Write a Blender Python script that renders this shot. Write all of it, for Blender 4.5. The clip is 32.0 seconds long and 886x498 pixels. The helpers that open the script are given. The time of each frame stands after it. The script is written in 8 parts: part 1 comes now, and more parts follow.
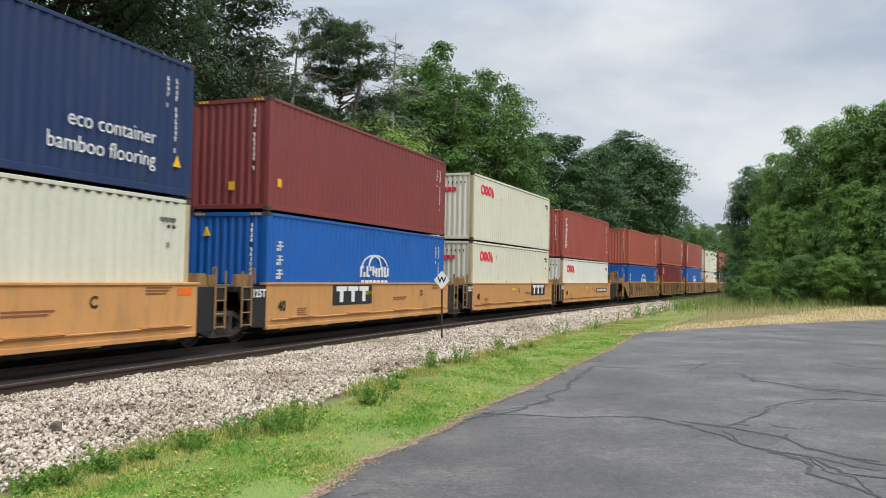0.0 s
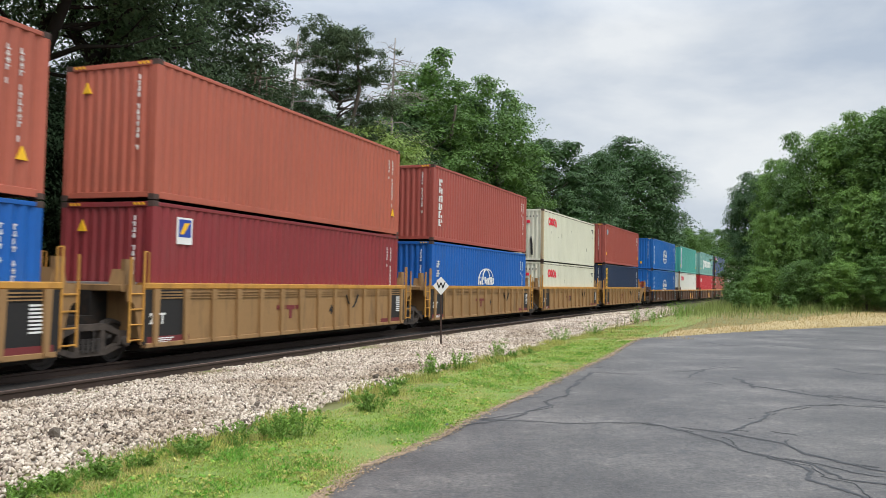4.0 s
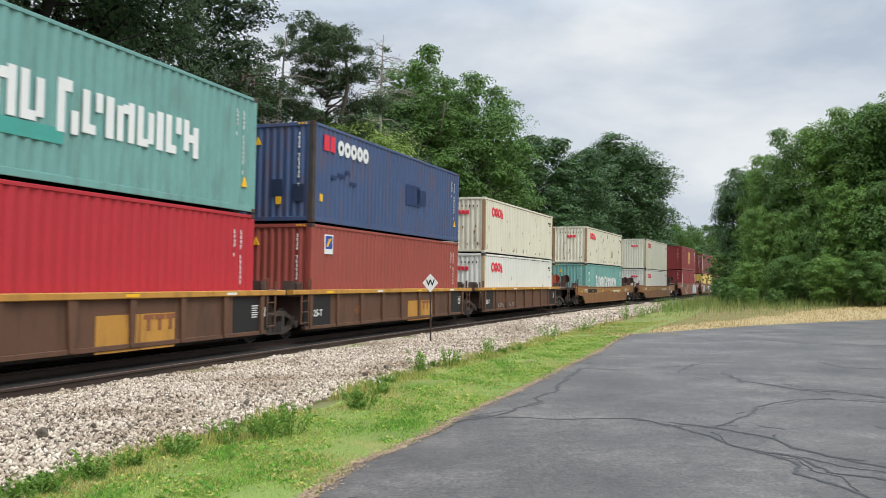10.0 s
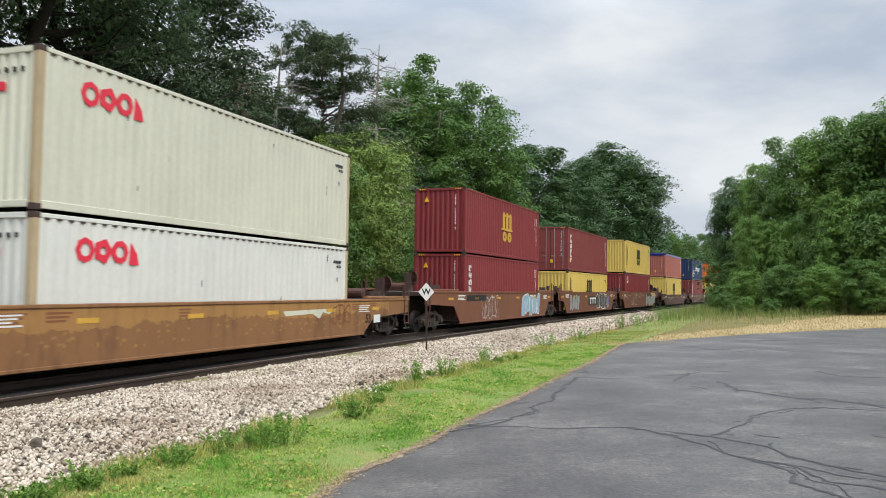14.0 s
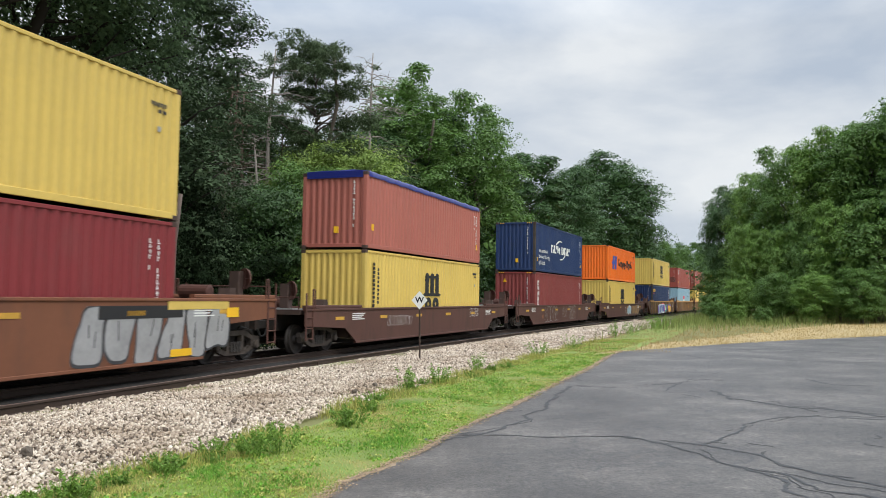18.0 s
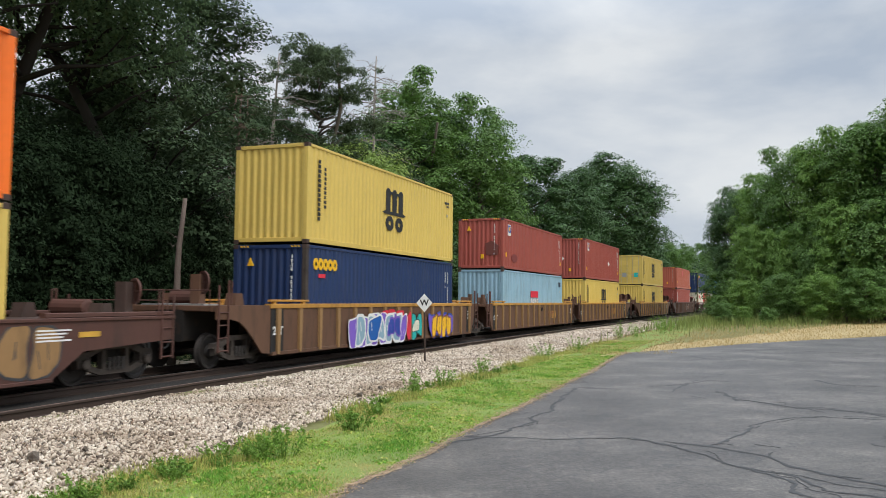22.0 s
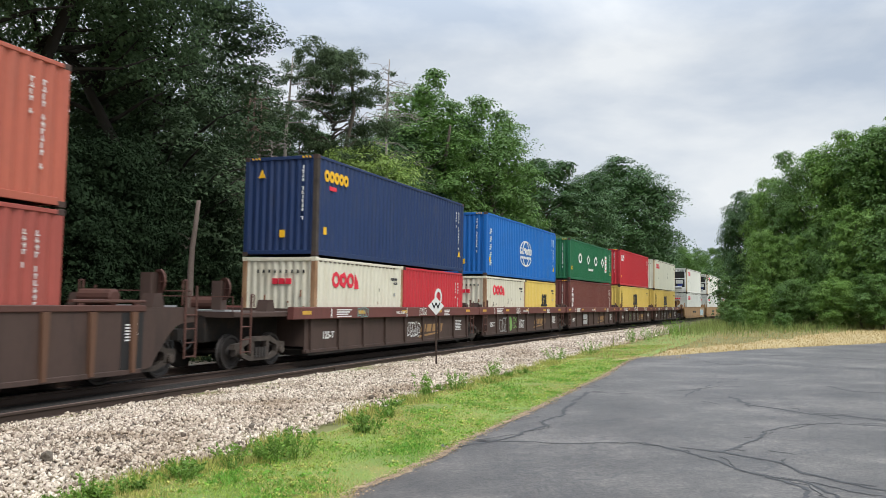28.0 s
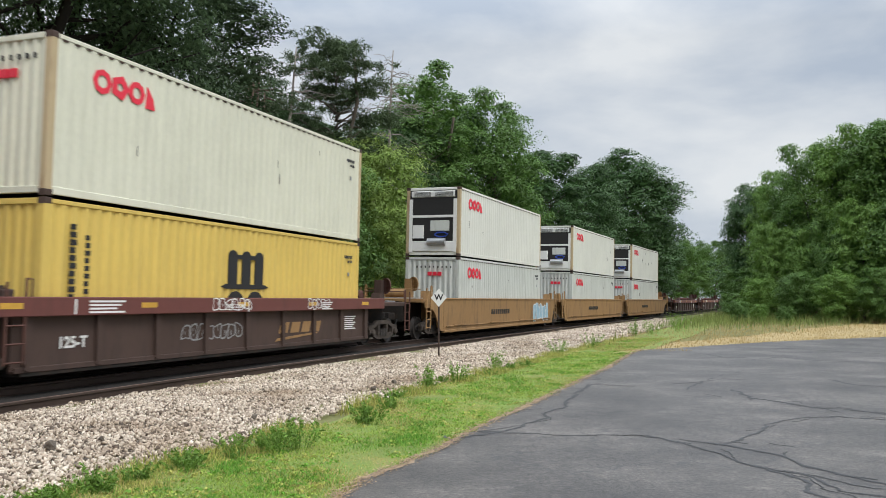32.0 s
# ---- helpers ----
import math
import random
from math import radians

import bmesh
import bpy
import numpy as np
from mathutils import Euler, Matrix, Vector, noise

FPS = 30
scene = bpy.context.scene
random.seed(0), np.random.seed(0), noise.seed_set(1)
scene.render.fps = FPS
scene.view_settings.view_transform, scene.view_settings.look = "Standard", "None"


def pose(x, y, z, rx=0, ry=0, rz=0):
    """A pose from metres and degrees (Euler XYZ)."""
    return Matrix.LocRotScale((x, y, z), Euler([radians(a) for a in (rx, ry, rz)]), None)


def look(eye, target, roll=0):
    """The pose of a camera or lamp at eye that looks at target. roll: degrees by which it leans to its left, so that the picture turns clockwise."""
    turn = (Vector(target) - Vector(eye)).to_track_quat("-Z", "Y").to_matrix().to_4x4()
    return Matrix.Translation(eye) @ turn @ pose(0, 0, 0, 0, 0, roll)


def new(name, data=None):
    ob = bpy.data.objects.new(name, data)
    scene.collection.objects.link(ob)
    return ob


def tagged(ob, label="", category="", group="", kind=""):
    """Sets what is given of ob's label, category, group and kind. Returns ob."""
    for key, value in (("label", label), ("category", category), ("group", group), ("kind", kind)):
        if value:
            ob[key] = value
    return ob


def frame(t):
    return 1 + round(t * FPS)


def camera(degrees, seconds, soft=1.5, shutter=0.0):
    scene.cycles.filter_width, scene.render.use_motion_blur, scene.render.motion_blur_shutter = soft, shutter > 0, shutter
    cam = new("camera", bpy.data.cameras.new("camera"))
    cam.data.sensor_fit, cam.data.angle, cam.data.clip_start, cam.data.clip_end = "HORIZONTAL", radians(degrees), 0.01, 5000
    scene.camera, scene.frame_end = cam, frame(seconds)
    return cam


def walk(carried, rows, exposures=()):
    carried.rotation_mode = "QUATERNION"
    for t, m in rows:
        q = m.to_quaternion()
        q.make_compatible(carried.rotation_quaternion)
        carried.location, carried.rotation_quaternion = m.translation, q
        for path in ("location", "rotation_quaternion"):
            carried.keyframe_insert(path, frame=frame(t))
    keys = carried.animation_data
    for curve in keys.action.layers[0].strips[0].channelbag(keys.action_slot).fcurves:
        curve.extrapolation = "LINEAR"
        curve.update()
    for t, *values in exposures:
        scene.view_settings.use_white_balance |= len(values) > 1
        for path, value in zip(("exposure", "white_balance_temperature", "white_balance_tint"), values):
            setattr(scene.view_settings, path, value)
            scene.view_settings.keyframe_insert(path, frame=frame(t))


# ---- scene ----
# Camera: held by hand, standing on the parking lot, eye 1.62 m over it.
EYE = (0.0, 0.0, 1.62)
# seconds, heading to the left, pitch up, lean (degrees)
HELD = [
    (0.0, 0.000, 2.333, 0.111), (0.5, -0.127, 2.212, 0.185), (1.0, -0.256, 2.221, 0.177), (1.5, -0.294, 2.292, 0.089),
    (2.0, -0.376, 2.430, 0.123), (2.5, -0.330, 2.661, 0.193), (3.0, -0.216, 2.767, 0.137), (3.5, -0.032, 2.760, 0.112),
    (5.5, -0.245, 2.567, -0.002), (6.0, -0.275, 2.499, -0.007), (6.5, -0.358, 2.554, 0.027), (7.0, -0.399, 2.621, 0.040),
    (7.5, -0.434, 2.597, 0.093), (8.0, -0.479, 2.541, -0.026), (8.5, -0.589, 2.577, -0.109), (9.0, -0.705, 2.590, -0.055),
    (9.5, -0.796, 2.571, -0.162), (10.0, -0.814, 2.533, -0.199), (10.5, -0.798, 2.560, -0.220), (11.0, -0.839, 2.569, -0.243),
    (11.5, -0.835, 2.586, -0.195), (12.0, -0.851, 2.630, -0.193), (12.5, -0.850, 2.729, -0.255), (13.0, -0.831, 2.902, -0.280),
    (13.5, -0.948, 3.100, -0.258), (14.0, -1.107, 3.160, -0.262), (14.5, -1.185, 3.124, -0.252), (16.5, -1.470, 3.392, -0.177),
    (17.0, -1.527, 3.561, -0.185), (17.5, -1.539, 3.671, -0.254), (18.0, -1.574, 3.735, -0.200), (18.5, -1.521, 3.843, -0.250),
    (19.0, -1.443, 3.908, -0.257), (19.5, -1.447, 3.996, -0.244), (20.0, -1.506, 4.020, -0.165), (20.5, -1.485, 4.008, -0.163),
    (21.0, -1.376, 4.023, -0.289), (21.5, -1.255, 4.011, -0.379), (22.0, -1.264, 3.920, -0.564), (22.5, -1.342, 3.827, -0.686),
    (23.0, -1.369, 3.788, -0.791), (23.5, -1.418, 3.845, -0.850), (24.0, -1.225, 4.163, -0.658), (24.5, -0.750, 4.515, -0.444),
    (25.0, -0.495, 4.388, -0.428), (25.5, -0.445, 4.212, -0.367), (27.5, -0.415, 4.289, -0.148), (28.0, -0.421, 4.143, -0.196),
    (28.5, -0.406, 4.111, -0.121), (29.0, -0.334, 4.045, 0.029), (29.5, -0.332, 3.961, 0.115), (30.0, -0.324, 3.876, 0.205),
    (30.5, -0.303, 3.800, 0.204), (31.0, -0.320, 3.723, 0.206), (31.5, -0.381, 3.659, 0.157), (32.0, -0.218, 3.566, 0.064),
]
# seconds, stops by which the phone's metering lifts or lowers its picture
METERED = [
    (0.0, -0.05), (1.0, -0.08), (2.0, -0.15), (3.0, 0.10), (6.0, 0.0), (7.0, 0.05), (8.0, 0.15), (9.0, -0.03), (10.0, 0.04), (11.0, 0.07), (12.0, -0.06), (13.0, -0.13), (14.0, 0.05),
    (16.5, 0.15), (17.0, 0.12), (18.0, 0.04), (19.0, 0.18), (20.0, 0.22), (21.0, 0.14), (22.0, -0.15), (23.0, 0.02), (24.0, 0.05), (25.0, 0.05), (28.0, 0.14), (29.0, 0.10), (31.0, 0.05), (32.0, -0.10),
]
cam = camera(56.8, 32.0, soft=0.5, shutter=0.14)
walk(cam, [(t, pose(*EYE, 90 + pitch, 0, yaw) @ pose(0, 0, 0, 0, 0, lean)) for t, yaw, pitch, lean in HELD],
     [(t, 0.13 + 0.65 * stops) for t, stops in METERED])

# ---- world and sun: a bright overcast sky with soft cloud banks ----
world = bpy.data.worlds.new("overcast_sky")
scene.world = world
world.use_nodes = True
wn, wl = world.node_tree.nodes, world.node_tree.links
wn.clear()
w_out = wn.new("ShaderNodeOutputWorld")
w_bg = wn.new("ShaderNodeBackground")
w_sky = wn.new("ShaderNodeTexSky")
w_sky.sky_type, w_sky.sun_disc = "NISHITA", False
w_sky.sun_elevation, w_sky.sun_rotation = radians(58), radians(-60)
w_coord = wn.new("ShaderNodeTexCoord")
w_sep = wn.new("ShaderNodeSeparateXYZ")
wl.new(w_coord.outputs["Generated"], w_sep.inputs[0])
w_map = wn.new("ShaderNodeMapping")
w_map.inputs["Scale"].default_value = (1.0, 1.0, 2.4)
w_map.inputs["Rotation"].default_value = (0.12, 0.0, 0.4)
wl.new(w_coord.outputs["Generated"], w_map.inputs[0])
w_noise = wn.new("ShaderNodeTexNoise")
w_noise.inputs["Scale"].default_value, w_noise.inputs["Detail"].default_value = 3.4, 8.0
w_noise.inputs["Roughness"].default_value, w_noise.inputs["Distortion"].default_value = 0.52, 0.15
wl.new(w_map.outputs[0], w_noise.inputs["Vector"])
w_ramp = wn.new("ShaderNodeValToRGB")
e = w_ramp.color_ramp.elements
e[0].position, e[0].color = 0.36, (0.54, 0.62, 0.735, 1)
e[1].position, e[1].color = 0.66, (0.91, 0.945, 0.975, 1)
wl.new(w_noise.outputs["Fac"], w_ramp.inputs[0])
# an overcast sky brightens towards the zenith
w_zen = wn.new("ShaderNodeMapRange")
w_zen.inputs["From Min"].default_value, w_zen.inputs["From Max"].default_value = 0.3, 1.0
w_zen.inputs["To Min"].default_value, w_zen.inputs["To Max"].default_value = 0.86, 3.25
wl.new(w_sep.outputs["Z"], w_zen.inputs["Value"])
w_mul = wn.new("ShaderNodeVectorMath")
w_mul.operation = "SCALE"
wl.new(w_ramp.outputs["Color"], w_mul.inputs[0])
wl.new(w_zen.outputs[0], w_mul.inputs["Scale"])
w_skys = wn.new("ShaderNodeVectorMath")
w_skys.operation = "SCALE"
w_skys.inputs["Scale"].default_value = 0.05
wl.new(w_sky.outputs[0], w_skys.inputs[0])
w_mix = wn.new("ShaderNodeMix")
w_mix.data_type = "RGBA"
w_mix.inputs[0].default_value = 0.9
wl.new(w_skys.outputs[0], w_mix.inputs[6])
wl.new(w_mul.outputs[0], w_mix.inputs[7])
wl.new(w_mix.outputs[2], w_bg.inputs["Color"])
w_bg.inputs["Strength"].default_value = 1.0
wl.new(w_bg.outputs[0], w_out.inputs[0])

sun = new("sun", bpy.data.lights.new("sun", "SUN"))
sun.data.energy, sun.data.angle, sun.data.color = 1.6, radians(25), (1.0, 0.95, 0.86)
sun.matrix_world = look((30, -25, 60), (0, 12, 0))


# ---- materials ----
def material(name, rgb, rough=0.6, metal=0.0, var=0.16, big=0.6, fine=22.0, bump=0.08, dirt=None, dirt_amount=0.0,
             dirt_scale=(1.4, 1.4, 0.35), island=0.0, obj=0.06, spec=0.4, translucent=0.0):
    """Base colour with variation at two scales, fine relief, and optional dirt in streaks or stains."""
    m = bpy.data.materials.new(name)
    m.use_nodes = True
    n, l = m.node_tree.nodes, m.node_tree.links
    b = n["Principled BSDF"]
    b.inputs["Roughness"].default_value, b.inputs["Metallic"].default_value = rough, metal
    b.inputs["Specular IOR Level"].default_value = spec
    co = n.new("ShaderNodeTexCoord")

    def noise_node(scale, detail=3.0):
        t = n.new("ShaderNodeTexNoise")
        t.inputs["Scale"].default_value, t.inputs["Detail"].default_value = scale, detail
        l.new(co.outputs["Object"], t.inputs["Vector"])
        return t

    def math_node(op, a, c):
        t = n.new("ShaderNodeMath")
        t.operation = op
        for i, v in enumerate((a, c)):
            if isinstance(v, (int, float)):
                t.inputs[i].default_value = v
            else:
                l.new(v, t.inputs[i])
        return t.outputs[0]

    n1, n2 = noise_node(big), noise_node(fine, 2.0)
    total = math_node("ADD", math_node("MULTIPLY", n1.outputs["Fac"], 1.3 * var * 2), math_node("MULTIPLY", n2.outputs["Fac"], 0.7 * var * 2))
    total = math_node("ADD", total, 1.0 - 2 * var)
    if island:
        g = n.new("ShaderNodeNewGeometry")
        total = math_node("ADD", total, math_node("MULTIPLY", math_node("SUBTRACT", g.outputs["Random Per Island"], 0.5), island * 2))
    if obj:
        oi = n.new("ShaderNodeObjectInfo")
        total = math_node("ADD", total, math_node("MULTIPLY", math_node("SUBTRACT", oi.outputs["Random"], 0.5), obj * 2))
    sc = n.new("ShaderNodeVectorMath")
    sc.operation = "SCALE"
    sc.inputs[0].default_value = rgb
    l.new(total, sc.inputs["Scale"])
    colour = sc.outputs[0]
    if dirt:
        mp = n.new("ShaderNodeMapping")
        mp.inputs["Scale"].default_value = dirt_scale
        l.new(co.outputs["Object"], mp.inputs[0])
        dn = n.new("ShaderNodeTexNoise")
        dn.inputs["Scale"].default_value, dn.inputs["Detail"].default_value, dn.inputs["Roughness"].default_value = 2.2, 6.0, 0.62
        l.new(mp.outputs[0], dn.inputs["Vector"])
        rp = n.new("ShaderNodeMapRange")
        rp.inputs["From Min"].default_value, rp.inputs["From Max"].default_value = 0.5, 0.74
        rp.inputs["To Max"].default_value = dirt_amount
        l.new(dn.outputs["Fac"], rp.inputs["Value"])
        mx = n.new("ShaderNodeMix")
        mx.data_type = "RGBA"
        l.new(rp.outputs[0], mx.inputs[0])
        l.new(colour, mx.inputs[6])
        mx.inputs[7].default_value = (*dirt, 1)
        colour = mx.outputs[2]
    l.new(colour, b.inputs["Base Color"])
    if bump:
        bp = n.new("ShaderNodeBump")
        bp.inputs["Strength"].default_value, bp.inputs["Distance"].default_value = bump, 0.02
        l.new(n2.outputs["Fac"], bp.inputs["Height"])
        l.new(bp.outputs[0], b.inputs["Normal"])
    if translucent:
        tr = n.new("ShaderNodeBsdfTranslucent")
        l.new(colour, tr.inputs["Color"])
        ms = n.new("ShaderNodeMixShader")
        ms.inputs[0].default_value = translucent
        l.new(b.outputs[0], ms.inputs[1])
        l.new(tr.outputs[0], ms.inputs[2])
        l.new(ms.outputs[0], n["Material Output"].inputs["Surface"])
    return m


RUST = (0.16, 0.075, 0.035)
GRIME = (0.10, 0.09, 0.075)


def paint(name, rgb, dirt=GRIME, amount=0.16, rough=0.5):
    return material(name, rgb, rough=rough, var=0.10, big=0.5, fine=9.0, bump=0.05, dirt=dirt, dirt_amount=amount, spec=0.35)


def ramp(n, l, value, stops):
    r = n.new("ShaderNodeValToRGB")
    el = r.color_ramp.elements
    while len(el) < len(stops):
        el.new(0.5)
    for e1, (p, c) in zip(el, stops):
        e1.position, e1.color = p, (*c, 1)
    l.new(value, r.inputs[0])
    return r.outputs["Color"]


def asphalt():
    """Aged asphalt: pale worn areas, coarse and fine grit, hairline cracks."""
    m = bpy.data.materials.new("worn_asphalt")
    m.use_nodes = True
    n, l = m.node_tree.nodes, m.node_tree.links
    b = n["Principled BSDF"]
    b.inputs["Roughness"].default_value, b.inputs["Specular IOR Level"].default_value = 0.52, 0.5
    co = n.new("ShaderNodeTexCoord")

    def tex(scale, detail, rough=0.55):
        t = n.new("ShaderNodeTexNoise")
        t.inputs["Scale"].default_value, t.inputs["Detail"].default_value, t.inputs["Roughness"].default_value = scale, detail, rough
        l.new(co.outputs["Object"], t.inputs["Vector"])
        return t.outputs["Fac"]

    def mix(kind, fac, a, c):
        t = n.new("ShaderNodeMix")
        t.data_type, t.blend_type = "RGBA", kind
        if isinstance(fac, float):
            t.inputs[0].default_value = fac
        else:
            l.new(fac, t.inputs[0])
        l.new(a, t.inputs[6])
        if isinstance(c, tuple):
            t.inputs[7].default_value = (*c, 1)
        else:
            l.new(c, t.inputs[7])
        return t.outputs[2]
    wear = ramp(n, l, tex(0.55, 6.0, 0.62), [(0.32, (0.044, 0.041, 0.040)), (0.5, (0.078, 0.072, 0.068)), (0.70, (0.150, 0.138, 0.127))])
    grit = ramp(n, l, tex(26.0, 5.0, 0.75), [(0.32, (0.40, 0.40, 0.40)), (0.5, (0.95, 0.95, 0.95)), (0.68, (1.75, 1.72, 1.66))])
    colour = mix("MULTIPLY", 1.0, wear, grit)
    blotch = ramp(n, l, tex(7.0, 6.0, 0.7), [(0.3, (0.66, 0.66, 0.66)), (0.5, (1.0, 1.0, 1.0)), (0.68, (1.38, 1.36, 1.30))])
    colour = mix("MULTIPLY", 1.0, colour, blotch)
    vor = n.new("ShaderNodeTexVoronoi")
    vor.feature = "DISTANCE_TO_EDGE"
    vor.inputs["Scale"].default_value = 0.55
    wob = n.new("ShaderNodeVectorMath")
    wob.operation = "MULTIPLY_ADD"
    wn2 = n.new("ShaderNodeTexNoise")
    wn2.inputs["Scale"].default_value, wn2.inputs["Detail"].default_value = 2.2, 4.0
    l.new(co.outputs["Object"], wn2.inputs["Vector"])
    l.new(wn2.outputs["Color"], wob.inputs[0])
    wob.inputs[1].default_value = (0.9, 0.9, 0.0)
    l.new(co.outputs["Object"], wob.inputs[2])
    l.new(wob.outputs[0], vor.inputs["Vector"])
    hair = ramp(n, l, vor.outputs["Distance"], [(0.0, (0.75, 0.75, 0.75)), (0.006, (0.5, 0.5, 0.5)), (0.012, (0.0, 0.0, 0.0))])
    colour = mix("MIX", hair, colour, (0.04, 0.04, 0.042))
    fleck = ramp(n, l, tex(75.0, 1.0), [(0.72, (0.0, 0.0, 0.0)), (0.75, (0.8, 0.8, 0.8))])
    colour = mix("MIX", fleck, colour, (0.34, 0.325, 0.30))
    pit = ramp(n, l, tex(33.0, 1.0), [(0.24, (0.9, 0.9, 0.9)), (0.28, (0.0, 0.0, 0.0))])
    colour = mix("MIX", pit, colour, (0.02, 0.02, 0.021))
    specks = ramp(n, l, tex(21.0, 2.0), [(0.72, (0.0, 0.0, 0.0)), (0.77, (0.6, 0.6, 0.6))])
    colour = mix("MIX", specks, colour, (0.26, 0.245, 0.22))
    l.new(colour, b.inputs["Base Color"])
    bp = n.new("ShaderNodeBump")
    bp.inputs["Strength"].default_value, bp.inputs["Distance"].default_value = 0.5, 0.012
    l.new(tex(30.0, 5.0, 0.75), bp.inputs["Height"])
    l.new(bp.outputs[0], b.inputs["Normal"])
    return m


def stone_material():
    """Crushed stone: each piece its own grey, tan or brown."""
    m = bpy.data.materials.new("limestone_ballast")
    m.use_nodes = True
    n, l = m.node_tree.nodes, m.node_tree.links
    b = n["Principled BSDF"]
    b.inputs["Roughness"].default_value, b.inputs["Specular IOR Level"].default_value = 0.9, 0.25
    g = n.new("ShaderNodeNewGeometry")
    oi = n.new("ShaderNodeObjectInfo")
    ad = n.new("ShaderNodeMath")
    ad.operation = "ADD"
    l.new(g.outputs["Random Per Island"], ad.inputs[0])
    l.new(oi.outputs["Random"], ad.inputs[1])
    fr = n.new("ShaderNodeMath")
    fr.operation = "FRACT"
    l.new(ad.outputs[0], fr.inputs[0])
    base = ramp(n, l, fr.outputs[0], [(0.0, (0.13, 0.105, 0.09)), (0.10, (0.26, 0.215, 0.18)), (0.24, (0.43, 0.365, 0.305)), (0.55, (0.55, 0.48, 0.41)), (0.85, (0.66, 0.585, 0.505)), (1.0, (0.76, 0.705, 0.63))])
    co = n.new("ShaderNodeTexCoord")
    t = n.new("ShaderNodeTexNoise")
    t.inputs["Scale"].default_value, t.inputs["Detail"].default_value = 28.0, 5.0
    l.new(co.outputs["Object"], t.inputs["Vector"])
    t2 = n.new("ShaderNodeTexNoise")
    t2.inputs["Scale"].default_value, t2.inputs["Detail"].default_value = 0.5, 3.0
    l.new(co.outputs["Object"], t2.inputs["Vector"])
    c1 = ramp(n, l, t.outputs["Fac"], [(0.3, (0.72, 0.71, 0.69)), (0.7, (1.15, 1.15, 1.15))])
    c2 = ramp(n, l, t2.outputs["Fac"], [(0.33, (0.66, 0.59, 0.51)), (0.5, (0.98, 0.95, 0.90)), (0.68, (1.10, 1.08, 1.04))])
    last = base
    for c in (c1, c2):
        x = n.new("ShaderNodeMix")
        x.data_type, x.blend_type = "RGBA", "MULTIPLY"
        x.inputs[0].default_value = 1.0
        l.new(last, x.inputs[6])
        l.new(c, x.inputs[7])
        last = x.outputs[2]
    l.new(last, b.inputs["Base Color"])
    return m


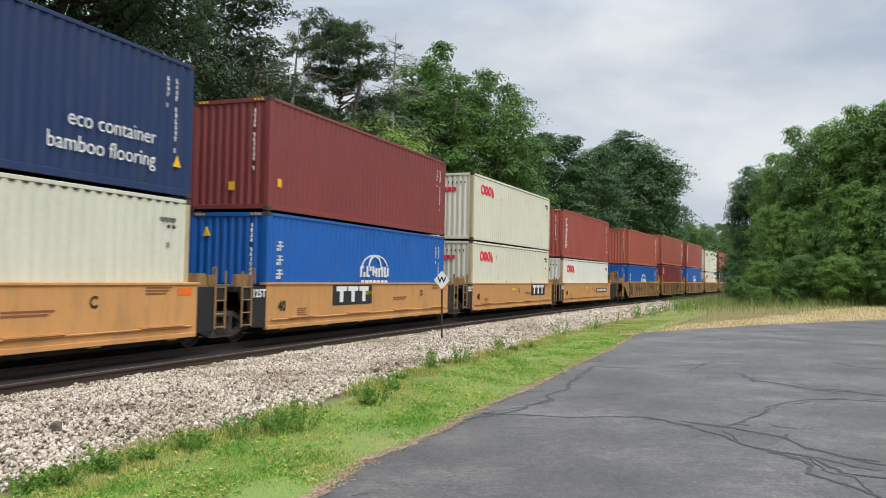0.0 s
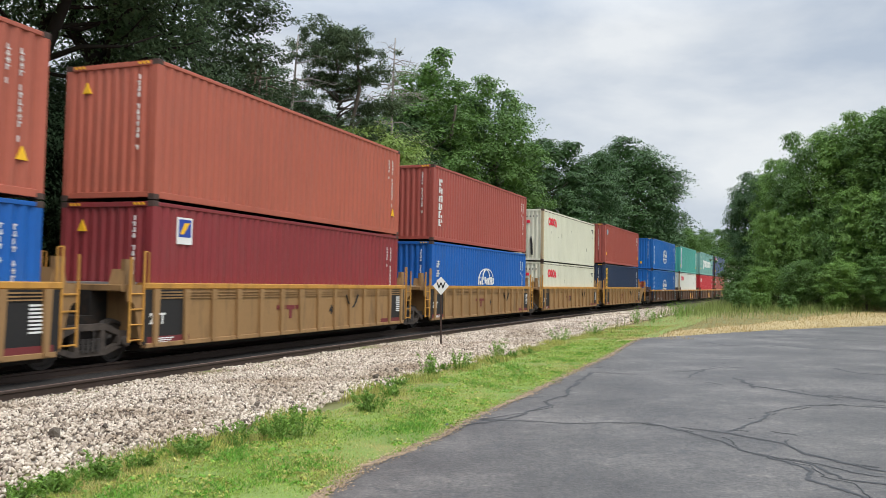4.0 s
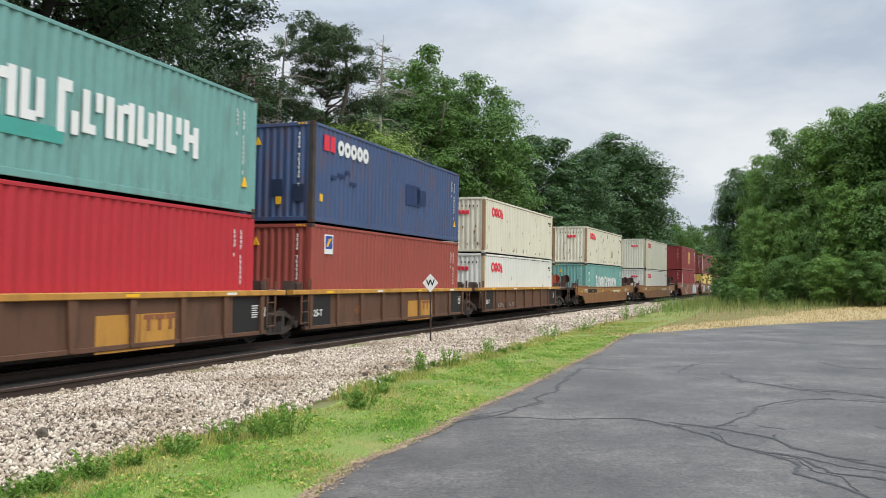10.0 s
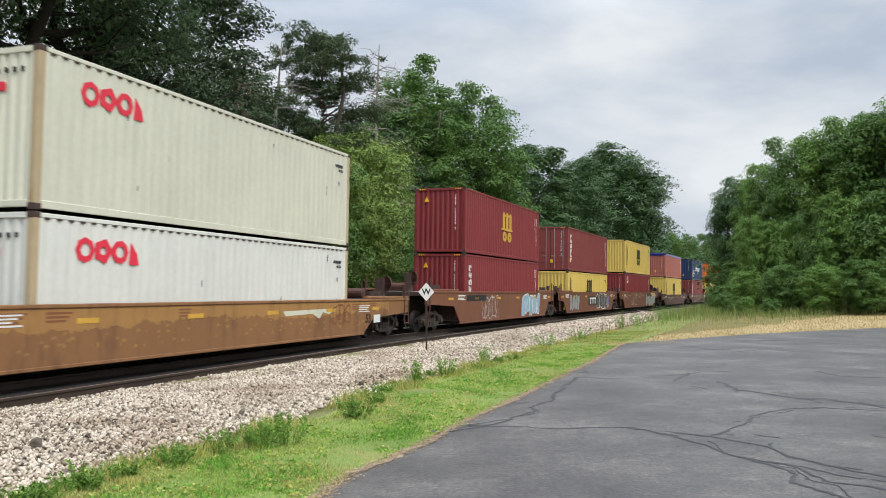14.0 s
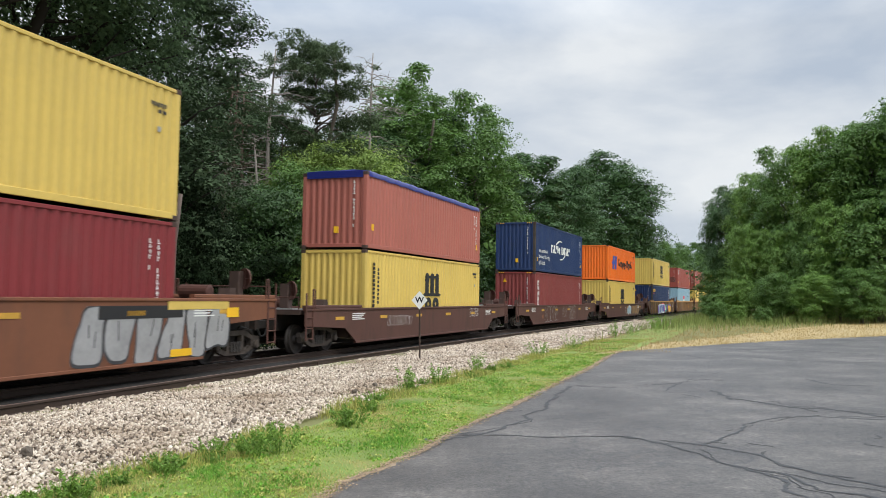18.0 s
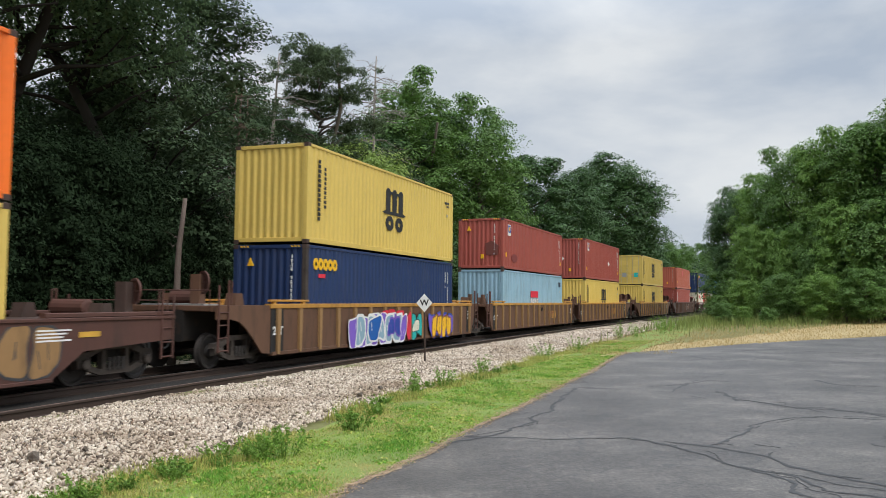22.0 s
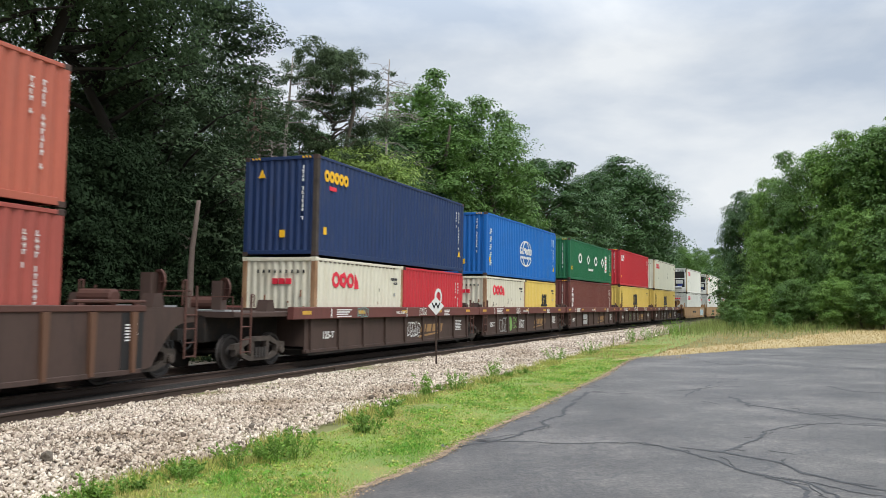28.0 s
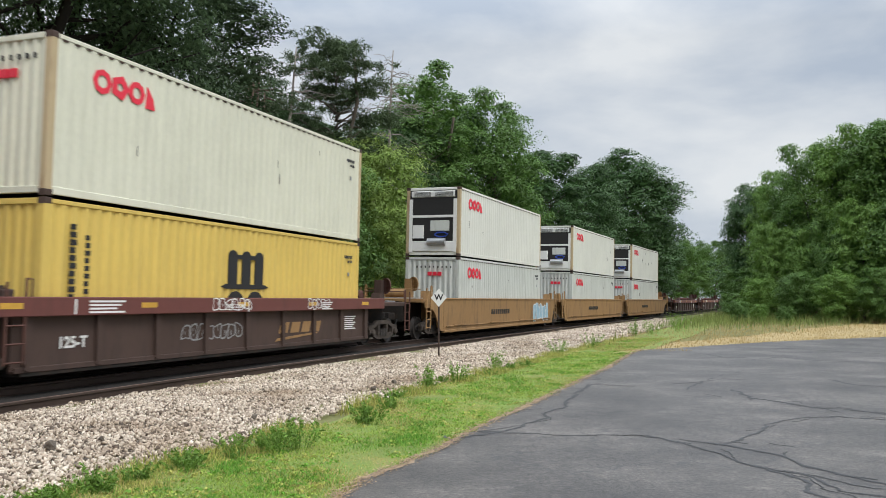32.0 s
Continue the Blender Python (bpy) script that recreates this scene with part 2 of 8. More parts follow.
P = {
    "navy": paint("navy_paint", (0.015, 0.035, 0.108)),
    "dark_navy": paint("dark_navy_paint", (0.022, 0.035, 0.075)),
    "blue": paint("blue_paint", (0.009, 0.105, 0.40)),
    "sky_blue": paint("sky_blue_paint", (0.008, 0.122, 0.42)),
    "faded_blue": paint("faded_blue_paint", (0.058, 0.095, 0.20), RUST, 0.55),
    "maroon": paint("maroon_paint", (0.215, 0.046, 0.044)),
    "brick": paint("brick_paint", (0.41, 0.108, 0.068)),
    "red_brown": paint("red_brown_paint", (0.335, 0.077, 0.060)),
    "dark_red": paint("dark_red_paint", (0.225, 0.032, 0.036)),
    "red": paint("red_paint", (0.48, 0.030, 0.042), GRIME, 0.08),
    "salmon": paint("salmon_paint", (0.40, 0.13, 0.10)),
    "brown": paint("brown_paint", (0.15, 0.048, 0.04)),
    "cream": paint("cream_paint", (0.655, 0.645, 0.525), GRIME, 0.10),
    "rusty_cream": paint("rusty_cream_paint", (0.69, 0.655, 0.53), (0.42, 0.30, 0.18), 0.28),
    "white": paint("white_paint", (0.71, 0.71, 0.655), GRIME, 0.10),
    "grey_white": paint("grey_white_paint", (0.55, 0.57, 0.54), GRIME, 0.25),
    "teal": paint("teal_paint", (0.07, 0.36, 0.305)),
    "grey_teal": paint("grey_teal_paint", (0.17, 0.36, 0.33), GRIME, 0.4),
    "green": paint("green_paint", (0.012, 0.115, 0.05)),
    "yellow": paint("yellow_paint", (0.66, 0.475, 0.12), GRIME, 0.10),
    "pale_blue": paint("pale_blue_paint", (0.27, 0.425, 0.53), GRIME, 0.35),
    "orange": paint("orange_paint", (0.85, 0.17, 0.02)),
    "ttx_yellow": paint("ochre_yellow_paint", (0.57, 0.285, 0.10), GRIME, 0.3, 0.55),
    "ttx_tan": paint("dirty_tan_paint", (0.30, 0.175, 0.075), (0.07, 0.045, 0.03), 0.6, 0.65),
    "car_rust": paint("rust_brown_paint", (0.13, 0.066, 0.040), (0.045, 0.027, 0.02), 0.75, 0.7),
    "car_rusty": paint("faded_rust_paint", (0.19, 0.075, 0.04), (0.10, 0.05, 0.035), 0.5, 0.7),
    "car_orange": paint("weathered_orange_paint", (0.26, 0.125, 0.052), (0.11, 0.055, 0.032), 0.7, 0.65),
    "post_rust": paint("rust_streaked_cream_paint", (0.46, 0.36, 0.22), (0.22, 0.10, 0.04), 0.9, 0.65),
    "old_yellow": paint("peeling_yellow_paint", (0.37, 0.195, 0.065), (0.24, 0.115, 0.045), 0.9, 0.6),
    "chord_maroon": paint("maroon_steel_paint", (0.15, 0.052, 0.044), (0.07, 0.035, 0.03), 0.4, 0.65),
    "pine_needle": material("grey_green_pine_needle", (0.090, 0.128, 0.066), 0.8, spec=0.1, var=0.2, big=0.25, fine=1.2, bump=0, island=0.3, translucent=0.2),
    "leaf_yellow": material("yellow_green_leaf", (0.23, 0.33, 0.075), 0.6, var=0.2, big=0.25, fine=1.2, bump=0, island=0.3, translucent=0.35),
    "rust_mark": material("brown_rust", (0.22, 0.095, 0.045), 0.9, var=0.3, big=3, fine=20),
    "rust_post": paint("rusted_post_paint", (0.36, 0.215, 0.12), (0.17, 0.08, 0.04), 0.95, 0.7),
    "worn_reflector": material("worn_yellow_reflector", (0.58, 0.33, 0.05), 0.6, var=0.25, big=3, fine=20),
    "leaf_canopy": material("shaded_canopy_leaf", (0.11, 0.17, 0.084), 0.8, spec=0.12, var=0.2, big=0.25, fine=1.2, bump=0, island=0.35, translucent=0.5),
    "spray_silver": material("silver_spray", (0.40, 0.40, 0.41), 0.45, 0.3, var=0.2, big=2.0, fine=12),
    "spray_green": material("green_spray", (0.22, 0.42, 0.12), 0.6, var=0.1),
    "spray_dark": material("dark_spray", (0.05, 0.05, 0.055), 0.6, var=0.3, big=2.0),
    "car_brown": paint("oxide_brown_paint", (0.10, 0.045, 0.035), (0.04, 0.028, 0.022), 0.5, 0.7),
    "car_dark": paint("dark_umber_paint", (0.070, 0.044, 0.036), (0.025, 0.02, 0.017), 0.5, 0.75),
    "chord_yellow": paint("worn_yellow_paint", (0.50, 0.25, 0.05), RUST, 0.6, 0.6),
    "black": material("black_steel", (0.018, 0.017, 0.017), 0.65, var=0.25),
    "rubber": material("black_rubber", (0.012, 0.012, 0.012), 0.8),
    "under": material("sooty_steel", (0.024, 0.021, 0.019), 0.85, var=0.3, dirt=RUST, dirt_amount=0.18, dirt_scale=(2, 2, 2), spec=0.2),
    "truck": material("dusty_cast_steel", (0.075, 0.061, 0.052), 0.85, var=0.35, big=3, dirt=(0.03, 0.026, 0.024), dirt_amount=0.6, dirt_scale=(2, 2, 2), spec=0.2),
    "wheel": material("worn_wheel_steel", (0.045, 0.039, 0.036), 0.6, 0.3, var=0.3),
    "decal_white": material("white_lettering", (0.75, 0.75, 0.73), 0.6, var=0.08),
    "decal_red": material("red_lettering", (0.72, 0.03, 0.06), 0.55, var=0.08),
    "decal_black": material("black_lettering", (0.02, 0.02, 0.022), 0.6, var=0.1),
    "decal_yellow": material("yellow_sticker", (0.85, 0.48, 0.02), 0.5, var=0.08),
    "decal_blue": material("blue_lettering", (0.02, 0.06, 0.34), 0.5, var=0.08),
    "decal_gold": material("gold_lettering", (0.62, 0.36, 0.06), 0.5, var=0.08),
    "decal_brown": material("brown_lettering", (0.24, 0.09, 0.04), 0.6, var=0.1),
    "chrome_grey": material("galvanised_steel", (0.42, 0.43, 0.44), 0.45, 0.6, var=0.12),
    "rail": material("rusty_rail_steel", (0.055, 0.036, 0.028), 0.65, 0.2, var=0.3, fine=60),
    "rail_head": material("polished_rail_steel", (0.42, 0.36, 0.33), 0.35, 0.8, var=0.15),
    "tie": material("weathered_tie_wood", (0.028, 0.022, 0.019), 0.9, var=0.35, big=3, fine=60, bump=0.4),
    "stone": stone_material(),
    "ballast": material("ballast_bed", (0.20, 0.17, 0.14), 0.95, var=0.4, big=1.3, fine=26, bump=1.0, dirt=(0.10, 0.09, 0.08), dirt_amount=0.7, dirt_scale=(6, 6, 6)),
    # soot and the shade beneath the train, both put into one dark colour
    "soot": material("sooty_shaded_ballast", (0.022, 0.019, 0.017), 0.95, var=0.4, big=1.3, fine=26, bump=1.0),
    "rail_brown": material("brown_rail_head", (0.20, 0.125, 0.10), 0.6, 0.2, var=0.3, fine=30),
    "asphalt": asphalt(),
    "sealant": material("crack_sealant", (0.038, 0.038, 0.040), 0.55, var=0.2),
    "soil": material("grassy_soil", (0.17, 0.24, 0.055), 0.95, var=0.35, big=0.6, fine=30, bump=0.6, dirt=(0.30, 0.235, 0.09), dirt_amount=0.7, dirt_scale=(0.5, 0.5, 0.5)),
    "meadow": material("meadow_soil", (0.15, 0.155, 0.055), 0.95, var=0.35, big=0.3, fine=20, bump=0.6, dirt=(0.26, 0.20, 0.09), dirt_amount=0.6, dirt_scale=(0.3, 0.3, 0.3)),
    "dry": material("dry_grass_soil", (0.37, 0.29, 0.145), 0.95, var=0.25, big=0.7, fine=30, bump=0.5),
    "grass": material("green_grass", (0.30, 0.40, 0.075), 0.7, var=0.28, big=1.3, fine=6, bump=0, island=0.35, translucent=0.35),
    "clover": material("clover_leaf", (0.155, 0.34, 0.042), 0.7, var=0.2, big=0.8, fine=6, bump=0, island=0.35, translucent=0.35),
    "weed_straw": material("yellowing_grass", (0.40, 0.40, 0.11), 0.75, var=0.2, big=0.8, fine=6, bump=0, island=0.4, translucent=0.3),
    "straw_pale": material("pale_straw", (0.43, 0.32, 0.145), 0.85, var=0.15, big=0.8, fine=6, bump=0, island=0.25, translucent=0.3),
    "edge_dirt": material("brown_edge_dirt", (0.36, 0.27, 0.19), 0.95, var=0.35, big=3, fine=40, bump=0.8, dirt=(0.08, 0.07, 0.06), dirt_amount=0.8, dirt_scale=(4, 4, 4)),
    "dry_blade": material("straw_grass", (0.50, 0.42, 0.17), 0.8, var=0.2, big=0.8, fine=6, bump=0, island=0.3, translucent=0.3),
    "meadow_blade": material("meadow_grass", (0.20, 0.24, 0.07), 0.75, var=0.2, big=0.5, fine=6, bump=0, island=0.4, translucent=0.3),
    "tarp": material("blue_tarpaulin", (0.012, 0.02, 0.17), 0.3, var=0.15, big=1.5, fine=6, bump=0.4),
    "decal_teal": material("teal_spray", (0.02, 0.42, 0.40), 0.6, var=0.1),
    "decal_purple": material("purple_spray", (0.19, 0.10, 0.50), 0.6, var=0.1),
    "oxide": material("maroon_strip", (0.16, 0.028, 0.03), 0.6, var=0.12),
    "litter": material("brown_leaf_litter", (0.34, 0.24, 0.15), 0.9, var=0.2, bump=0, island=0.5),
    "weed": material("weed_leaf", (0.17, 0.30, 0.05), 0.6, var=0.15, bump=0, island=0.3, translucent=0.35),
    "bark": material("grey_bark", (0.12, 0.10, 0.08), 0.9, var=0.3, big=2, fine=25, bump=0.8),
    # darker copy of the bark, with the woods' shade put into its colour
    "dark_bark": material("shaded_bark", (0.032, 0.028, 0.024), 0.95, var=0.3, big=2, fine=25, bump=0.8, spec=0.1),
    "pale_bark": material("pale_brown_bark", (0.13, 0.10, 0.085), 0.9, var=0.3, big=2, fine=25, bump=0.8),
    "dead_wood": material("bleached_dead_wood", (0.25, 0.22, 0.195), 0.9, var=0.25, big=2, fine=25, bump=0.6),
    "brown_twig": material("brown_dead_twig", (0.115, 0.085, 0.066), 0.95, var=0.25, big=2, fine=25, bump=0.4, spec=0.1),
    "leaf_mid": material("mid_green_leaf", (0.112, 0.212, 0.048), 0.55, var=0.2, big=0.25, fine=1.2, bump=0, island=0.35, translucent=0.3),
    "leaf_dark": material("dark_green_leaf", (0.066, 0.135, 0.044), 0.55, var=0.2, big=0.25, fine=1.2, bump=0, island=0.35, translucent=0.25),
    # near-black leaf: the deep shade under the trees is put into its colour
    "leaf_ivy": material("shade_dark_leaf", (0.024, 0.042, 0.020), 0.85, spec=0.06, var=0.2, big=0.25, fine=1.2, bump=0, island=0.4, translucent=0.15),
    "leaf_light": material("fresh_green_leaf", (0.165, 0.29, 0.06), 0.55, var=0.2, big=0.25, fine=1.2, bump=0, island=0.3, translucent=0.35),
    "needle": material("dark_conifer_needle", (0.070, 0.108, 0.056), 0.8, spec=0.1, var=0.2, big=0.25, fine=1.2, bump=0, island=0.3, translucent=0.15),
}


# ---- helpers for meshes ----
MESHES = {}
# markings too small to pick apart
TINY = {"stem", "number_bar", "stencil_bar", "side_marking", "graffiti", "logo", "owner_mark", "emblem", "number_mark", "rail_notch", "scratch", "vent_slats", "height_mark", "side_ledge", "rust_run", "paint_flake"}


def mesh_of(name, verts, faces, smooth=False):
    me = bpy.data.meshes.new(name)
    me.from_pydata([tuple(v) for v in verts], [], faces)
    if smooth:
        me.polygons.foreach_set("use_smooth", [True] * len(me.polygons))
    me.update()
    return me


def big_mesh(name, verts, tri_or_quad):
    """A mesh from numpy arrays: verts (n, 3), faces (m, 3 or 4)."""
    me = bpy.data.meshes.new(name)
    k = tri_or_quad.shape[1]
    me.vertices.add(len(verts))
    me.vertices.foreach_set("co", np.ascontiguousarray(verts, dtype=np.float32).ravel())
    me.loops.add(tri_or_quad.size)
    me.loops.foreach_set("vertex_index", tri_or_quad.astype(np.int32).ravel())
    me.polygons.add(len(tri_or_quad))
    me.polygons.foreach_set("loop_start", np.arange(0, tri_or_quad.size, k, dtype=np.int32))
    me.update(calc_edges=True)
    return me


class Shape:
    """Collects vertices and faces of one part."""

    def __init__(self):
        self.v, self.f = [], []

    def add(self, verts, faces):
        o = len(self.v)
        self.v += [tuple(p) for p in verts]
        self.f += [tuple(o + i for i in f) for f in faces]
        return self

    def box(self, x0, x1, y0, y1, z0, z1, c=0.0):
        """A box; c bevels its four edges along its longest side."""
        d = (x1 - x0, y1 - y0, z1 - z0)
        if c <= 0:
            vs = [(x, y, z) for x in (x0, x1) for y in (y0, y1) for z in (z0, z1)]
            return self.add(vs, [(0, 1, 3, 2), (4, 6, 7, 5), (0, 4, 5, 1), (2, 3, 7, 6), (0, 2, 6, 4), (1, 5, 7, 3)])
        a = d.index(max(d))
        lo, hi = (x0, y0, z0), (x1, y1, z1)
        b1, b2 = [i for i in range(3) if i != a]
        ring = [(lo[b1] + c, lo[b2]), (hi[b1] - c, lo[b2]), (hi[b1], lo[b2] + c), (hi[b1], hi[b2] - c),
                (hi[b1] - c, hi[b2]), (lo[b1] + c, hi[b2]), (lo[b1], hi[b2] - c), (lo[b1], lo[b2] + c)]
        vs = []
        for e0 in (lo[a], hi[a]):
            for p, q in ring:
                t = [0, 0, 0]
                t[a], t[b1], t[b2] = e0, p, q
                vs.append(t)
        fs = [(i, (i + 1) % 8, 8 + (i + 1) % 8, 8 + i) for i in range(8)] + [tuple(range(7, -1, -1)), tuple(range(8, 16))]
        return self.add(vs, fs)

    def tube(self, pts, r, n=8, r_end=None):
        """A round bar through points."""
        pts = [Vector(p) for p in pts]
        vs, fs = [], []
        for i, p in enumerate(pts):
            d = (pts[min(i + 1, len(pts) - 1)] - pts[max(i - 1, 0)]).normalized()
            u = d.orthogonal().normalized() if i == 0 else (u - d * u.dot(d)).normalized()
            w = d.cross(u)
            rr = r if r_end is None else r + (r_end - r) * i / (len(pts) - 1)
            for k in range(n):
                a = 2 * math.pi * k / n
                vs.append(p + (u * math.cos(a) + w * math.sin(a)) * rr)
        for i in range(len(pts) - 1):
            for k in range(n):
                fs.append((i * n + k, i * n + (k + 1) % n, (i + 1) * n + (k + 1) % n, (i + 1) * n + k))
        fs += [tuple(range(n - 1, -1, -1)), tuple(range((len(pts) - 1) * n, len(pts) * n))]
        return self.add(vs, fs)

    def lathe(self, prof, cx, cz, n=24, y_sign=1, cy=0.0):
        """A turned shape about the y axis: prof rows of (y, radius)."""
        vs, fs = [], []
        for y, r in prof:
            for k in range(n):
                a = 2 * math.pi * k / n
                vs.append((cx + r * math.cos(a), cy + y_sign * y, cz + r * math.sin(a)))
        for i in range(len(prof) - 1):
            for k in range(n):
                fs.append((i * n + k, i * n + (k + 1) % n, (i + 1) * n + (k + 1) % n, (i + 1) * n + k))
        fs += [tuple(range(n - 1, -1, -1)), tuple(range((len(prof) - 1) * n, len(prof) * n))]
        return self.add(vs, fs)

    def extrude(self, outline, axis, a0, a1):
        """A flat outline (pairs of the other two axes) drawn out along an axis."""
        n = len(outline)
        vs = []
        for a in (a0, a1):
            for p, q in outline:
                vs.append({"x": (a, p, q), "y": (p, a, q), "z": (p, q, a)}[axis])
        fs = [(i, (i + 1) % n, n + (i + 1) % n, n + i) for i in range(n)]
        return self.add(vs, fs + [tuple(range(n - 1, -1, -1)), tuple(range(n, 2 * n))])

    def mesh(self, name, smooth=False):
        return mesh_of(name, self.v, self.f, smooth)


def part(name, mesh, mat, parent=None, label="", m=None):
    """Links a mesh (or a Shape) as one object; its material sits on the object, so that meshes are shared."""
    if isinstance(mesh, Shape):
        mesh = mesh.mesh(name)
    if not mesh.materials:
        mesh.materials.append(None)
    ob = new(name, mesh)
    ob.material_slots[0].link = "OBJECT"
    ob.material_slots[0].material = P[mat] if isinstance(mat, str) else mat
    if parent is not None:
        ob.parent = parent
    if m is not None:
        ob.matrix_basis = m
    if label:
        ob["label"] = label
    if name in TINY:
        ob["kind"] = "stuff"
    return ob


def shared(key, build):
    if key not in MESHES:
        MESHES[key] = build()
        if not MESHES[key].materials:
            MESHES[key].materials.append(None)
    return MESHES[key]


# ---- the track's line: a gentle curve to the right ----
S0, S1, DS = -720.0, 900.0, 0.5
_s = np.arange(S0, S1, DS)
_k = np.where(_s < -30, 0.0, np.where(_s > 80, 0.0, 0.002 - 2.5e-5 * _s))
_h = np.cumsum(_k) * DS
_h += radians(20.69) - np.interp(0.0, _s, _h)
_x = np.cumsum(np.sin(_h)) * DS
_y = np.cumsum(np.cos(_h)) * DS
_x += -4.55 - np.interp(0.0, _s, _x)
_y += 20.0 - np.interp(0.0, _s, _y)
LEAN = 1.15
RAIL_TOP = 0.165


def line(s, v=0.0):
    """Place and heading on the track at s metres; v metres from the centre line, away from the camera. (Centre is 1.285 beyond the cars' near face.)"""
    h = float(np.interp(s, _s, _h))
    w = v + 1.285
    return float(np.interp(s, _s, _x)) - math.cos(h) * w, float(np.interp(s, _s, _y)) + math.sin(h) * w, h


def on_track(s, z=RAIL_TOP, lean=LEAN):
    x, y, h = line(s)
    return Matrix.Translation((x, y, z)) @ Euler((0, 0, math.pi / 2 - h)).to_matrix().to_4x4() @ Euler((radians(lean), 0, 0)).to_matrix().to_4x4()


def lanes(s_values, offsets_z):
    """Vertices for a strip that follows the track: rows of s, columns of (v, z)."""
    vs = []
    for s in s_values:
        for v, z in offsets_z:
            x, y, _ = line(s, v)
            vs.append((x, y, z))
    c = len(offsets_z)
    fs = [(i * c + j, i * c + j + 1, (i + 1) * c + j + 1, (i + 1) * c + j) for i in range(len(s_values) - 1) for j in range(c - 1)]
    return vs, fs


def rumple(x, y, a, f):
    return a * noise.noise(Vector((x * f, y * f, 3.7)))


# ---- ground ----
def build_ground():
    # one sheet to the horizon, finer near the lot
    xs = sorted({*(-2500, -1200, -600, -300, -150), *range(-90, 121, 6), *(150, 220, 320, 600, 1200, 2500)})
    ys = sorted({*(-2500, -1200, -600, -300, -150, -80, -40, -20), *range(-12, 161, 6), *(200, 260, 340, 600, 1200, 2500)})
    vs = [(x, y, -0.06 + (rumple(x, y, 0.05, 0.15) if abs(x) < 130 and -20 < y < 170 else 0)) for y in ys for x in xs]
    n = len(xs)
    fs = [(j * n + i, j * n + i + 1, (j + 1) * n + i + 1, (j + 1) * n + i) for j in range(len(ys) - 1) for i in range(n - 1)]
    g = part("ground", mesh_of("ground", vs, fs, True), "meadow")
    tagged(g, "uneven green meadow and soil around the tracks", "ground", kind="structure")


# edge of the asphalt towards the track, from near to far, and its far edge
LOT_NEAR = [(-3.6, -6.0), (-2.4, 1.0), (-1.5, 4.2), (-0.99, 6.23), (-0.65, 7.62), (-0.03, 9.03), (0.39, 10.29), (1.14, 12.2), (1.91, 14.21),
            (2.82, 16.68), (4.04, 19.84), (5.8, 25.05), (6.63, 27.02)]
LOT_FAR = [(8.1, 28.2), (10.02, 29.84), (13.16, 32.49), (16.44, 34.62), (20.42, 37.01), (30.0, 42.0), (45.0, 47.0)]
GRASS_EDGE = [(-3.9, -6.0), (-3.5, 4.0), (-3.21, 6.22), (-3.13, 6.97), (-2.8, 7.31), (-2.66, 8.44), (-2.24, 9.05), (-1.94, 10.39), (-1.44, 11.0),
              (-1.19, 12.07), (-0.45, 15.07), (1.11, 18.79), (3.07, 24.0), (6.69, 32.77), (9.05, 37.89), (13.5, 49.0), (19.0, 62.0)]


def finer(pts, step):
    out = []
    for (x0, y0), (x1, y1) in zip(pts, pts[1:]):
        n = max(1, int(math.hypot(x1 - x0, y1 - y0) / step))
        out += [(x0 + (x1 - x0) * i / n, y0 + (y1 - y0) * i / n) for i in range(n)]
    return out + [pts[-1]]


def x_at(pts, y):
    return float(np.interp(y, [p[1] for p in pts], [p[0] for p in pts]))


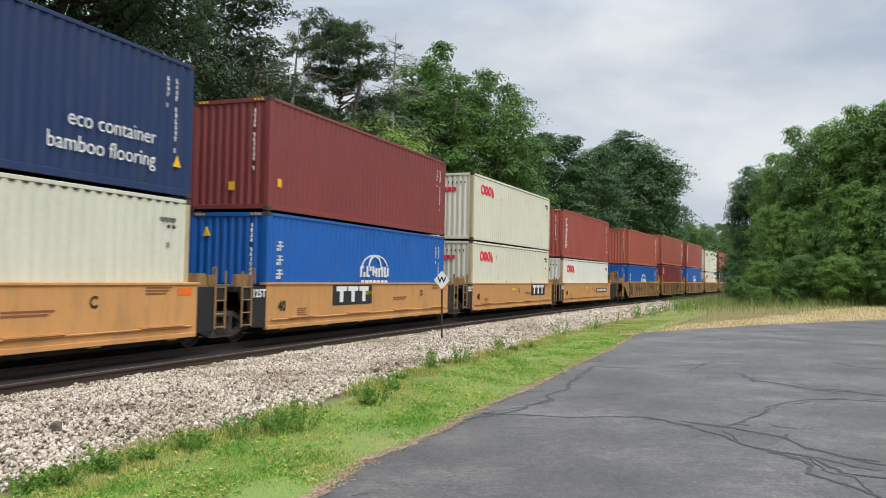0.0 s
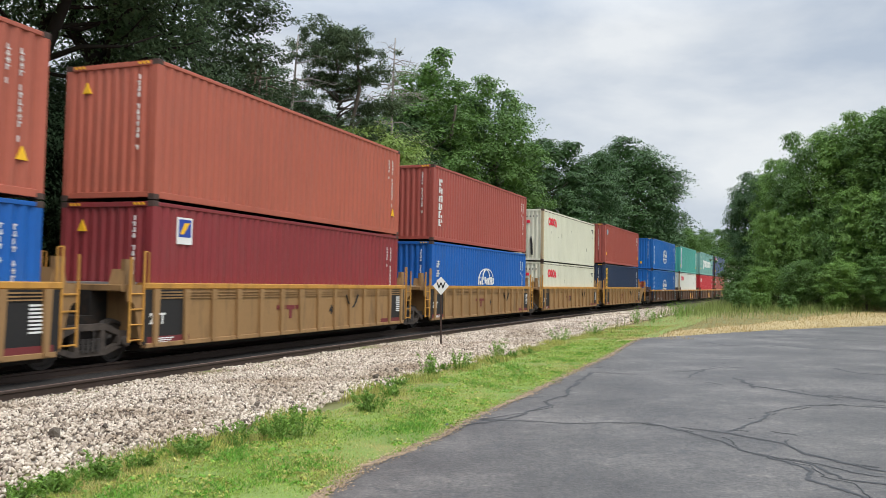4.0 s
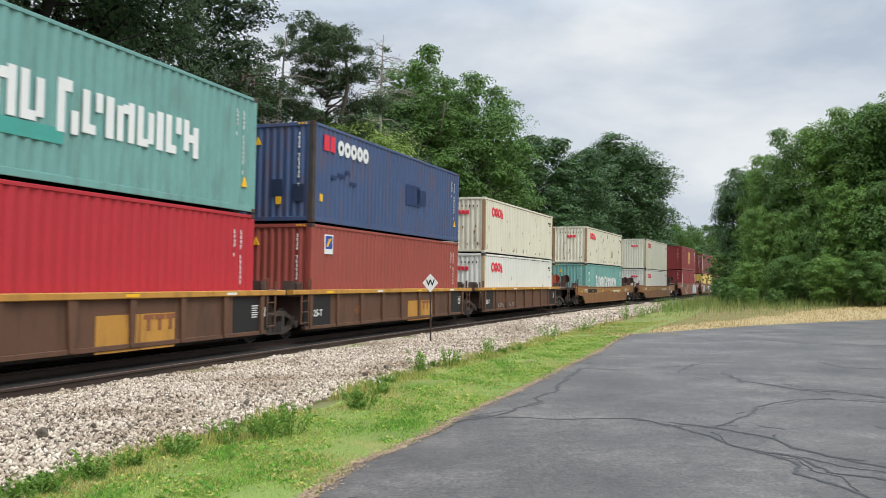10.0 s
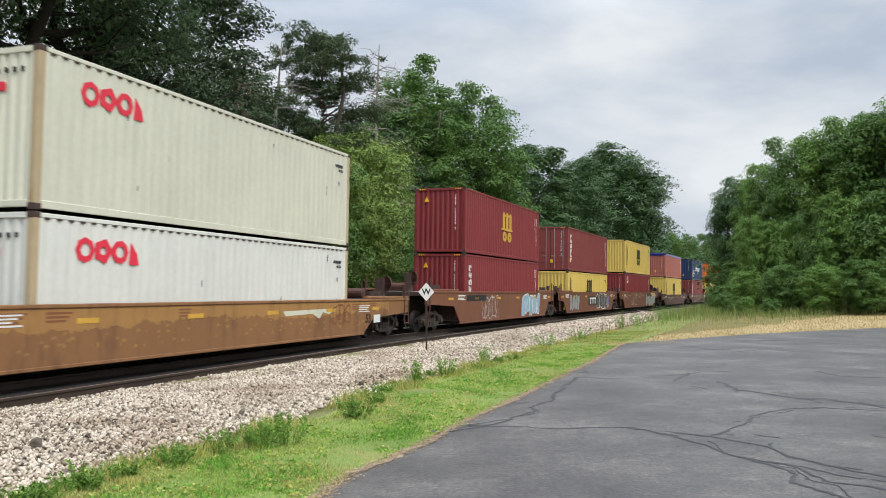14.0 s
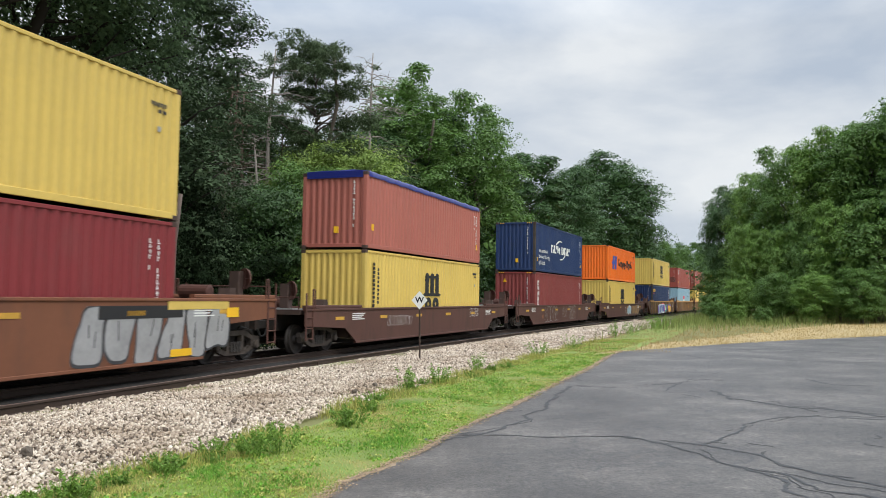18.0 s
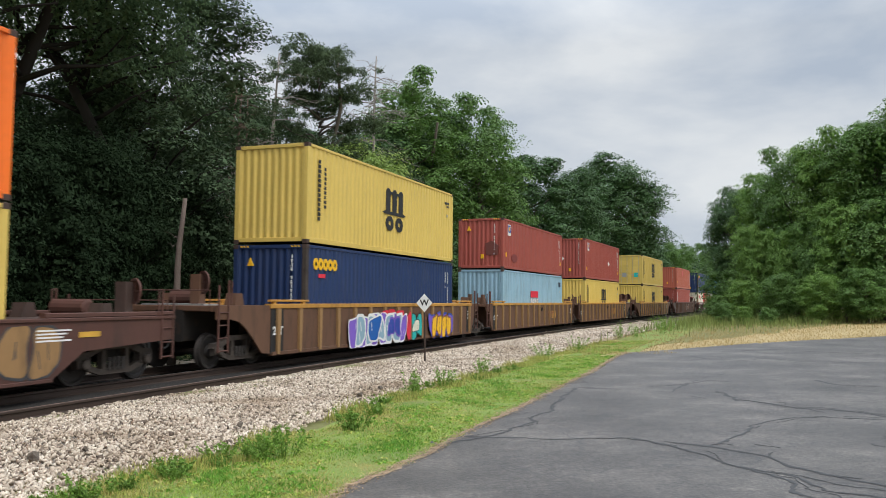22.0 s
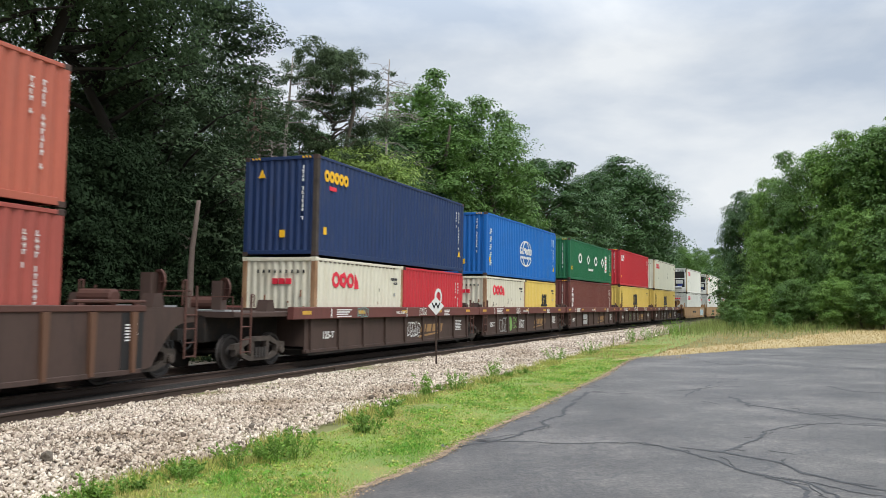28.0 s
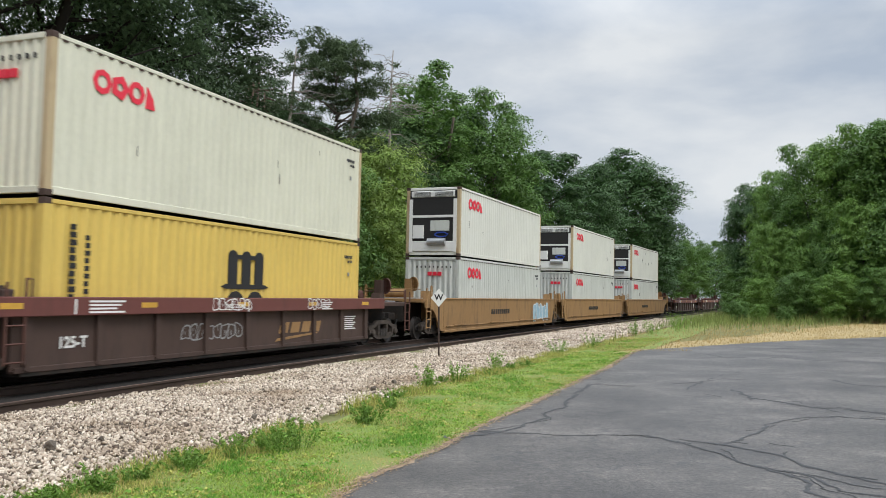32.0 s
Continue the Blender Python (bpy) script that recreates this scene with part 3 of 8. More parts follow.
def build_lot():
    edge = []
    for x, y in finer(LOT_NEAR, 0.12):
        edge.append((x + rumple(x, y, 0.09, 2.2) + rumple(x, y, 0.05, 7.0), y))
    far = [(x, y + rumple(x, y, 0.15, 1.2)) for x, y in finer(LOT_FAR, 0.5)]
    outline = edge + far + [(45.0, -25.0), (-3.6, -25.0)]
    s = Shape()
    n = len(outline)
    vs = [(x, y, 0.0) for x, y in outline] + [(x, y, -0.12) for x, y in outline]
    s.add(vs, [tuple(range(n - 1, -1, -1))] + [(i, (i + 1) % n, n + (i + 1) % n, n + i) for i in range(n)])
    me = s.mesh("parking_lot")
    bm = bmesh.new()
    bm.from_mesh(me)
    bmesh.ops.triangulate(bm, faces=bm.faces[:])
    bmesh.ops.recalc_face_normals(bm, faces=bm.faces[:])
    bm.to_mesh(me)
    bm.free()
    lot = part("pavement", me, "asphalt")
    tagged(lot, "worn dark grey asphalt lot with sealed cracks and a crumbling edge", "pavement", kind="structure")
    cracks = [
        [(1.48, 11.94), (1.87, 12.36), (2.42, 14.63), (2.96, 15.88), (3.69, 15.52)],
        [(0.3, 9.75), (0.59, 10.06), (0.97, 10.49), (1.31, 11.21), (1.52, 11.94)],
        [(0.53, 10.19), (1.61, 9.97), (2.5, 9.98), (2.7, 9.49), (2.94, 8.84), (3.04, 8.13), (3.18, 7.67), (3.24, 7.32), (3.14, 6.99), (3.28, 6.69), (3.3, 6.2)],
        [(3.21, 9.24), (3.87, 10.13), (4.28, 10.81), (4.99, 11.42), (5.59, 11.5), (6.17, 11.14), (7.5, 11.0)],
        [(2.82, 9.68), (3.21, 9.24), (3.59, 8.65), (3.57, 8.19), (3.72, 7.91), (3.8, 7.53), (3.98, 7.22), (4.6, 6.6)],
        [(3.04, 8.13), (3.34, 7.67), (3.43, 7.09), (3.73, 6.77), (4.1, 6.3)],
        [(5.37, 15.11), (5.15, 13.7), (5.54, 13.06), (5.64, 12.49), (6.08, 12.33), (6.41, 11.57), (7.4, 11.3)],
        [(4.49, 14.97), (5.3, 16.52), (5.84, 17.09), (6.21, 16.82)],
        [(7.65, 24.88), (8.07, 24.84), (8.06, 23.56), (8.61, 23.28)],
        [(10.48, 27.29), (11.85, 27.82), (12.55, 26.44), (13.69, 24.6)],
        [(8.02, 16.94), (8.01, 15.78), (8.62, 15.52)],
    ]
    wide = [0.030, 0.028, 0.024, 0.022, 0.026, 0.024, 0.04, 0.02, 0.06, 0.06, 0.04]
    finer_cracks = [
        [(4.58, 14.33), (4.78, 13.42), (5.19, 13.58), (5.56, 12.93), (5.86, 11.99)],
        [(4.34, 15.94), (4.78, 16.06), (5.32, 16.62), (5.99, 17.7), (6.84, 18.75), (7.3, 18.69)],
        [(8.47, 22.52), (9.83, 23.56), (10.1, 22.24), (12.05, 21.34)],
        [(3.68, 8.68), (3.9, 9.12), (3.75, 9.4)],
        [(5.47, 9.94), (5.13, 9.42), (5.08, 9.12), (5.4, 8.7)],
    ]
    # a second strand runs beside each wide crack
    for pts in cracks[:7]:
        finer_cracks.append([(x + 0.05 + 0.14 * math.sin(3 * y), y + 0.06 + 0.16 * math.sin(2.3 * x)) for x, y in pts[1:]])
    cracks += finer_cracks
    wide += [0.016, 0.018, 0.03, 0.010, 0.012] + [0.009] * 7
    # thin cracks along the crumbling edge
    rb = random.Random(4)
    for x, y in finer(LOT_NEAR[3:11], 1.1):
        a, L = rb.uniform(-0.4, 1.2), rb.uniform(0.35, 1.0)
        cracks.append([(x + 0.06, y), (x + 0.06 + 0.5 * L * math.cos(a), y + 0.5 * L * math.sin(a)), (x + L * math.cos(a + 0.4), y + L * math.sin(a + 0.4))])
        wide.append(rb.uniform(0.005, 0.016))
    # brown dirt that has washed over the edge
    vs, fs = [], []
    for i, (x, y) in enumerate(finer(LOT_NEAR[2:], 0.08)):
        w0 = -0.005 + rumple(x, y, 0.08, 1.1) + rumple(x, y, 0.08, 4.0) + 0.03 * rb.random()
        q = rumple(x, y, 0.05, 3.0)
        vs += [(x - 0.12 + q, y, -0.03), (x - 0.07 + q + 0.5 * w0, y, 0.004 if w0 > 0 else -0.02), (x + max(-0.05, w0), y, 0.0035 if w0 > 0 else -0.02)]
        if i:
            fs += [(3 * i - 3, 3 * i - 2, 3 * i + 1, 3 * i), (3 * i - 2, 3 * i - 1, 3 * i + 2, 3 * i + 1)]
    part("edge_dirt", mesh_of("edge_dirt", vs, fs, True), "edge_dirt", lot, "brown dirt along the broken edge")
    for pts, w in zip(cracks, wide):
        pts = [(x + rumple(x, y, 0.10, 1.7) + rumple(x, y, 0.05, 6) + rumple(x, y, 0.02, 19), y + rumple(y, x, 0.10, 1.7) + rumple(y, x, 0.05, 6) + rumple(y, x, 0.02, 19)) for x, y in finer(pts, 0.045)]
        vs, fs = [], []
        for i, (x, y) in enumerate(pts):
            a, b = pts[max(i - 1, 0)], pts[min(i + 1, len(pts) - 1)]
            d = Vector((b[0] - a[0], b[1] - a[1])).normalized()
            ww = w * (0.4 + 1.5 * abs(noise.noise(Vector((x * 5, y * 5, 1.0)))) + 0.45 * random.random()) * (0.35 if i in (0, len(pts) - 1) else 1)
            vs += [(x - d.y * ww, y + d.x * ww, 0.004), (x, y, 0.007), (x + d.y * ww, y - d.x * ww, 0.004)]
        for i in range(len(pts) - 1):
            # the finer ones break off and start again
            if w < 0.02 and noise.noise(Vector((pts[i][0] * 2.3, pts[i][1] * 2.3, 40 * w))) > 0.08:
                continue
            fs += [(3 * i, 3 * i + 1, 3 * i + 4, 3 * i + 3), (3 * i + 1, 3 * i + 2, 3 * i + 5, 3 * i + 4)]
        part("crack_seal", mesh_of("crack_seal", vs, fs), "sealant", lot, "black sealed crack")


def strip_between(name, left, right, mat, z, label, cat):
    """Ground strip between two edges that run away from the camera."""
    ys = np.arange(-6, 62, 0.4)
    vs, fs = [], []
    for y in ys:
        a, b = left(y), right(y)
        for k in range(7):
            x = a + (b - a) * k / 6
            vs.append((x, y, z + rumple(x, y, 0.025, 1.1)))
    for i in range(len(ys) - 1):
        for k in range(6):
            fs.append((i * 7 + k, i * 7 + k + 1, (i + 1) * 7 + k + 1, (i + 1) * 7 + k))
    ob = part(name, mesh_of(name, vs, fs, True), mat)
    return tagged(ob, label, cat, kind="structure")


def build_verge():
    strip_between("verge", lambda y: x_at(GRASS_EDGE, y) - 0.02, lambda y: x_at(LOT_NEAR + LOT_FAR[:1], y) + 0.25 if y < 27.5 else x_at(GRASS_EDGE, y) + 2.6,
                  "soil", -0.02, "mown green grass verge between ballast and asphalt", "verge")
    # strip of dry straw-coloured grass beyond the asphalt
    a = finer(LOT_FAR, 1.5)
    vs, fs = [], []
    for i, (x, y) in enumerate([(5.2, 25.5)] + a):
        depth = min(20.0, 4.0 + 1.6 * i) + rumple(x, y, 1.5, 0.3)
        for k in range(6):
            q = k / 5
            vs.append((x - 1.2 * q * min(i, 3) / 3 + 0.35 * depth * q, y - 0.5 + depth * q, -0.012 + rumple(x, y + 3 * q, 0.02, 0.8) - 0.045 * q * q))
        if i:
            fs += [((i - 1) * 6 + k, i * 6 + k, i * 6 + k + 1, (i - 1) * 6 + k + 1) for k in range(5)]
    d = part("dry_verge", mesh_of("dry_verge", vs, fs, True), "dry")
    tagged(d, "strip of dry straw-coloured grass beyond the asphalt", "verge", kind="structure")


# ---- track ----
RAIL_PROFILE = [(-0.07, 0.0), (0.07, 0.0), (0.068, 0.012), (0.012, 0.03), (0.009, 0.115), (0.036, 0.13), (0.036, 0.16), (0.028, 0.168),
                (-0.028, 0.168), (-0.036, 0.16), (-0.036, 0.13), (-0.009, 0.115), (-0.012, 0.03), (-0.068, 0.012)]


def rail_mesh(v, z, s_a, s_b, step):
    ss = np.arange(s_a, s_b, step)
    n = len(RAIL_PROFILE)
    vs, fs = [], []
    for s in ss:
        for p, q in RAIL_PROFILE:
            x, y, _ = line(s, v - p)
            vs.append((x, y, z + q))
    for i in range(len(ss) - 1):
        for k in range(n):
            fs.append((i * n + k, i * n + (k + 1) % n, (i + 1) * n + (k + 1) % n, (i + 1) * n + k))
    fs += [tuple(range(n - 1, -1, -1)), tuple(range((len(ss) - 1) * n, len(ss) * n))]
    return mesh_of("rail", vs, fs)


def build_track():
    t = new("railway_track")
    tagged(t, "single railway track on wooden ties curving gently through the trees", "railway track", kind="structure")
    # the track leans towards the camera
    dz = 0.7175 * math.sin(radians(LEAN))
    for v, sg in ((-0.7535, -1), (0.7535, 1)):
        part("rail", rail_mesh(v, RAIL_TOP - 0.168 + sg * dz, -700, 760, 4.0), "rail", t, "rusty steel rail with a worn bright head")
        ss = np.arange(-700, 760, 4.0)
        vs, fs = lanes(ss, [(v - 0.026, RAIL_TOP + sg * dz + 0.002), (v + 0.026, RAIL_TOP + sg * dz + 0.002)])
        part("rail_head", mesh_of("rail_head", vs, fs), "rail_head", t, "bright worn running surface")
    tie = shared("tie", lambda: Shape().box(-0.115, 0.115, -1.3, 1.3, -0.17, 0.0, 0.012).mesh("tie"))
    s = -24.0
    while s < 96:
        part("tie", tie, "tie", t, m=on_track(s + random.uniform(-0.03, 0.03), RAIL_TOP - 0.172) @ pose(0, random.uniform(-0.04, 0.04), 0, 0, 0, random.uniform(-1, 1)))
        s += 0.52
    # dark sheet between the rails: soot plus the train's painted-in shade
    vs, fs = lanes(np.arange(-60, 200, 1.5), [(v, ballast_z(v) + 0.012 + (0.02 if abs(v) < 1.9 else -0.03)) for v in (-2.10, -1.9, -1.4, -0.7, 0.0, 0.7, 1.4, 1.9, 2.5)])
    part("track_bed", mesh_of("track_bed", vs, fs, True), "soot", t, "sooty oily stones between the rails, blackened further for the train's shade")
    # a spare rail that lies on the ballast along the tie ends
    r = part("spare_rail", rail_mesh(-2.14, -0.085, -16, 110, 1.2), "rail")
    for s in (3.0, 15.0, 27.0, 39.0):
        x, y, h = line(s, -2.14)
        for sg in (-1, 1):
            part("joint_bar", shared(("joint", sg), lambda: Shape().box(-0.3, 0.3, *sorted((sg * 0.014, sg * 0.034)), 0.035, 0.115, 0.006).mesh("joint_bar")), "rail", r, "bolted joint bar",
                 m=Matrix.Translation((x, y, -0.085)) @ Euler((0, 0, math.pi / 2 - h)).to_matrix().to_4x4())
    vs, fs = lanes(np.arange(-16, 109, 1.2), [(-2.14 - 0.027, -0.085 + 0.170), (-2.14 + 0.027, -0.085 + 0.170)])
    part("rail_head", mesh_of("rail_head", vs, fs), "rail_brown", r, "worn brown upper face")
    tagged(r, "long rusty spare rail lying on the ballast beside the ties", "rail")


def ballast_z(v):
    """Height of the ballast across the track; v from the centre, away from the camera."""
    return float(np.interp(v, [-6.9, -5.6, -4.6, -3.6, -2.7, -2.1, -1.7, -1.35, 1.35, 2.2, 4.0, 5.5], [-0.08, -0.03, -0.01, -0.03, -0.06, -0.07, -0.05, -0.045, -0.02, 0.03, -0.02, -0.1]))


def build_ballast():
    ss = np.concatenate([np.arange(-700, -40, 20.0), np.arange(-40, 130, 0.6), np.arange(130, 760, 20.0)])
    cols = [-6.9, -6.3, -5.6, -5.0, -4.4, -3.8, -3.2, -2.6, -2.0, -1.35, -0.7, 0, 0.7, 1.35, 2.0, 3.0, 4.0, 5.5]
    vs = []
    for s in ss:
        for v in cols:
            x, y, _ = line(s, v)
            vs.append((x, y, ballast_z(v) - 0.02 + rumple(x, y, 0.03, 1.3)))
    c = len(cols)
    fs = [(i * c + j, (i + 1) * c + j, (i + 1) * c + j + 1, i * c + j + 1) for i in range(len(ss) - 1) for j in range(c - 1)]
    bed = part("ballast_bed", mesh_of("ballast_bed", vs, fs, True), "ballast")
    tagged(bed, "wide bed of pale grey crushed limestone under the track", "ballast", kind="structure")
    return bed


def rock_template(seed, n=9):
    """An angular broken stone: the hull of a few random points."""
    r = random.Random(seed)
    bm = bmesh.new()
    for i in range(n):
        d = Vector((r.gauss(0, 1), r.gauss(0, 1), r.gauss(0, 1))).normalized()
        bm.verts.new(d * r.uniform(0.82, 1.1))
    h = bmesh.ops.convex_hull(bm, input=bm.verts[:])
    bmesh.ops.delete(bm, geom=list({g for g in h["geom_unused"] + h["geom_interior"] if isinstance(g, bmesh.types.BMVert)}), context="VERTS")
    bmesh.ops.triangulate(bm, faces=bm.faces[:])
    bm.verts.index_update()
    vs = np.array([v.co[:] for v in bm.verts])
    fs = np.array([[v.index for v in f.verts] for f in bm.faces])
    bm.free()
    return vs, fs


def build_stones(bed):
    rng = np.random.default_rng(7)
    temps = [rock_template(i) for i in range(8)]
    place = []
    # denser and finer near the camera
    for s_a, s_b, per, size in ((-15, -4, 560, 0.029), (-4, 8, 420, 0.032), (8, 25, 190, 0.040), (25, 62, 55, 0.062)):
        n = int((s_b - s_a) * 5.2 * per)
        for s, v, r in zip(rng.uniform(s_a, s_b, n), rng.uniform(-6.9, -1.55, n), rng.random(n)):
            if abs(v + 2.14) < 0.09:
                continue
            x, y, _ = line(s, v)
            edge = x_at(GRASS_EDGE, y) + 0.22 * noise.noise(Vector((x * 1.3, y * 1.3, 0))) + 0.18 * noise.noise(Vector((x * 5, y * 5, 9)))
            if x > edge + (0.4 if r > 0.93 else 0.2):
                continue
            place.append((x, y, max(ballast_z(v) + rumple(x, y, 0.03, 1.3), -0.012 if x > edge - 0.4 else -1.0), size * (0.6 + 0.7 * r * r + 0.35 * (r > 0.98))))
    # between the rails only where it shows
    place = np.array(place)
    near = np.argsort(np.hypot(place[:, 0] + 3.0, place[:, 1] - 8.0))
    rock_meshes = [mesh_of("stone", v.tolist(), f.tolist()) for v, f in temps]
    for i in near[:300]:
        x, y, z, r = place[i]
        m = Matrix.Translation((x, y, z + r * 0.25)) @ Euler(rng.uniform(0, 6.28, 3)).to_matrix().to_4x4() @ Matrix.Diagonal((r * 1.25, r, r * 0.72, 1))
        part("stone", rock_meshes[int(rng.integers(8))], "stone", bed, m=m)
    rest = place[near[300:]]
    allv, allf, off = [], [], 0
    kind = rng.integers(0, 8, len(rest))
    for k in range(8):
        sel = rest[kind == k]
        tv, tf = temps[k]
        n = len(sel)
        q = rng.normal(size=(n, 4))
        q /= np.linalg.norm(q, axis=1, keepdims=True)
        w, a, b, c = q.T
        R = np.stack([1 - 2 * (b * b + c * c), 2 * (a * b - c * w), 2 * (a * c + b * w), 2 * (a * b + c * w), 1 - 2 * (a * a + c * c), 2 * (b * c - a * w),
                      2 * (a * c - b * w), 2 * (b * c + a * w), 1 - 2 * (a * a + b * b)], 1).reshape(n, 3, 3)
        sc = sel[:, 3:4] * np.array([[1.25, 1.0, 0.72]])
        vv = np.einsum("nij,nkj->nki", R, tv[None] * sc[:, None, :])
        vv += np.stack([sel[:, 0], sel[:, 1], sel[:, 2] + sel[:, 3] * 0.25], 1)[:, None, :]
        allv.append(vv.reshape(-1, 3))
        allf.append((tf[None] + off + (np.arange(n) * len(tv))[:, None, None]).reshape(-1, 3))
        off += n * len(tv)
    st = part("ballast_stones", big_mesh("ballast_stones", np.concatenate(allv), np.concatenate(allf)), "stone", bed)
    tagged(st, "loose pale grey and tan crushed stones", kind="stuff")


def blades(name, pts, h, width, mat, label, lean=0.35, seed=1, parent=None, cat="grass", simple=False):
    """Many grass blades in one mesh: pts rows of x, y, z, height factor."""
    rng = np.random.default_rng(seed)
    n = len(pts)
    a = rng.uniform(0, 6.283, n)
    hh = h * pts[:, 3] * rng.uniform(0.5, 1.25, n)
    ww = width * rng.uniform(0.6, 1.3, n)
    side = np.stack([np.cos(a) * ww, np.sin(a) * ww, 0 * a], 1)
    b = rng.uniform(0, 6.283, n)
    q = lean * hh * rng.random(n)
    lx, ly = np.cos(b) * q, np.sin(b) * q
    base = pts[:, :3]
    k = 3 if simple else 5
    v = np.zeros((n, k, 3))
    v[:, 0] = base - side
    v[:, 1] = base + side
    v[:, k - 1] = base + np.stack([lx, ly, hh], 1)
    o = (np.arange(n) * k)[:, None]
    if simple:
        f = o + np.array([[0, 1, 2]])
    else:
        mid = base + np.stack([lx * 0.35, ly * 0.35, hh * 0.55], 1)
        v[:, 2], v[:, 3] = mid + side * 0.7, mid - side * 0.7
        f = np.concatenate([o + np.array([[0, 1, 2]]), o + np.array([[0, 2, 3]]), o + np.array([[3, 2, 4]])])
    ob = part(name, big_mesh(name, v.reshape(-1, 3), f), mat, parent)
    return tagged(ob, label, cat, kind="stuff")


def build_grass():
    rng = np.random.default_rng(3)

    def scatter(n, y0, y1, left, right, power=1.0):
        y = y0 + (y1 - y0) * rng.random(n) ** power
        out = []
        for yy in y:
            a, b = left(yy), right(yy)
            xx = a + (b - a) * rng.random()
            out.append((xx, yy))
        return out

    lot = lambda y: x_at(LOT_NEAR, y) if y < 27 else x_at(GRASS_EDGE, y) + 2.0
    green, dry, clover = [], [], []
    for x, y in scatter(210000, 4.0, 36, lambda y: x_at(GRASS_EDGE, y) - 0.35, lambda y: lot(y) + 0.08, 1.9):
        c = noise.noise(Vector((x * 0.9, y * 0.45, 5))) + 0.4 * noise.noise(Vector((x * 3, y * 3, 2)))
        e0 = x - x_at(GRASS_EDGE, y)
        e1 = lot(y) - x
        rag = 0.3 * noise.noise(Vector((x * 1.3, y * 1.3, 0)))
        if e0 < 0.02 + rag and c < 0.25:
            continue
        patch_c = noise.noise(Vector((x * 1.7, y * 1.1, 15)))
        tall = 0.75 + 1.5 * max(0, 1 - e0 / 0.5) * (0.5 + noise.noise(Vector((x * 1.5, y * 1.5, 1)))) + 0.8 * max(0, patch_c)
        bare = 0.30 * max(0, 1 - e1 / 0.2) + 0.9 * max(0, c - 0.02) + 0.5 * max(0, 1 - abs(e0 - 0.25) / 0.4)
        if rng.random() < bare + 0.04:
            dry.append((x, y, -0.02, max(0.4, tall)))
        elif rng.random() < min(0.85, max(0.05, 1.6 * patch_c)):
            clover.append((x, y, -0.02, max(0.4, tall)))
        else:
            green.append((x, y, -0.02, max(0.4, tall)))
    blades("verge_grass", np.array(green), 0.027, 0.0050, "grass", "short bright green grass with small weeds", 1.5, 5, simple=True)
    blades("verge_clover", np.array(clover), 0.036, 0.0075, "clover", "darker green clover patches in the verge", 1.9, 7, simple=True)
    blades("verge_straw", np.array(dry), 0.036, 0.0045, "dry_blade", "dry yellow grass among the green", 1.6, 6, simple=True)
    # low broad-leaved herbs among the grass
    heads, wide = [], []
    for x, y in scatter(5200, 4.0, 26, lambda y: x_at(GRASS_EDGE, y) - 0.05, lambda y: lot(y) - 0.02, 1.9):
        if noise.noise(Vector((x * 1.9, y * 1.4, 33))) > -0.05:
            heads.append((x, y, -0.002 + 0.012 * rng.random()))
            wide.append(rng.uniform(0.03, 0.07))
    for k, (m, label) in enumerate((("clover", "broad dark green herb leaves in the verge"), ("weed_straw", "yellowing herb leaves in the verge"), ("grass", "bright green herb leaves in the verge"))):
        v, f = leaf_cloud(rng, np.array(heads[k::3]), np.array(wide[k::3]), 8, 0.016, 0.25, 0.2, 0.6)
        tagged(part("verge_herbs", big_mesh("verge_herbs", v, f), m), label, "weeds", kind="stuff")
    edge = []
    for x, y in scatter(16000, 4.0, 34, lambda y: x_at(GRASS_EDGE, y) - 0.25, lambda y: x_at(GRASS_EDGE, y) + 0.5, 1.7):
        q = noise.noise(Vector((x * 1.1, y * 0.9, 21)))
        if q > -0.08:
            edge.append((x, y, -0.03, 0.5 + 2.0 * q))
    blades("edge_weeds", np.array(edge), 0.13, 0.006, "weed_straw", "yellowing seed grass along the ballast", 0.7, 11)
    # dry strip and taller meadow beyond the lot
    tan, tall = [], []
    for _ in range(70000):
        x = rng.uniform(5, 45)
        y0 = x_at([(p[1], p[0]) for p in LOT_FAR], x) if x > 8.1 else 26.5
        d = rng.random() ** 1.4 * 40
        y = y0 - 0.3 + d
        wide = 19 + 0.2 * (x - 8) + 6 * noise.noise(Vector((x * 0.15, y * 0.15, 8)))
        tx, ty, _ = line(np.interp(y, _y[1300:1700], _s[1300:1700]), -1.285)
        if x < tx + 5.6:
            continue
        if d + 5.0 * rng.normal() < wide:
            tan.append((x, y, -0.03, 0.7 + 0.8 * rng.random()))
        else:
            tall.append((x, y, -0.06, 0.6 + 1.0 * rng.random() + 0.02 * d))
    blades("dry_grass", np.array(tan), 0.075, 0.011, "straw_pale", "dry straw-coloured grass beyond the asphalt", 0.8, 8, simple=True)
    blades("tall_grass", np.array(tall), 0.40, 0.016, "meadow_blade", "tall green and seeding meadow grass before the trees", seed=9, lean=0.5)


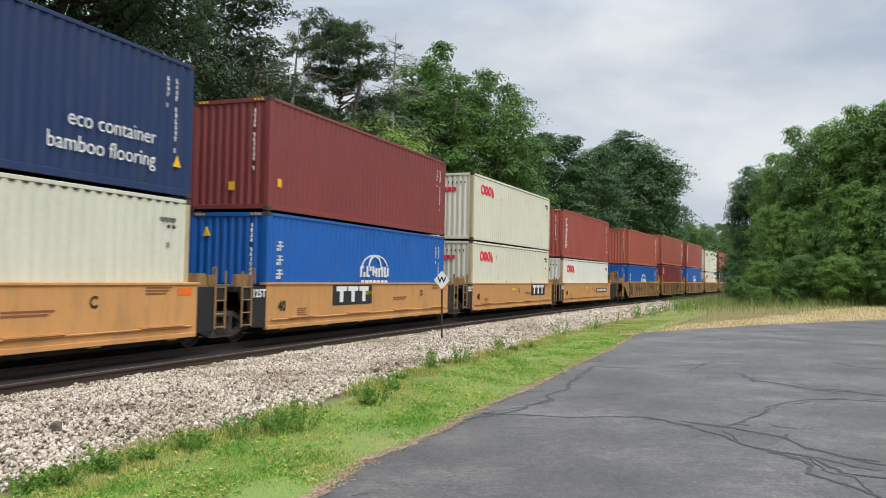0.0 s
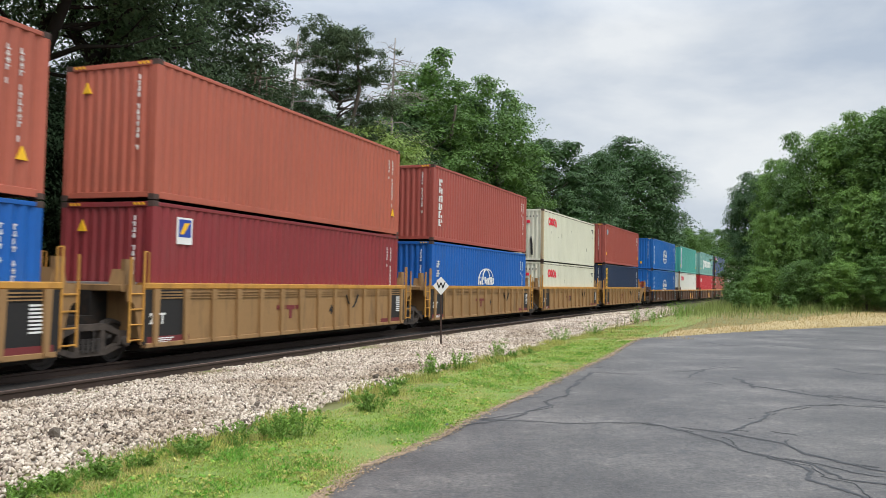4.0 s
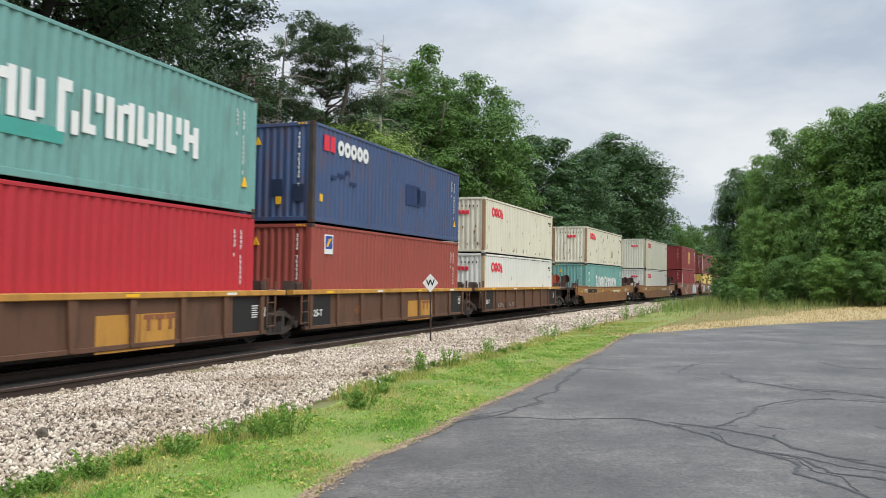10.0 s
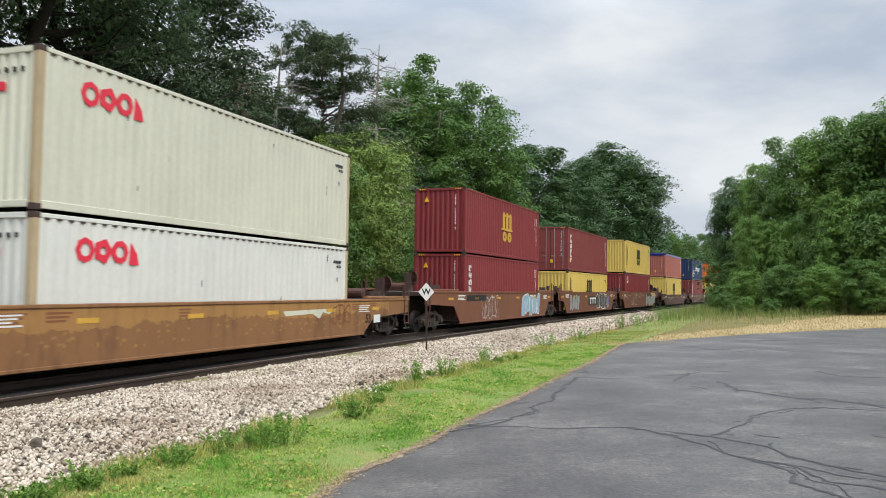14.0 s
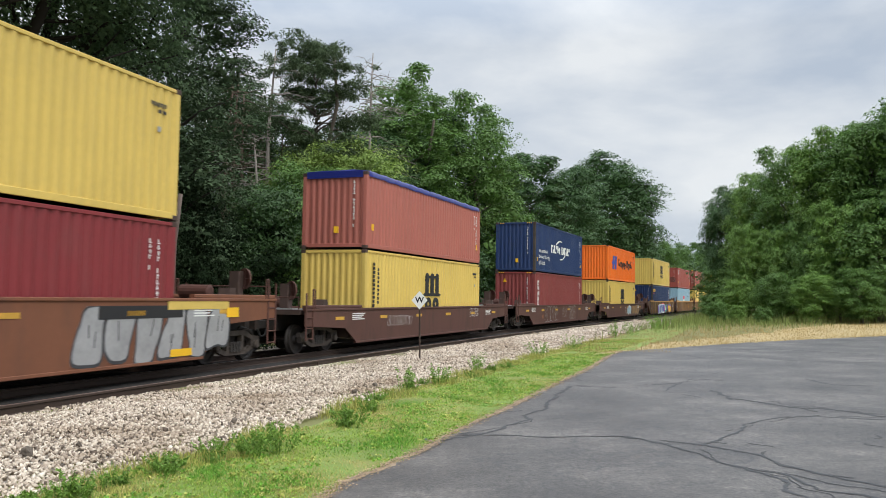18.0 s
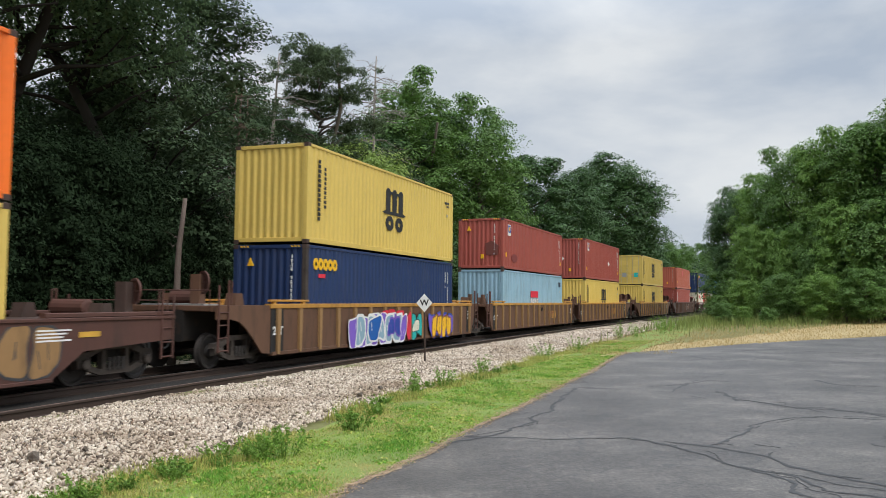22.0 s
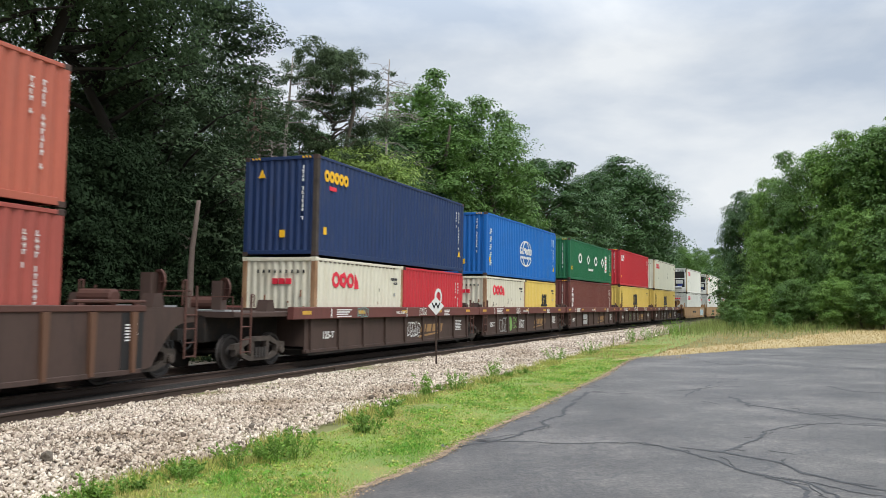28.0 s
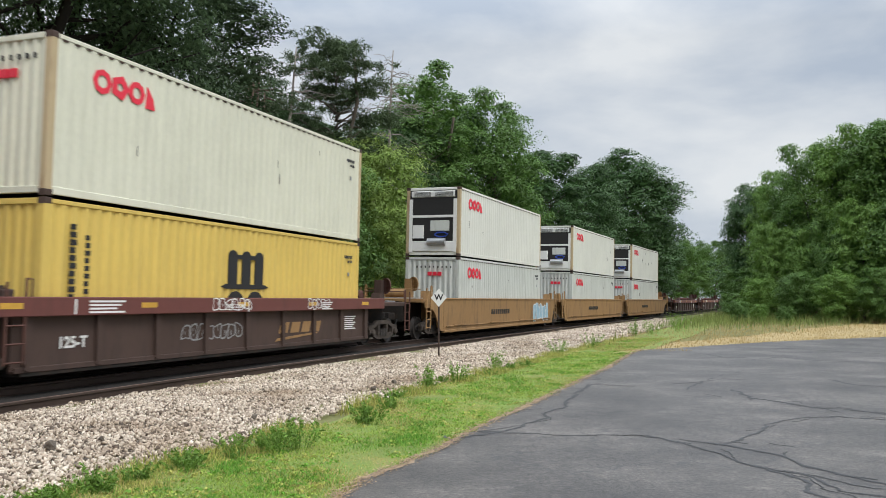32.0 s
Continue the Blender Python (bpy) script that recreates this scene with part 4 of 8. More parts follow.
# ---- plants and trees ----
def leaf_cloud(rng, centres, radii, per, size, flat=0.75, droop=0.0, aspect=0.62, out=None, tri=False):
    """Leaves scattered in clumps; out gives each clump's way out of the crown. Returns verts and faces."""
    n = len(centres) * per
    c = np.repeat(centres, per, 0)
    r = np.repeat(radii, per)
    d = rng.normal(size=(n, 3))
    d /= np.linalg.norm(d, axis=1, keepdims=True)
    d *= (rng.random(n) ** 0.45)[:, None]
    p = c + d * r[:, None] * np.array([1, 1, flat])
    p[:, 2] -= droop * np.linalg.norm(d[:, :2], axis=1) * r
    nrm = d * 0.7 + rng.normal(size=(n, 3)) * 0.45 + np.array([0, 0, 0.5])
    if out is not None:
        nrm += np.repeat(out, per, 0) * 0.6
    nrm /= np.linalg.norm(nrm, axis=1, keepdims=True)
    t = np.cross(nrm, rng.normal(size=(n, 3)))
    t /= np.linalg.norm(t, axis=1, keepdims=True)
    b = np.cross(nrm, t)
    s = (size * rng.uniform(0.55, 1.35, n))[:, None]
    if tri:
        v = np.stack([p - t * s * 0.8 - b * s * aspect * 1.1, p - t * s * 0.8 + b * s * aspect * 1.1, p + t * s * 1.2], 1)
    else:
        v = np.stack([p - t * s, p - b * s * aspect + nrm * s * 0.12, p + t * s, p + b * s * aspect + nrm * s * 0.12], 1)
    k = 3 if tri else 4
    return v.reshape(-1, 3), np.arange(n * k).reshape(n, k)


# crown shapes: hull radius, hull centre and half height, lobes, smallest and largest lobe radius
CROWNS = {"round": (0.28, 0.54, 0.46, 40, 0.075, 0.125), "tall": (0.205, 0.53, 0.47, 44, 0.055, 0.10), "bush": (0.37, 0.47, 0.50, 26, 0.11, 0.19),
          "canopy": (0.29, 0.70, 0.30, 40, 0.07, 0.12)}


def crown_points(rng, kind):
    """Lobes of a crown for a tree of height 1, and the leafy sprays that lie like shelves on them: centres, radii and ways out."""
    rxy, zc, rz, n, r0, r1 = CROWNS[kind]
    lobes = [(0, 0, zc, rxy * 0.6), (0, 0, zc + rz * 0.35, rxy * 0.45), (0, 0, zc - rz * 0.35, rxy * 0.5)]
    for i in range(n):
        u = -0.95 + 1.9 * (i + 0.5) / n
        a = i * 2.39996 + rng.normal() * 0.25
        r = rng.uniform(r0, r1)
        q = math.sqrt(1 - u * u)
        f = rng.uniform(0.78, 1.08)
        lobes.append((q * math.cos(a) * (rxy - r) * f, q * math.sin(a) * (rxy - r) * f, max(r * 0.7, zc + u * (rz - r) * f), r))
    cs, rs, out = [], [], []
    for x, y, z, r in lobes[3:]:
        for _ in range(17):
            d = rng.normal(size=3) * 0.8 + np.array([x, y, z - zc]) / rxy * 0.9 + np.array([0, 0, 0.55])
            d /= np.linalg.norm(d)
            c = np.array([x, y, z]) + d * np.array([1.05, 1.05, 0.85]) * r * rng.uniform(0.6, 1.06)
            c[2] = max(c[2], 0.03)
            cs.append(c)
            rs.append(r * rng.uniform(0.26, 0.50))
            out.append(d)
    return np.array(cs), np.array(rs), np.array(out), np.array(lobes)


def spray_cloud(rng, cs, rs, out, per, size):
    """Small leaves on flat sprays that tip outwards and droop at their rims, so that each spray shades what lies under it."""
    n = len(cs) * per
    c, r, o = np.repeat(cs, per, 0), np.repeat(rs, per), np.repeat(out, per, 0)
    a, q = rng.uniform(0, 6.283, n), rng.random(n) ** 0.6
    d = np.stack([np.cos(a) * q, np.sin(a) * q, rng.normal(size=n) * 0.16], 1)
    tip = np.sum(o[:, :2] * d[:, :2], 1)
    p = c + d * r[:, None]
    p[:, 2] -= r * (0.42 * q * q + 0.30 * np.maximum(tip, 0))
    p[:, 2] = np.maximum(p[:, 2], 0.012)
    nrm = np.stack([d[:, 0], d[:, 1], 0 * a], 1) * 0.45 + o * 0.45 + rng.normal(size=(n, 3)) * 0.38 + np.array([0, 0, 0.75])
    nrm /= np.linalg.norm(nrm, axis=1, keepdims=True)
    t = np.cross(nrm, rng.normal(size=(n, 3)))
    t /= np.linalg.norm(t, axis=1, keepdims=True)
    b = np.cross(nrm, t)
    s = (size * rng.uniform(0.6, 1.3, n))[:, None]
    v = np.stack([p - t * s * 0.8 - b * s * 0.7, p - t * s * 0.8 + b * s * 0.7, p + t * s * 1.2], 1)
    return v.reshape(-1, 3), np.arange(n * 3).reshape(n, 3)


def crown_core(rng, lobes, per, size, deep=0.78):
    """Shaded inner foliage that closes the crown: larger leaf sprays deep inside each lobe."""
    c = np.repeat(lobes[:, :3], per, 0)
    r = np.repeat(lobes[:, 3], per)[:, None]
    n = len(c)
    d = rng.normal(size=(n, 3))
    d /= np.linalg.norm(d, axis=1, keepdims=True)
    p = c + d * r * rng.uniform(0.3, deep, n)[:, None]
    p[:, 2] = np.maximum(p[:, 2], 0.03)
    t = np.cross(d + rng.normal(size=(n, 3)) * 0.3, rng.normal(size=(n, 3)))
    t /= np.linalg.norm(t, axis=1, keepdims=True)
    b = np.cross(d, t)
    s = size * rng.uniform(1.2, 2.2, n)[:, None]
    v = np.stack([p - t * s - b * s * 0.7, p - t * s * 0.7 + b * s * 0.8, p + t * s * 1.2], 1)
    return v.reshape(-1, 3), np.arange(n * 3).reshape(n, 3)


def limbs(rng, trunk_h, top, n, spread, r0, lift=0.5):
    s = Shape()
    bend = [(rng.uniform(-0.02, 0.02) * k, rng.uniform(-0.02, 0.02) * k, top * k / 5) for k in range(6)]
    bend[0] = (0, 0, -0.02)
    s.tube(bend, r0, 9, r0 * 0.25)
    for _ in range(n):
        z = rng.uniform(trunk_h, top * 0.9)
        a = rng.uniform(0, 6.28)
        L = spread * rng.uniform(0.6, 1.1) * (1.15 - z / top * 0.6)
        p = [(L * q * math.cos(a + 0.3 * q), L * q * math.sin(a + 0.3 * q), z + L * lift * q + rng.uniform(-0.01, 0.01)) for q in (0, 0.35, 0.7, 1)]
        s.tube(p, r0 * 0.35, 5, r0 * 0.06)
    return s


TREES = {}


def tree_kind(key, kind, mat, leaf, per, seed, core=60):
    rng = np.random.default_rng(seed)
    if kind == "conifer":
        cs, rs = [], []
        for k in range(42):
            z = 0.10 + 0.88 * (k / 42)
            L = 0.30 * (1.02 - z) ** 0.8 + 0.02
            for j in range(int(5 + 6 * (1 - z))):
                a = rng.uniform(0, 6.28)
                for q in (0.3, 0.55, 0.8, 1.0):
                    cs.append((L * q * math.cos(a), L * q * math.sin(a), z - 0.06 * q * q + rng.uniform(-0.01, 0.01)))
                    rs.append(0.018 + 0.022 * (1 - z))
        cs, rs = np.array(cs), np.array(rs)
        v, f = leaf_cloud(rng, cs, rs, per // 5, leaf, 0.55, 0.5, 0.25, None, True)
        wood = limbs(rng, 0.1, 0.97, 40, 0.22, 0.016, -0.15)
    elif kind == "pine":
        # flat dense pads of needles at the ends of the limbs
        cs, rs = [], []
        for _ in range(38):
            a, z = rng.uniform(0, 6.28), rng.uniform(0.58, 0.975)
            L = rng.uniform(0.02, 0.19) * (1.2 - 0.7 * (z - 0.6) / 0.4)
            w = rng.uniform(0.025, 0.05)
            for _ in range(16):
                cs.append((L * math.cos(a) + rng.normal() * w, L * math.sin(a) + rng.normal() * w, z + rng.normal() * 0.008))
                rs.append(rng.uniform(0.014, 0.028))
        v, f = leaf_cloud(rng, np.array(cs), np.array(rs), per, leaf, 0.7, 0.0, 0.22, None, True)
        wood = limbs(rng, 0.5, 0.95, 26, 0.16, 0.013, 0.3)
    else:
        cs, rs, out, lobes = crown_points(rng, kind)
        v, f = spray_cloud(rng, cs, rs, out, per, leaf)
        v2, f2 = crown_core(rng, lobes, core, leaf)
        f = np.concatenate([f, f2 + len(v)])
        v = np.concatenate([v, v2])
        rxy = CROWNS[kind][0]
        low = {"bush": 0.03, "canopy": 0.40}.get(kind, 0.16)
        wood = limbs(rng, low, 0.74 if kind != "canopy" else 0.92, 24, rxy * 0.75, 0.015 if kind != "bush" else 0.010, 0.7 if kind != "canopy" else 0.35)
    TREES[key] = (big_mesh("crown", v, f), wood.mesh("trunk", True), mat)


def tree(key, x, y, h, wide=1.0, turn=0.0, mat=None, label="", name="tree", lean=(0, 0), bark="bark", z=-0.1):
    crown, wood, m0 = TREES[key]
    t = new(name)
    t.matrix_basis = Matrix.Translation((x, y, z)) @ Euler((radians(lean[0]), radians(lean[1]), radians(turn))).to_matrix().to_4x4()
    sc = Matrix.Diagonal((h * wide, h * wide, h, 1))
    part("trunk", wood, bark, t, m=sc)
    part("crown", crown, mat or m0, t, m=sc)
    tagged(t, label or "broad leafy green tree beside the railway", "tree" if name == "tree" else name)
    return t


def build_litter():
    """Brown leaf litter and grit along the asphalt's crumbling edge."""
    rng = np.random.default_rng(12)
    pts = finer(LOT_NEAR[2:], 0.02)
    n = 6000
    idx = (len(pts) * rng.random(n) ** 1.5).astype(int)
    p = np.array(pts)[idx]
    w = 0.04 + 0.012 * np.hypot(p[:, 0], p[:, 1]) ** 0.5
    p = p + rng.normal(size=(n, 2)) * np.stack([w, w], 1) * 0.8
    a = rng.uniform(0, 6.283, n)
    r = rng.uniform(0.008, 0.024, n)
    z = rng.uniform(0.004, 0.016, n)
    v = np.zeros((n, 4, 3))
    for k in range(4):
        q = a + k * math.pi / 2
        rr = r * (1.0 if k % 2 else 0.55)
        v[:, k, 0], v[:, k, 1], v[:, k, 2] = p[:, 0] + rr * np.cos(q), p[:, 1] + rr * np.sin(q), z + 0.006 * (k % 2)
    ob = part("leaf_litter", big_mesh("leaf_litter", v.reshape(-1, 3), np.arange(n * 4).reshape(n, 4)), "litter")
    tagged(ob, "brown leaf litter along the asphalt's edge", "litter", kind="stuff")


def weed(x, y, h, seed, spread=0.5):
    rng = np.random.default_rng(seed)
    w = new("weed")
    w.matrix_basis = pose(x, y, -0.03)
    stems = Shape()
    cs, rs = [], []
    for _ in range(int(7 + 9 * spread)):
        a = rng.uniform(0, 6.28)
        d = spread * h * rng.uniform(0.1, 1.3)
        hh = h * rng.uniform(0.5, 1.0)
        q = [(d * 0.4 * math.cos(a), d * 0.4 * math.sin(a), 0), (d * 0.6 * math.cos(a), d * 0.6 * math.sin(a), hh * 0.5), (d * math.cos(a), d * math.sin(a), hh)]
        stems.tube(q, 0.005, 5, 0.002)
        for k in np.linspace(0.3, 1.0, 5):
            cs.append((d * (0.4 + 0.6 * k) * math.cos(a), d * (0.4 + 0.6 * k) * math.sin(a), hh * k))
            rs.append(0.10 * h)
    part("stem", stems, "weed", w)
    v, f = leaf_cloud(rng, np.array(cs), np.array(rs), 5, 0.022 + 0.03 * h, 1.0, 0.2, 0.28)
    part("foliage", big_mesh("foliage", v, f), "weed", w, "ragged green leaves")
    tagged(w, "ragged green weed at the edge of the ballast", "weed")


def build_weeds():
    for k, (x, y, h, sp) in enumerate(((-0.96, 10.9, 0.42, 0.6), (-1.56, 9.15, 0.36, 0.6), (-1.75, 8.95, 0.3, 0.7), (-2.95, 7.15, 0.22, 0.9), (-2.5, 8.2, 0.2, 0.9), (-0.3, 15.3, 0.5, 0.5), (0.35, 16.6, 0.45, 0.6),
                                       (1.3, 18.9, 0.5, 0.7), (3.6, 25.0, 0.5, 0.8), (12.48, 42.8, 1.0, 0.55), (9.0, 37.8, 0.9, 0.5), (10.2, 39.5, 0.7, 0.8), (14.5, 50.0, 1.0, 0.9), (-3.05, 6.6, 0.2, 1.0), (-2.2, 8.9, 0.22, 0.9), (5.2, 28.5, 0.5, 0.8))):
        weed(x, y, h, 60 + k, sp)
    rw = random.Random(18)
    for k in range(22):
        y = 6.4 + 15 * (k / 22) ** 1.3
        weed(x_at(GRASS_EDGE, y) + rw.uniform(-0.12, 0.45), y, rw.uniform(0.09, 0.2), 90 + k, rw.uniform(0.8, 1.3))
    # a lone dark boulder and a few darker lumps in the ballast
    for k, (x, y, r) in enumerate(((-4.24, 9.07, 0.075), (-3.9, 9.6, 0.045), (-2.55, 11.4, 0.05), (-1.2, 15.0, 0.06), (-0.9, 16.2, 0.06), (-4.9, 8.4, 0.045))):
        tv, tf = rock_template(40 + k, 16)
        ob = part("boulder", mesh_of("boulder", (tv * np.array([r, r * 0.8, r * 0.9]) + np.array([x, y, r * 0.45])).tolist(), tf.tolist()), "bark")
        tagged(ob, "dark weathered lump lying on the ballast", "rock")


def build_undergrowth():
    """Low brush added along the far side of the track, with deep shade in its leaf colour."""
    rng = np.random.default_rng(77)
    cs, rs = [], []
    for s in np.arange(-34, 70, 0.16):
        for k in range(3):
            v = rng.uniform(2.9, 7.5)
            x, y, _ = line(s + rng.normal() * 0.2, v)
            cs.append((x, y, rng.uniform(0.0, 0.3) + max(0, v - 3.4) * rng.uniform(0.1, 0.6)))
            rs.append(rng.uniform(0.25, 0.5))
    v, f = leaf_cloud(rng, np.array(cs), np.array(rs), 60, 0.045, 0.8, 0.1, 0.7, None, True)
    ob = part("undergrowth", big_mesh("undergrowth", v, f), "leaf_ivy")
    tagged(ob, "low brush along the far side of the track, its leaf coloured for deep shade", "undergrowth", kind="stuff")


def build_far_woods():
    """Distant woods that close the gaps between the trunks."""
    rng = np.random.default_rng(31)
    cs, rs = [], []

    def run(x0, y0, x1, y1, n, h, depth):
        for _ in range(n):
            q = rng.random()
            top = h * (0.75 + 0.35 * noise.noise(Vector((q * 9, h, y0 * 0.1))))
            cs.append((x0 + (x1 - x0) * q + rng.normal() * depth, y0 + (y1 - y0) * q + rng.normal() * depth, top * rng.random() ** 0.7))
            rs.append(rng.uniform(0.9, 1.9))
    run(-34, 24, -14, 52, 260, 9, 1.5)
    run(-14, 52, 6, 74, 260, 9, 1.5)
    run(2, 76, 24, 122, 260, 10, 1.5)
    run(24, 126, 52, 195, 240, 12, 2.5)
    run(52, 245, 105, 262, 220, 16, 4)
    run(32, 88, 66, 80, 240, 9, 2)
    run(66, 80, 80, 20, 160, 12, 3)
    v, f = leaf_cloud(rng, np.array(cs), np.array(rs), 90, 0.15, 0.8, 0.2, 0.6, None, True)
    ob = part("far_woods", big_mesh("far_woods", v, f), "leaf_dark")
    tagged(ob, "dense dark woods behind the trees along the line", "woods", kind="stuff")


def at(px, depth):
    """Ground place in a heading given by a number across the view, at a depth ahead of the camera."""
    return (px - 784) / 1450 * depth, depth


def beside(px, v):
    """Ground place in such a heading, v metres beyond the track's centre line."""
    return min((line(q, v)[:2] for q in np.arange(-30.0, 60.0, 0.25) if line(q, v)[1] > 3), key=lambda p: abs(784 + 1450 * p[0] / p[1] - px))


def build_trees():
    tree_kind("round_a", "round", "leaf_mid", 0.0048, 50, 11, 220)
    tree_kind("round_b", "round", "leaf_dark", 0.0052, 54, 12, 300)
    tree_kind("tall_a", "tall", "leaf_mid", 0.0042, 46, 13, 140)
    tree_kind("tall_b", "tall", "leaf_dark", 0.0047, 50, 14, 260)
    tree_kind("near_b", "tall", "leaf_dark", 0.0032, 66, 19, 170)
    tree_kind("canopy", "canopy", "leaf_canopy", 0.0034, 50, 23, 40)
    tree_kind("bush_a", "bush", "leaf_light", 0.0084, 48, 15, 170)
    tree_kind("bush_b", "bush", "leaf_mid", 0.0084, 48, 16, 170)
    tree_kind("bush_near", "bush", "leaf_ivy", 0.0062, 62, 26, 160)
    tree_kind("conifer", "conifer", "needle", 0.0075, 100, 17)
    tree_kind("pine", "pine", "pine_needle", 0.0066, 60, 18)
    dark = "tall dark spruce with drooping branches behind the track"
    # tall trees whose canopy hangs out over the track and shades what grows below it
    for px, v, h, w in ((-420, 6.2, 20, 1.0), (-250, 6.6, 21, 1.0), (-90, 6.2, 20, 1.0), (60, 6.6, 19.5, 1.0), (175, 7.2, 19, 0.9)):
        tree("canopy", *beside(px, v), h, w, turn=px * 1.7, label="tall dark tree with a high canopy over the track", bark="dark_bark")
    # brush below the canopy, shade painted into its leaf and bark
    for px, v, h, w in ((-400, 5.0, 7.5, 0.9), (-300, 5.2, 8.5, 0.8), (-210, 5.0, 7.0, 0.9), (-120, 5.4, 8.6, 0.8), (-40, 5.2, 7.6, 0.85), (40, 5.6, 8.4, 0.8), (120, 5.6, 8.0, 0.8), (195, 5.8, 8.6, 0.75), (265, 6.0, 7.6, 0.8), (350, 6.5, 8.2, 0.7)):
        tree("bush_near", *beside(px, v), h, w, turn=px * 2.9, name="bush", label="tall brush under the trees, its leaf coloured for deep shade", bark="dark_bark")
    # dense dark trees behind them
    for px, d, h, k, w in ((-330, 27, 10, "conifer", 1.7), (-190, 29, 11, "conifer", 1.7), (-60, 29, 10.5, "conifer", 1.7), (50, 32, 11, "conifer", 1.7), (150, 30, 11, "near_b", 1.7),
                           (225, 33, 14, "conifer", 1.3), (300, 30, 17.0, "near_b", 1.22), (365, 36, 15.8, "conifer", 0.80), (0, 36, 12, "near_b", 1.7), (250, 44, 15, "near_b", 1.35)):
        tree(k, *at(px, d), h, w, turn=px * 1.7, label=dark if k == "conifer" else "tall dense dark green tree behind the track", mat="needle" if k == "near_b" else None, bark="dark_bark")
    # pine, and the lighter broad trees behind it
    tree("pine", *at(597, 42), 15.5, 1.1, 40, label="dark pine with a flat open crown and bare trunk", name="pine_tree")
    for px, d, h, k, w, m in ((758, 61, 20.5, "tall_a", 1.15, None), (868, 66, 19.7, "round_a", 1.0, None), (815, 68, 19.4, "tall_a", 1.25, "leaf_dark"), (905, 72, 15.0, "round_a", 0.78, None),
                              (978, 82, 17.8, "tall_b", 1.35, None), (700, 58, 14.6, "round_b", 0.94, None), (640, 53, 13.6, "tall_b", 1.20, None), (1124, 117, 24.8, "round_b", 1.22, None),
                              (1048, 98, 19.6, "round_b", 0.95, None), (1165, 135, 16.0, "round_b", 1.09, None), (430, 44, 15.2, "near_b", 1.2, None), (490, 46, 14.6, "near_b", 1.2, None),
                              (548, 49, 13.8, "tall_a", 1.25, "leaf_dark"), (935, 84, 15.6, "round_b", 0.78, None), (735, 60, 15.5, "tall_b", 1.20, None)):
        tree(k, *at(px, d), h, w, turn=px * 2.3, mat=m, label="broad leafy green tree on the far side of the track")
    # bright bushes close behind the train
    for px, d, h, k, w, m in ((522, 36.5, 8.4, "bush_near", 0.85, "leaf_dark"), (570, 38, 9.8, "bush_near", 0.9, "leaf_mid"), (610, 41, 11.2, "bush_near", 0.80, "leaf_yellow"), (655, 43, 12.2, "bush_near", 0.85, "leaf_yellow"), (680, 46, 7.5, "bush_near", 1.11, "leaf_mid"), (750, 52, 7.5, "bush_near", 1.11, "leaf_mid"),
                              (830, 57, 8.0, "bush_b", 1.11, "leaf_dark"), (910, 66, 9.0, "bush_b", 1.11, "leaf_dark"), (480, 36, 6.5, "bush_near", 1.11, "leaf_ivy"),
                              (990, 78, 9.5, "bush_b", 1.11, "leaf_dark"), (1070, 95, 10.0, "bush_b", 1.11, "leaf_dark"), (1150, 122, 11.0, "bush_b", 1.11, "leaf_dark")):
        tree(k, *at(px, d), h, w, turn=px * 3.1, mat=m, name="bush", label="leafy green bush close behind the track")
    # far trees where the line bends out of sight
    for px, d, h in ((1232, 190, 17.0), (1272, 215, 18.5), (1205, 175, 16.0), (1310, 240, 20)):
        tree("round_a", *at(px, d), h, 1.25, turn=px, label="leafy green tree in the distance along the line")
    # the trees beyond the lot
    for px, d, h, k, w, m in ((1337, 81, 14.4, "round_b", 0.78, None), (1388, 76, 15.1, "round_a", 0.84, "leaf_light"), (1448, 72, 16.9, "round_a", 0.90, None), (1520, 69, 17.6, "round_a", 0.97, "leaf_light"),
                              (1600, 66, 18.4, "round_a", 1.03, None), (1680, 64, 19.6, "round_a", 1.25, None), (1780, 62, 19.1, "round_b", 1.33, None), (1560, 82, 18.0, "tall_b", 1.35, None)):
        tree(k, *at(px, d), h, w, turn=px * 1.3, mat=m, label="dense green tree beyond the parking lot")
    for px, d, h, k, w, m in ((1312, 62, 2.0, "bush_a", 1.2, "leaf_mid"), (1348, 60, 1.7, "bush_a", 1.2, None), (1395, 58, 1.5, "bush_b", 1.3, None), (1318, 77, 5.4, "bush_b", 1.11, None), (1300, 70, 2.6, "bush_b", 1.25, None), (1380, 70, 9.6, "bush_a", 0.69, None), (1440, 68, 8.5, "bush_b", 0.83, "leaf_light"),
                              (1480, 66, 9.5, "bush_b", 0.69, None), (1535, 64, 11.2, "bush_a", 0.76, "leaf_light"), (1610, 62, 10.5, "bush_b", 0.97, None), (1690, 61, 9.5, "bush_a", 1.11, None),
                              (1350, 68, 4.0, "bush_b", 1.25, "leaf_light"), (1420, 64, 4.6, "bush_a", 1.11, "leaf_mid"), (1490, 61, 4.4, "bush_a", 1.25, None), (1575, 59, 4.6, "bush_b", 1.25, None)):
        tree(k, *at(px, d), h, w, turn=px * 2.1, mat=m, name="bush", label="leafy bush at the edge of the trees beyond the lot")


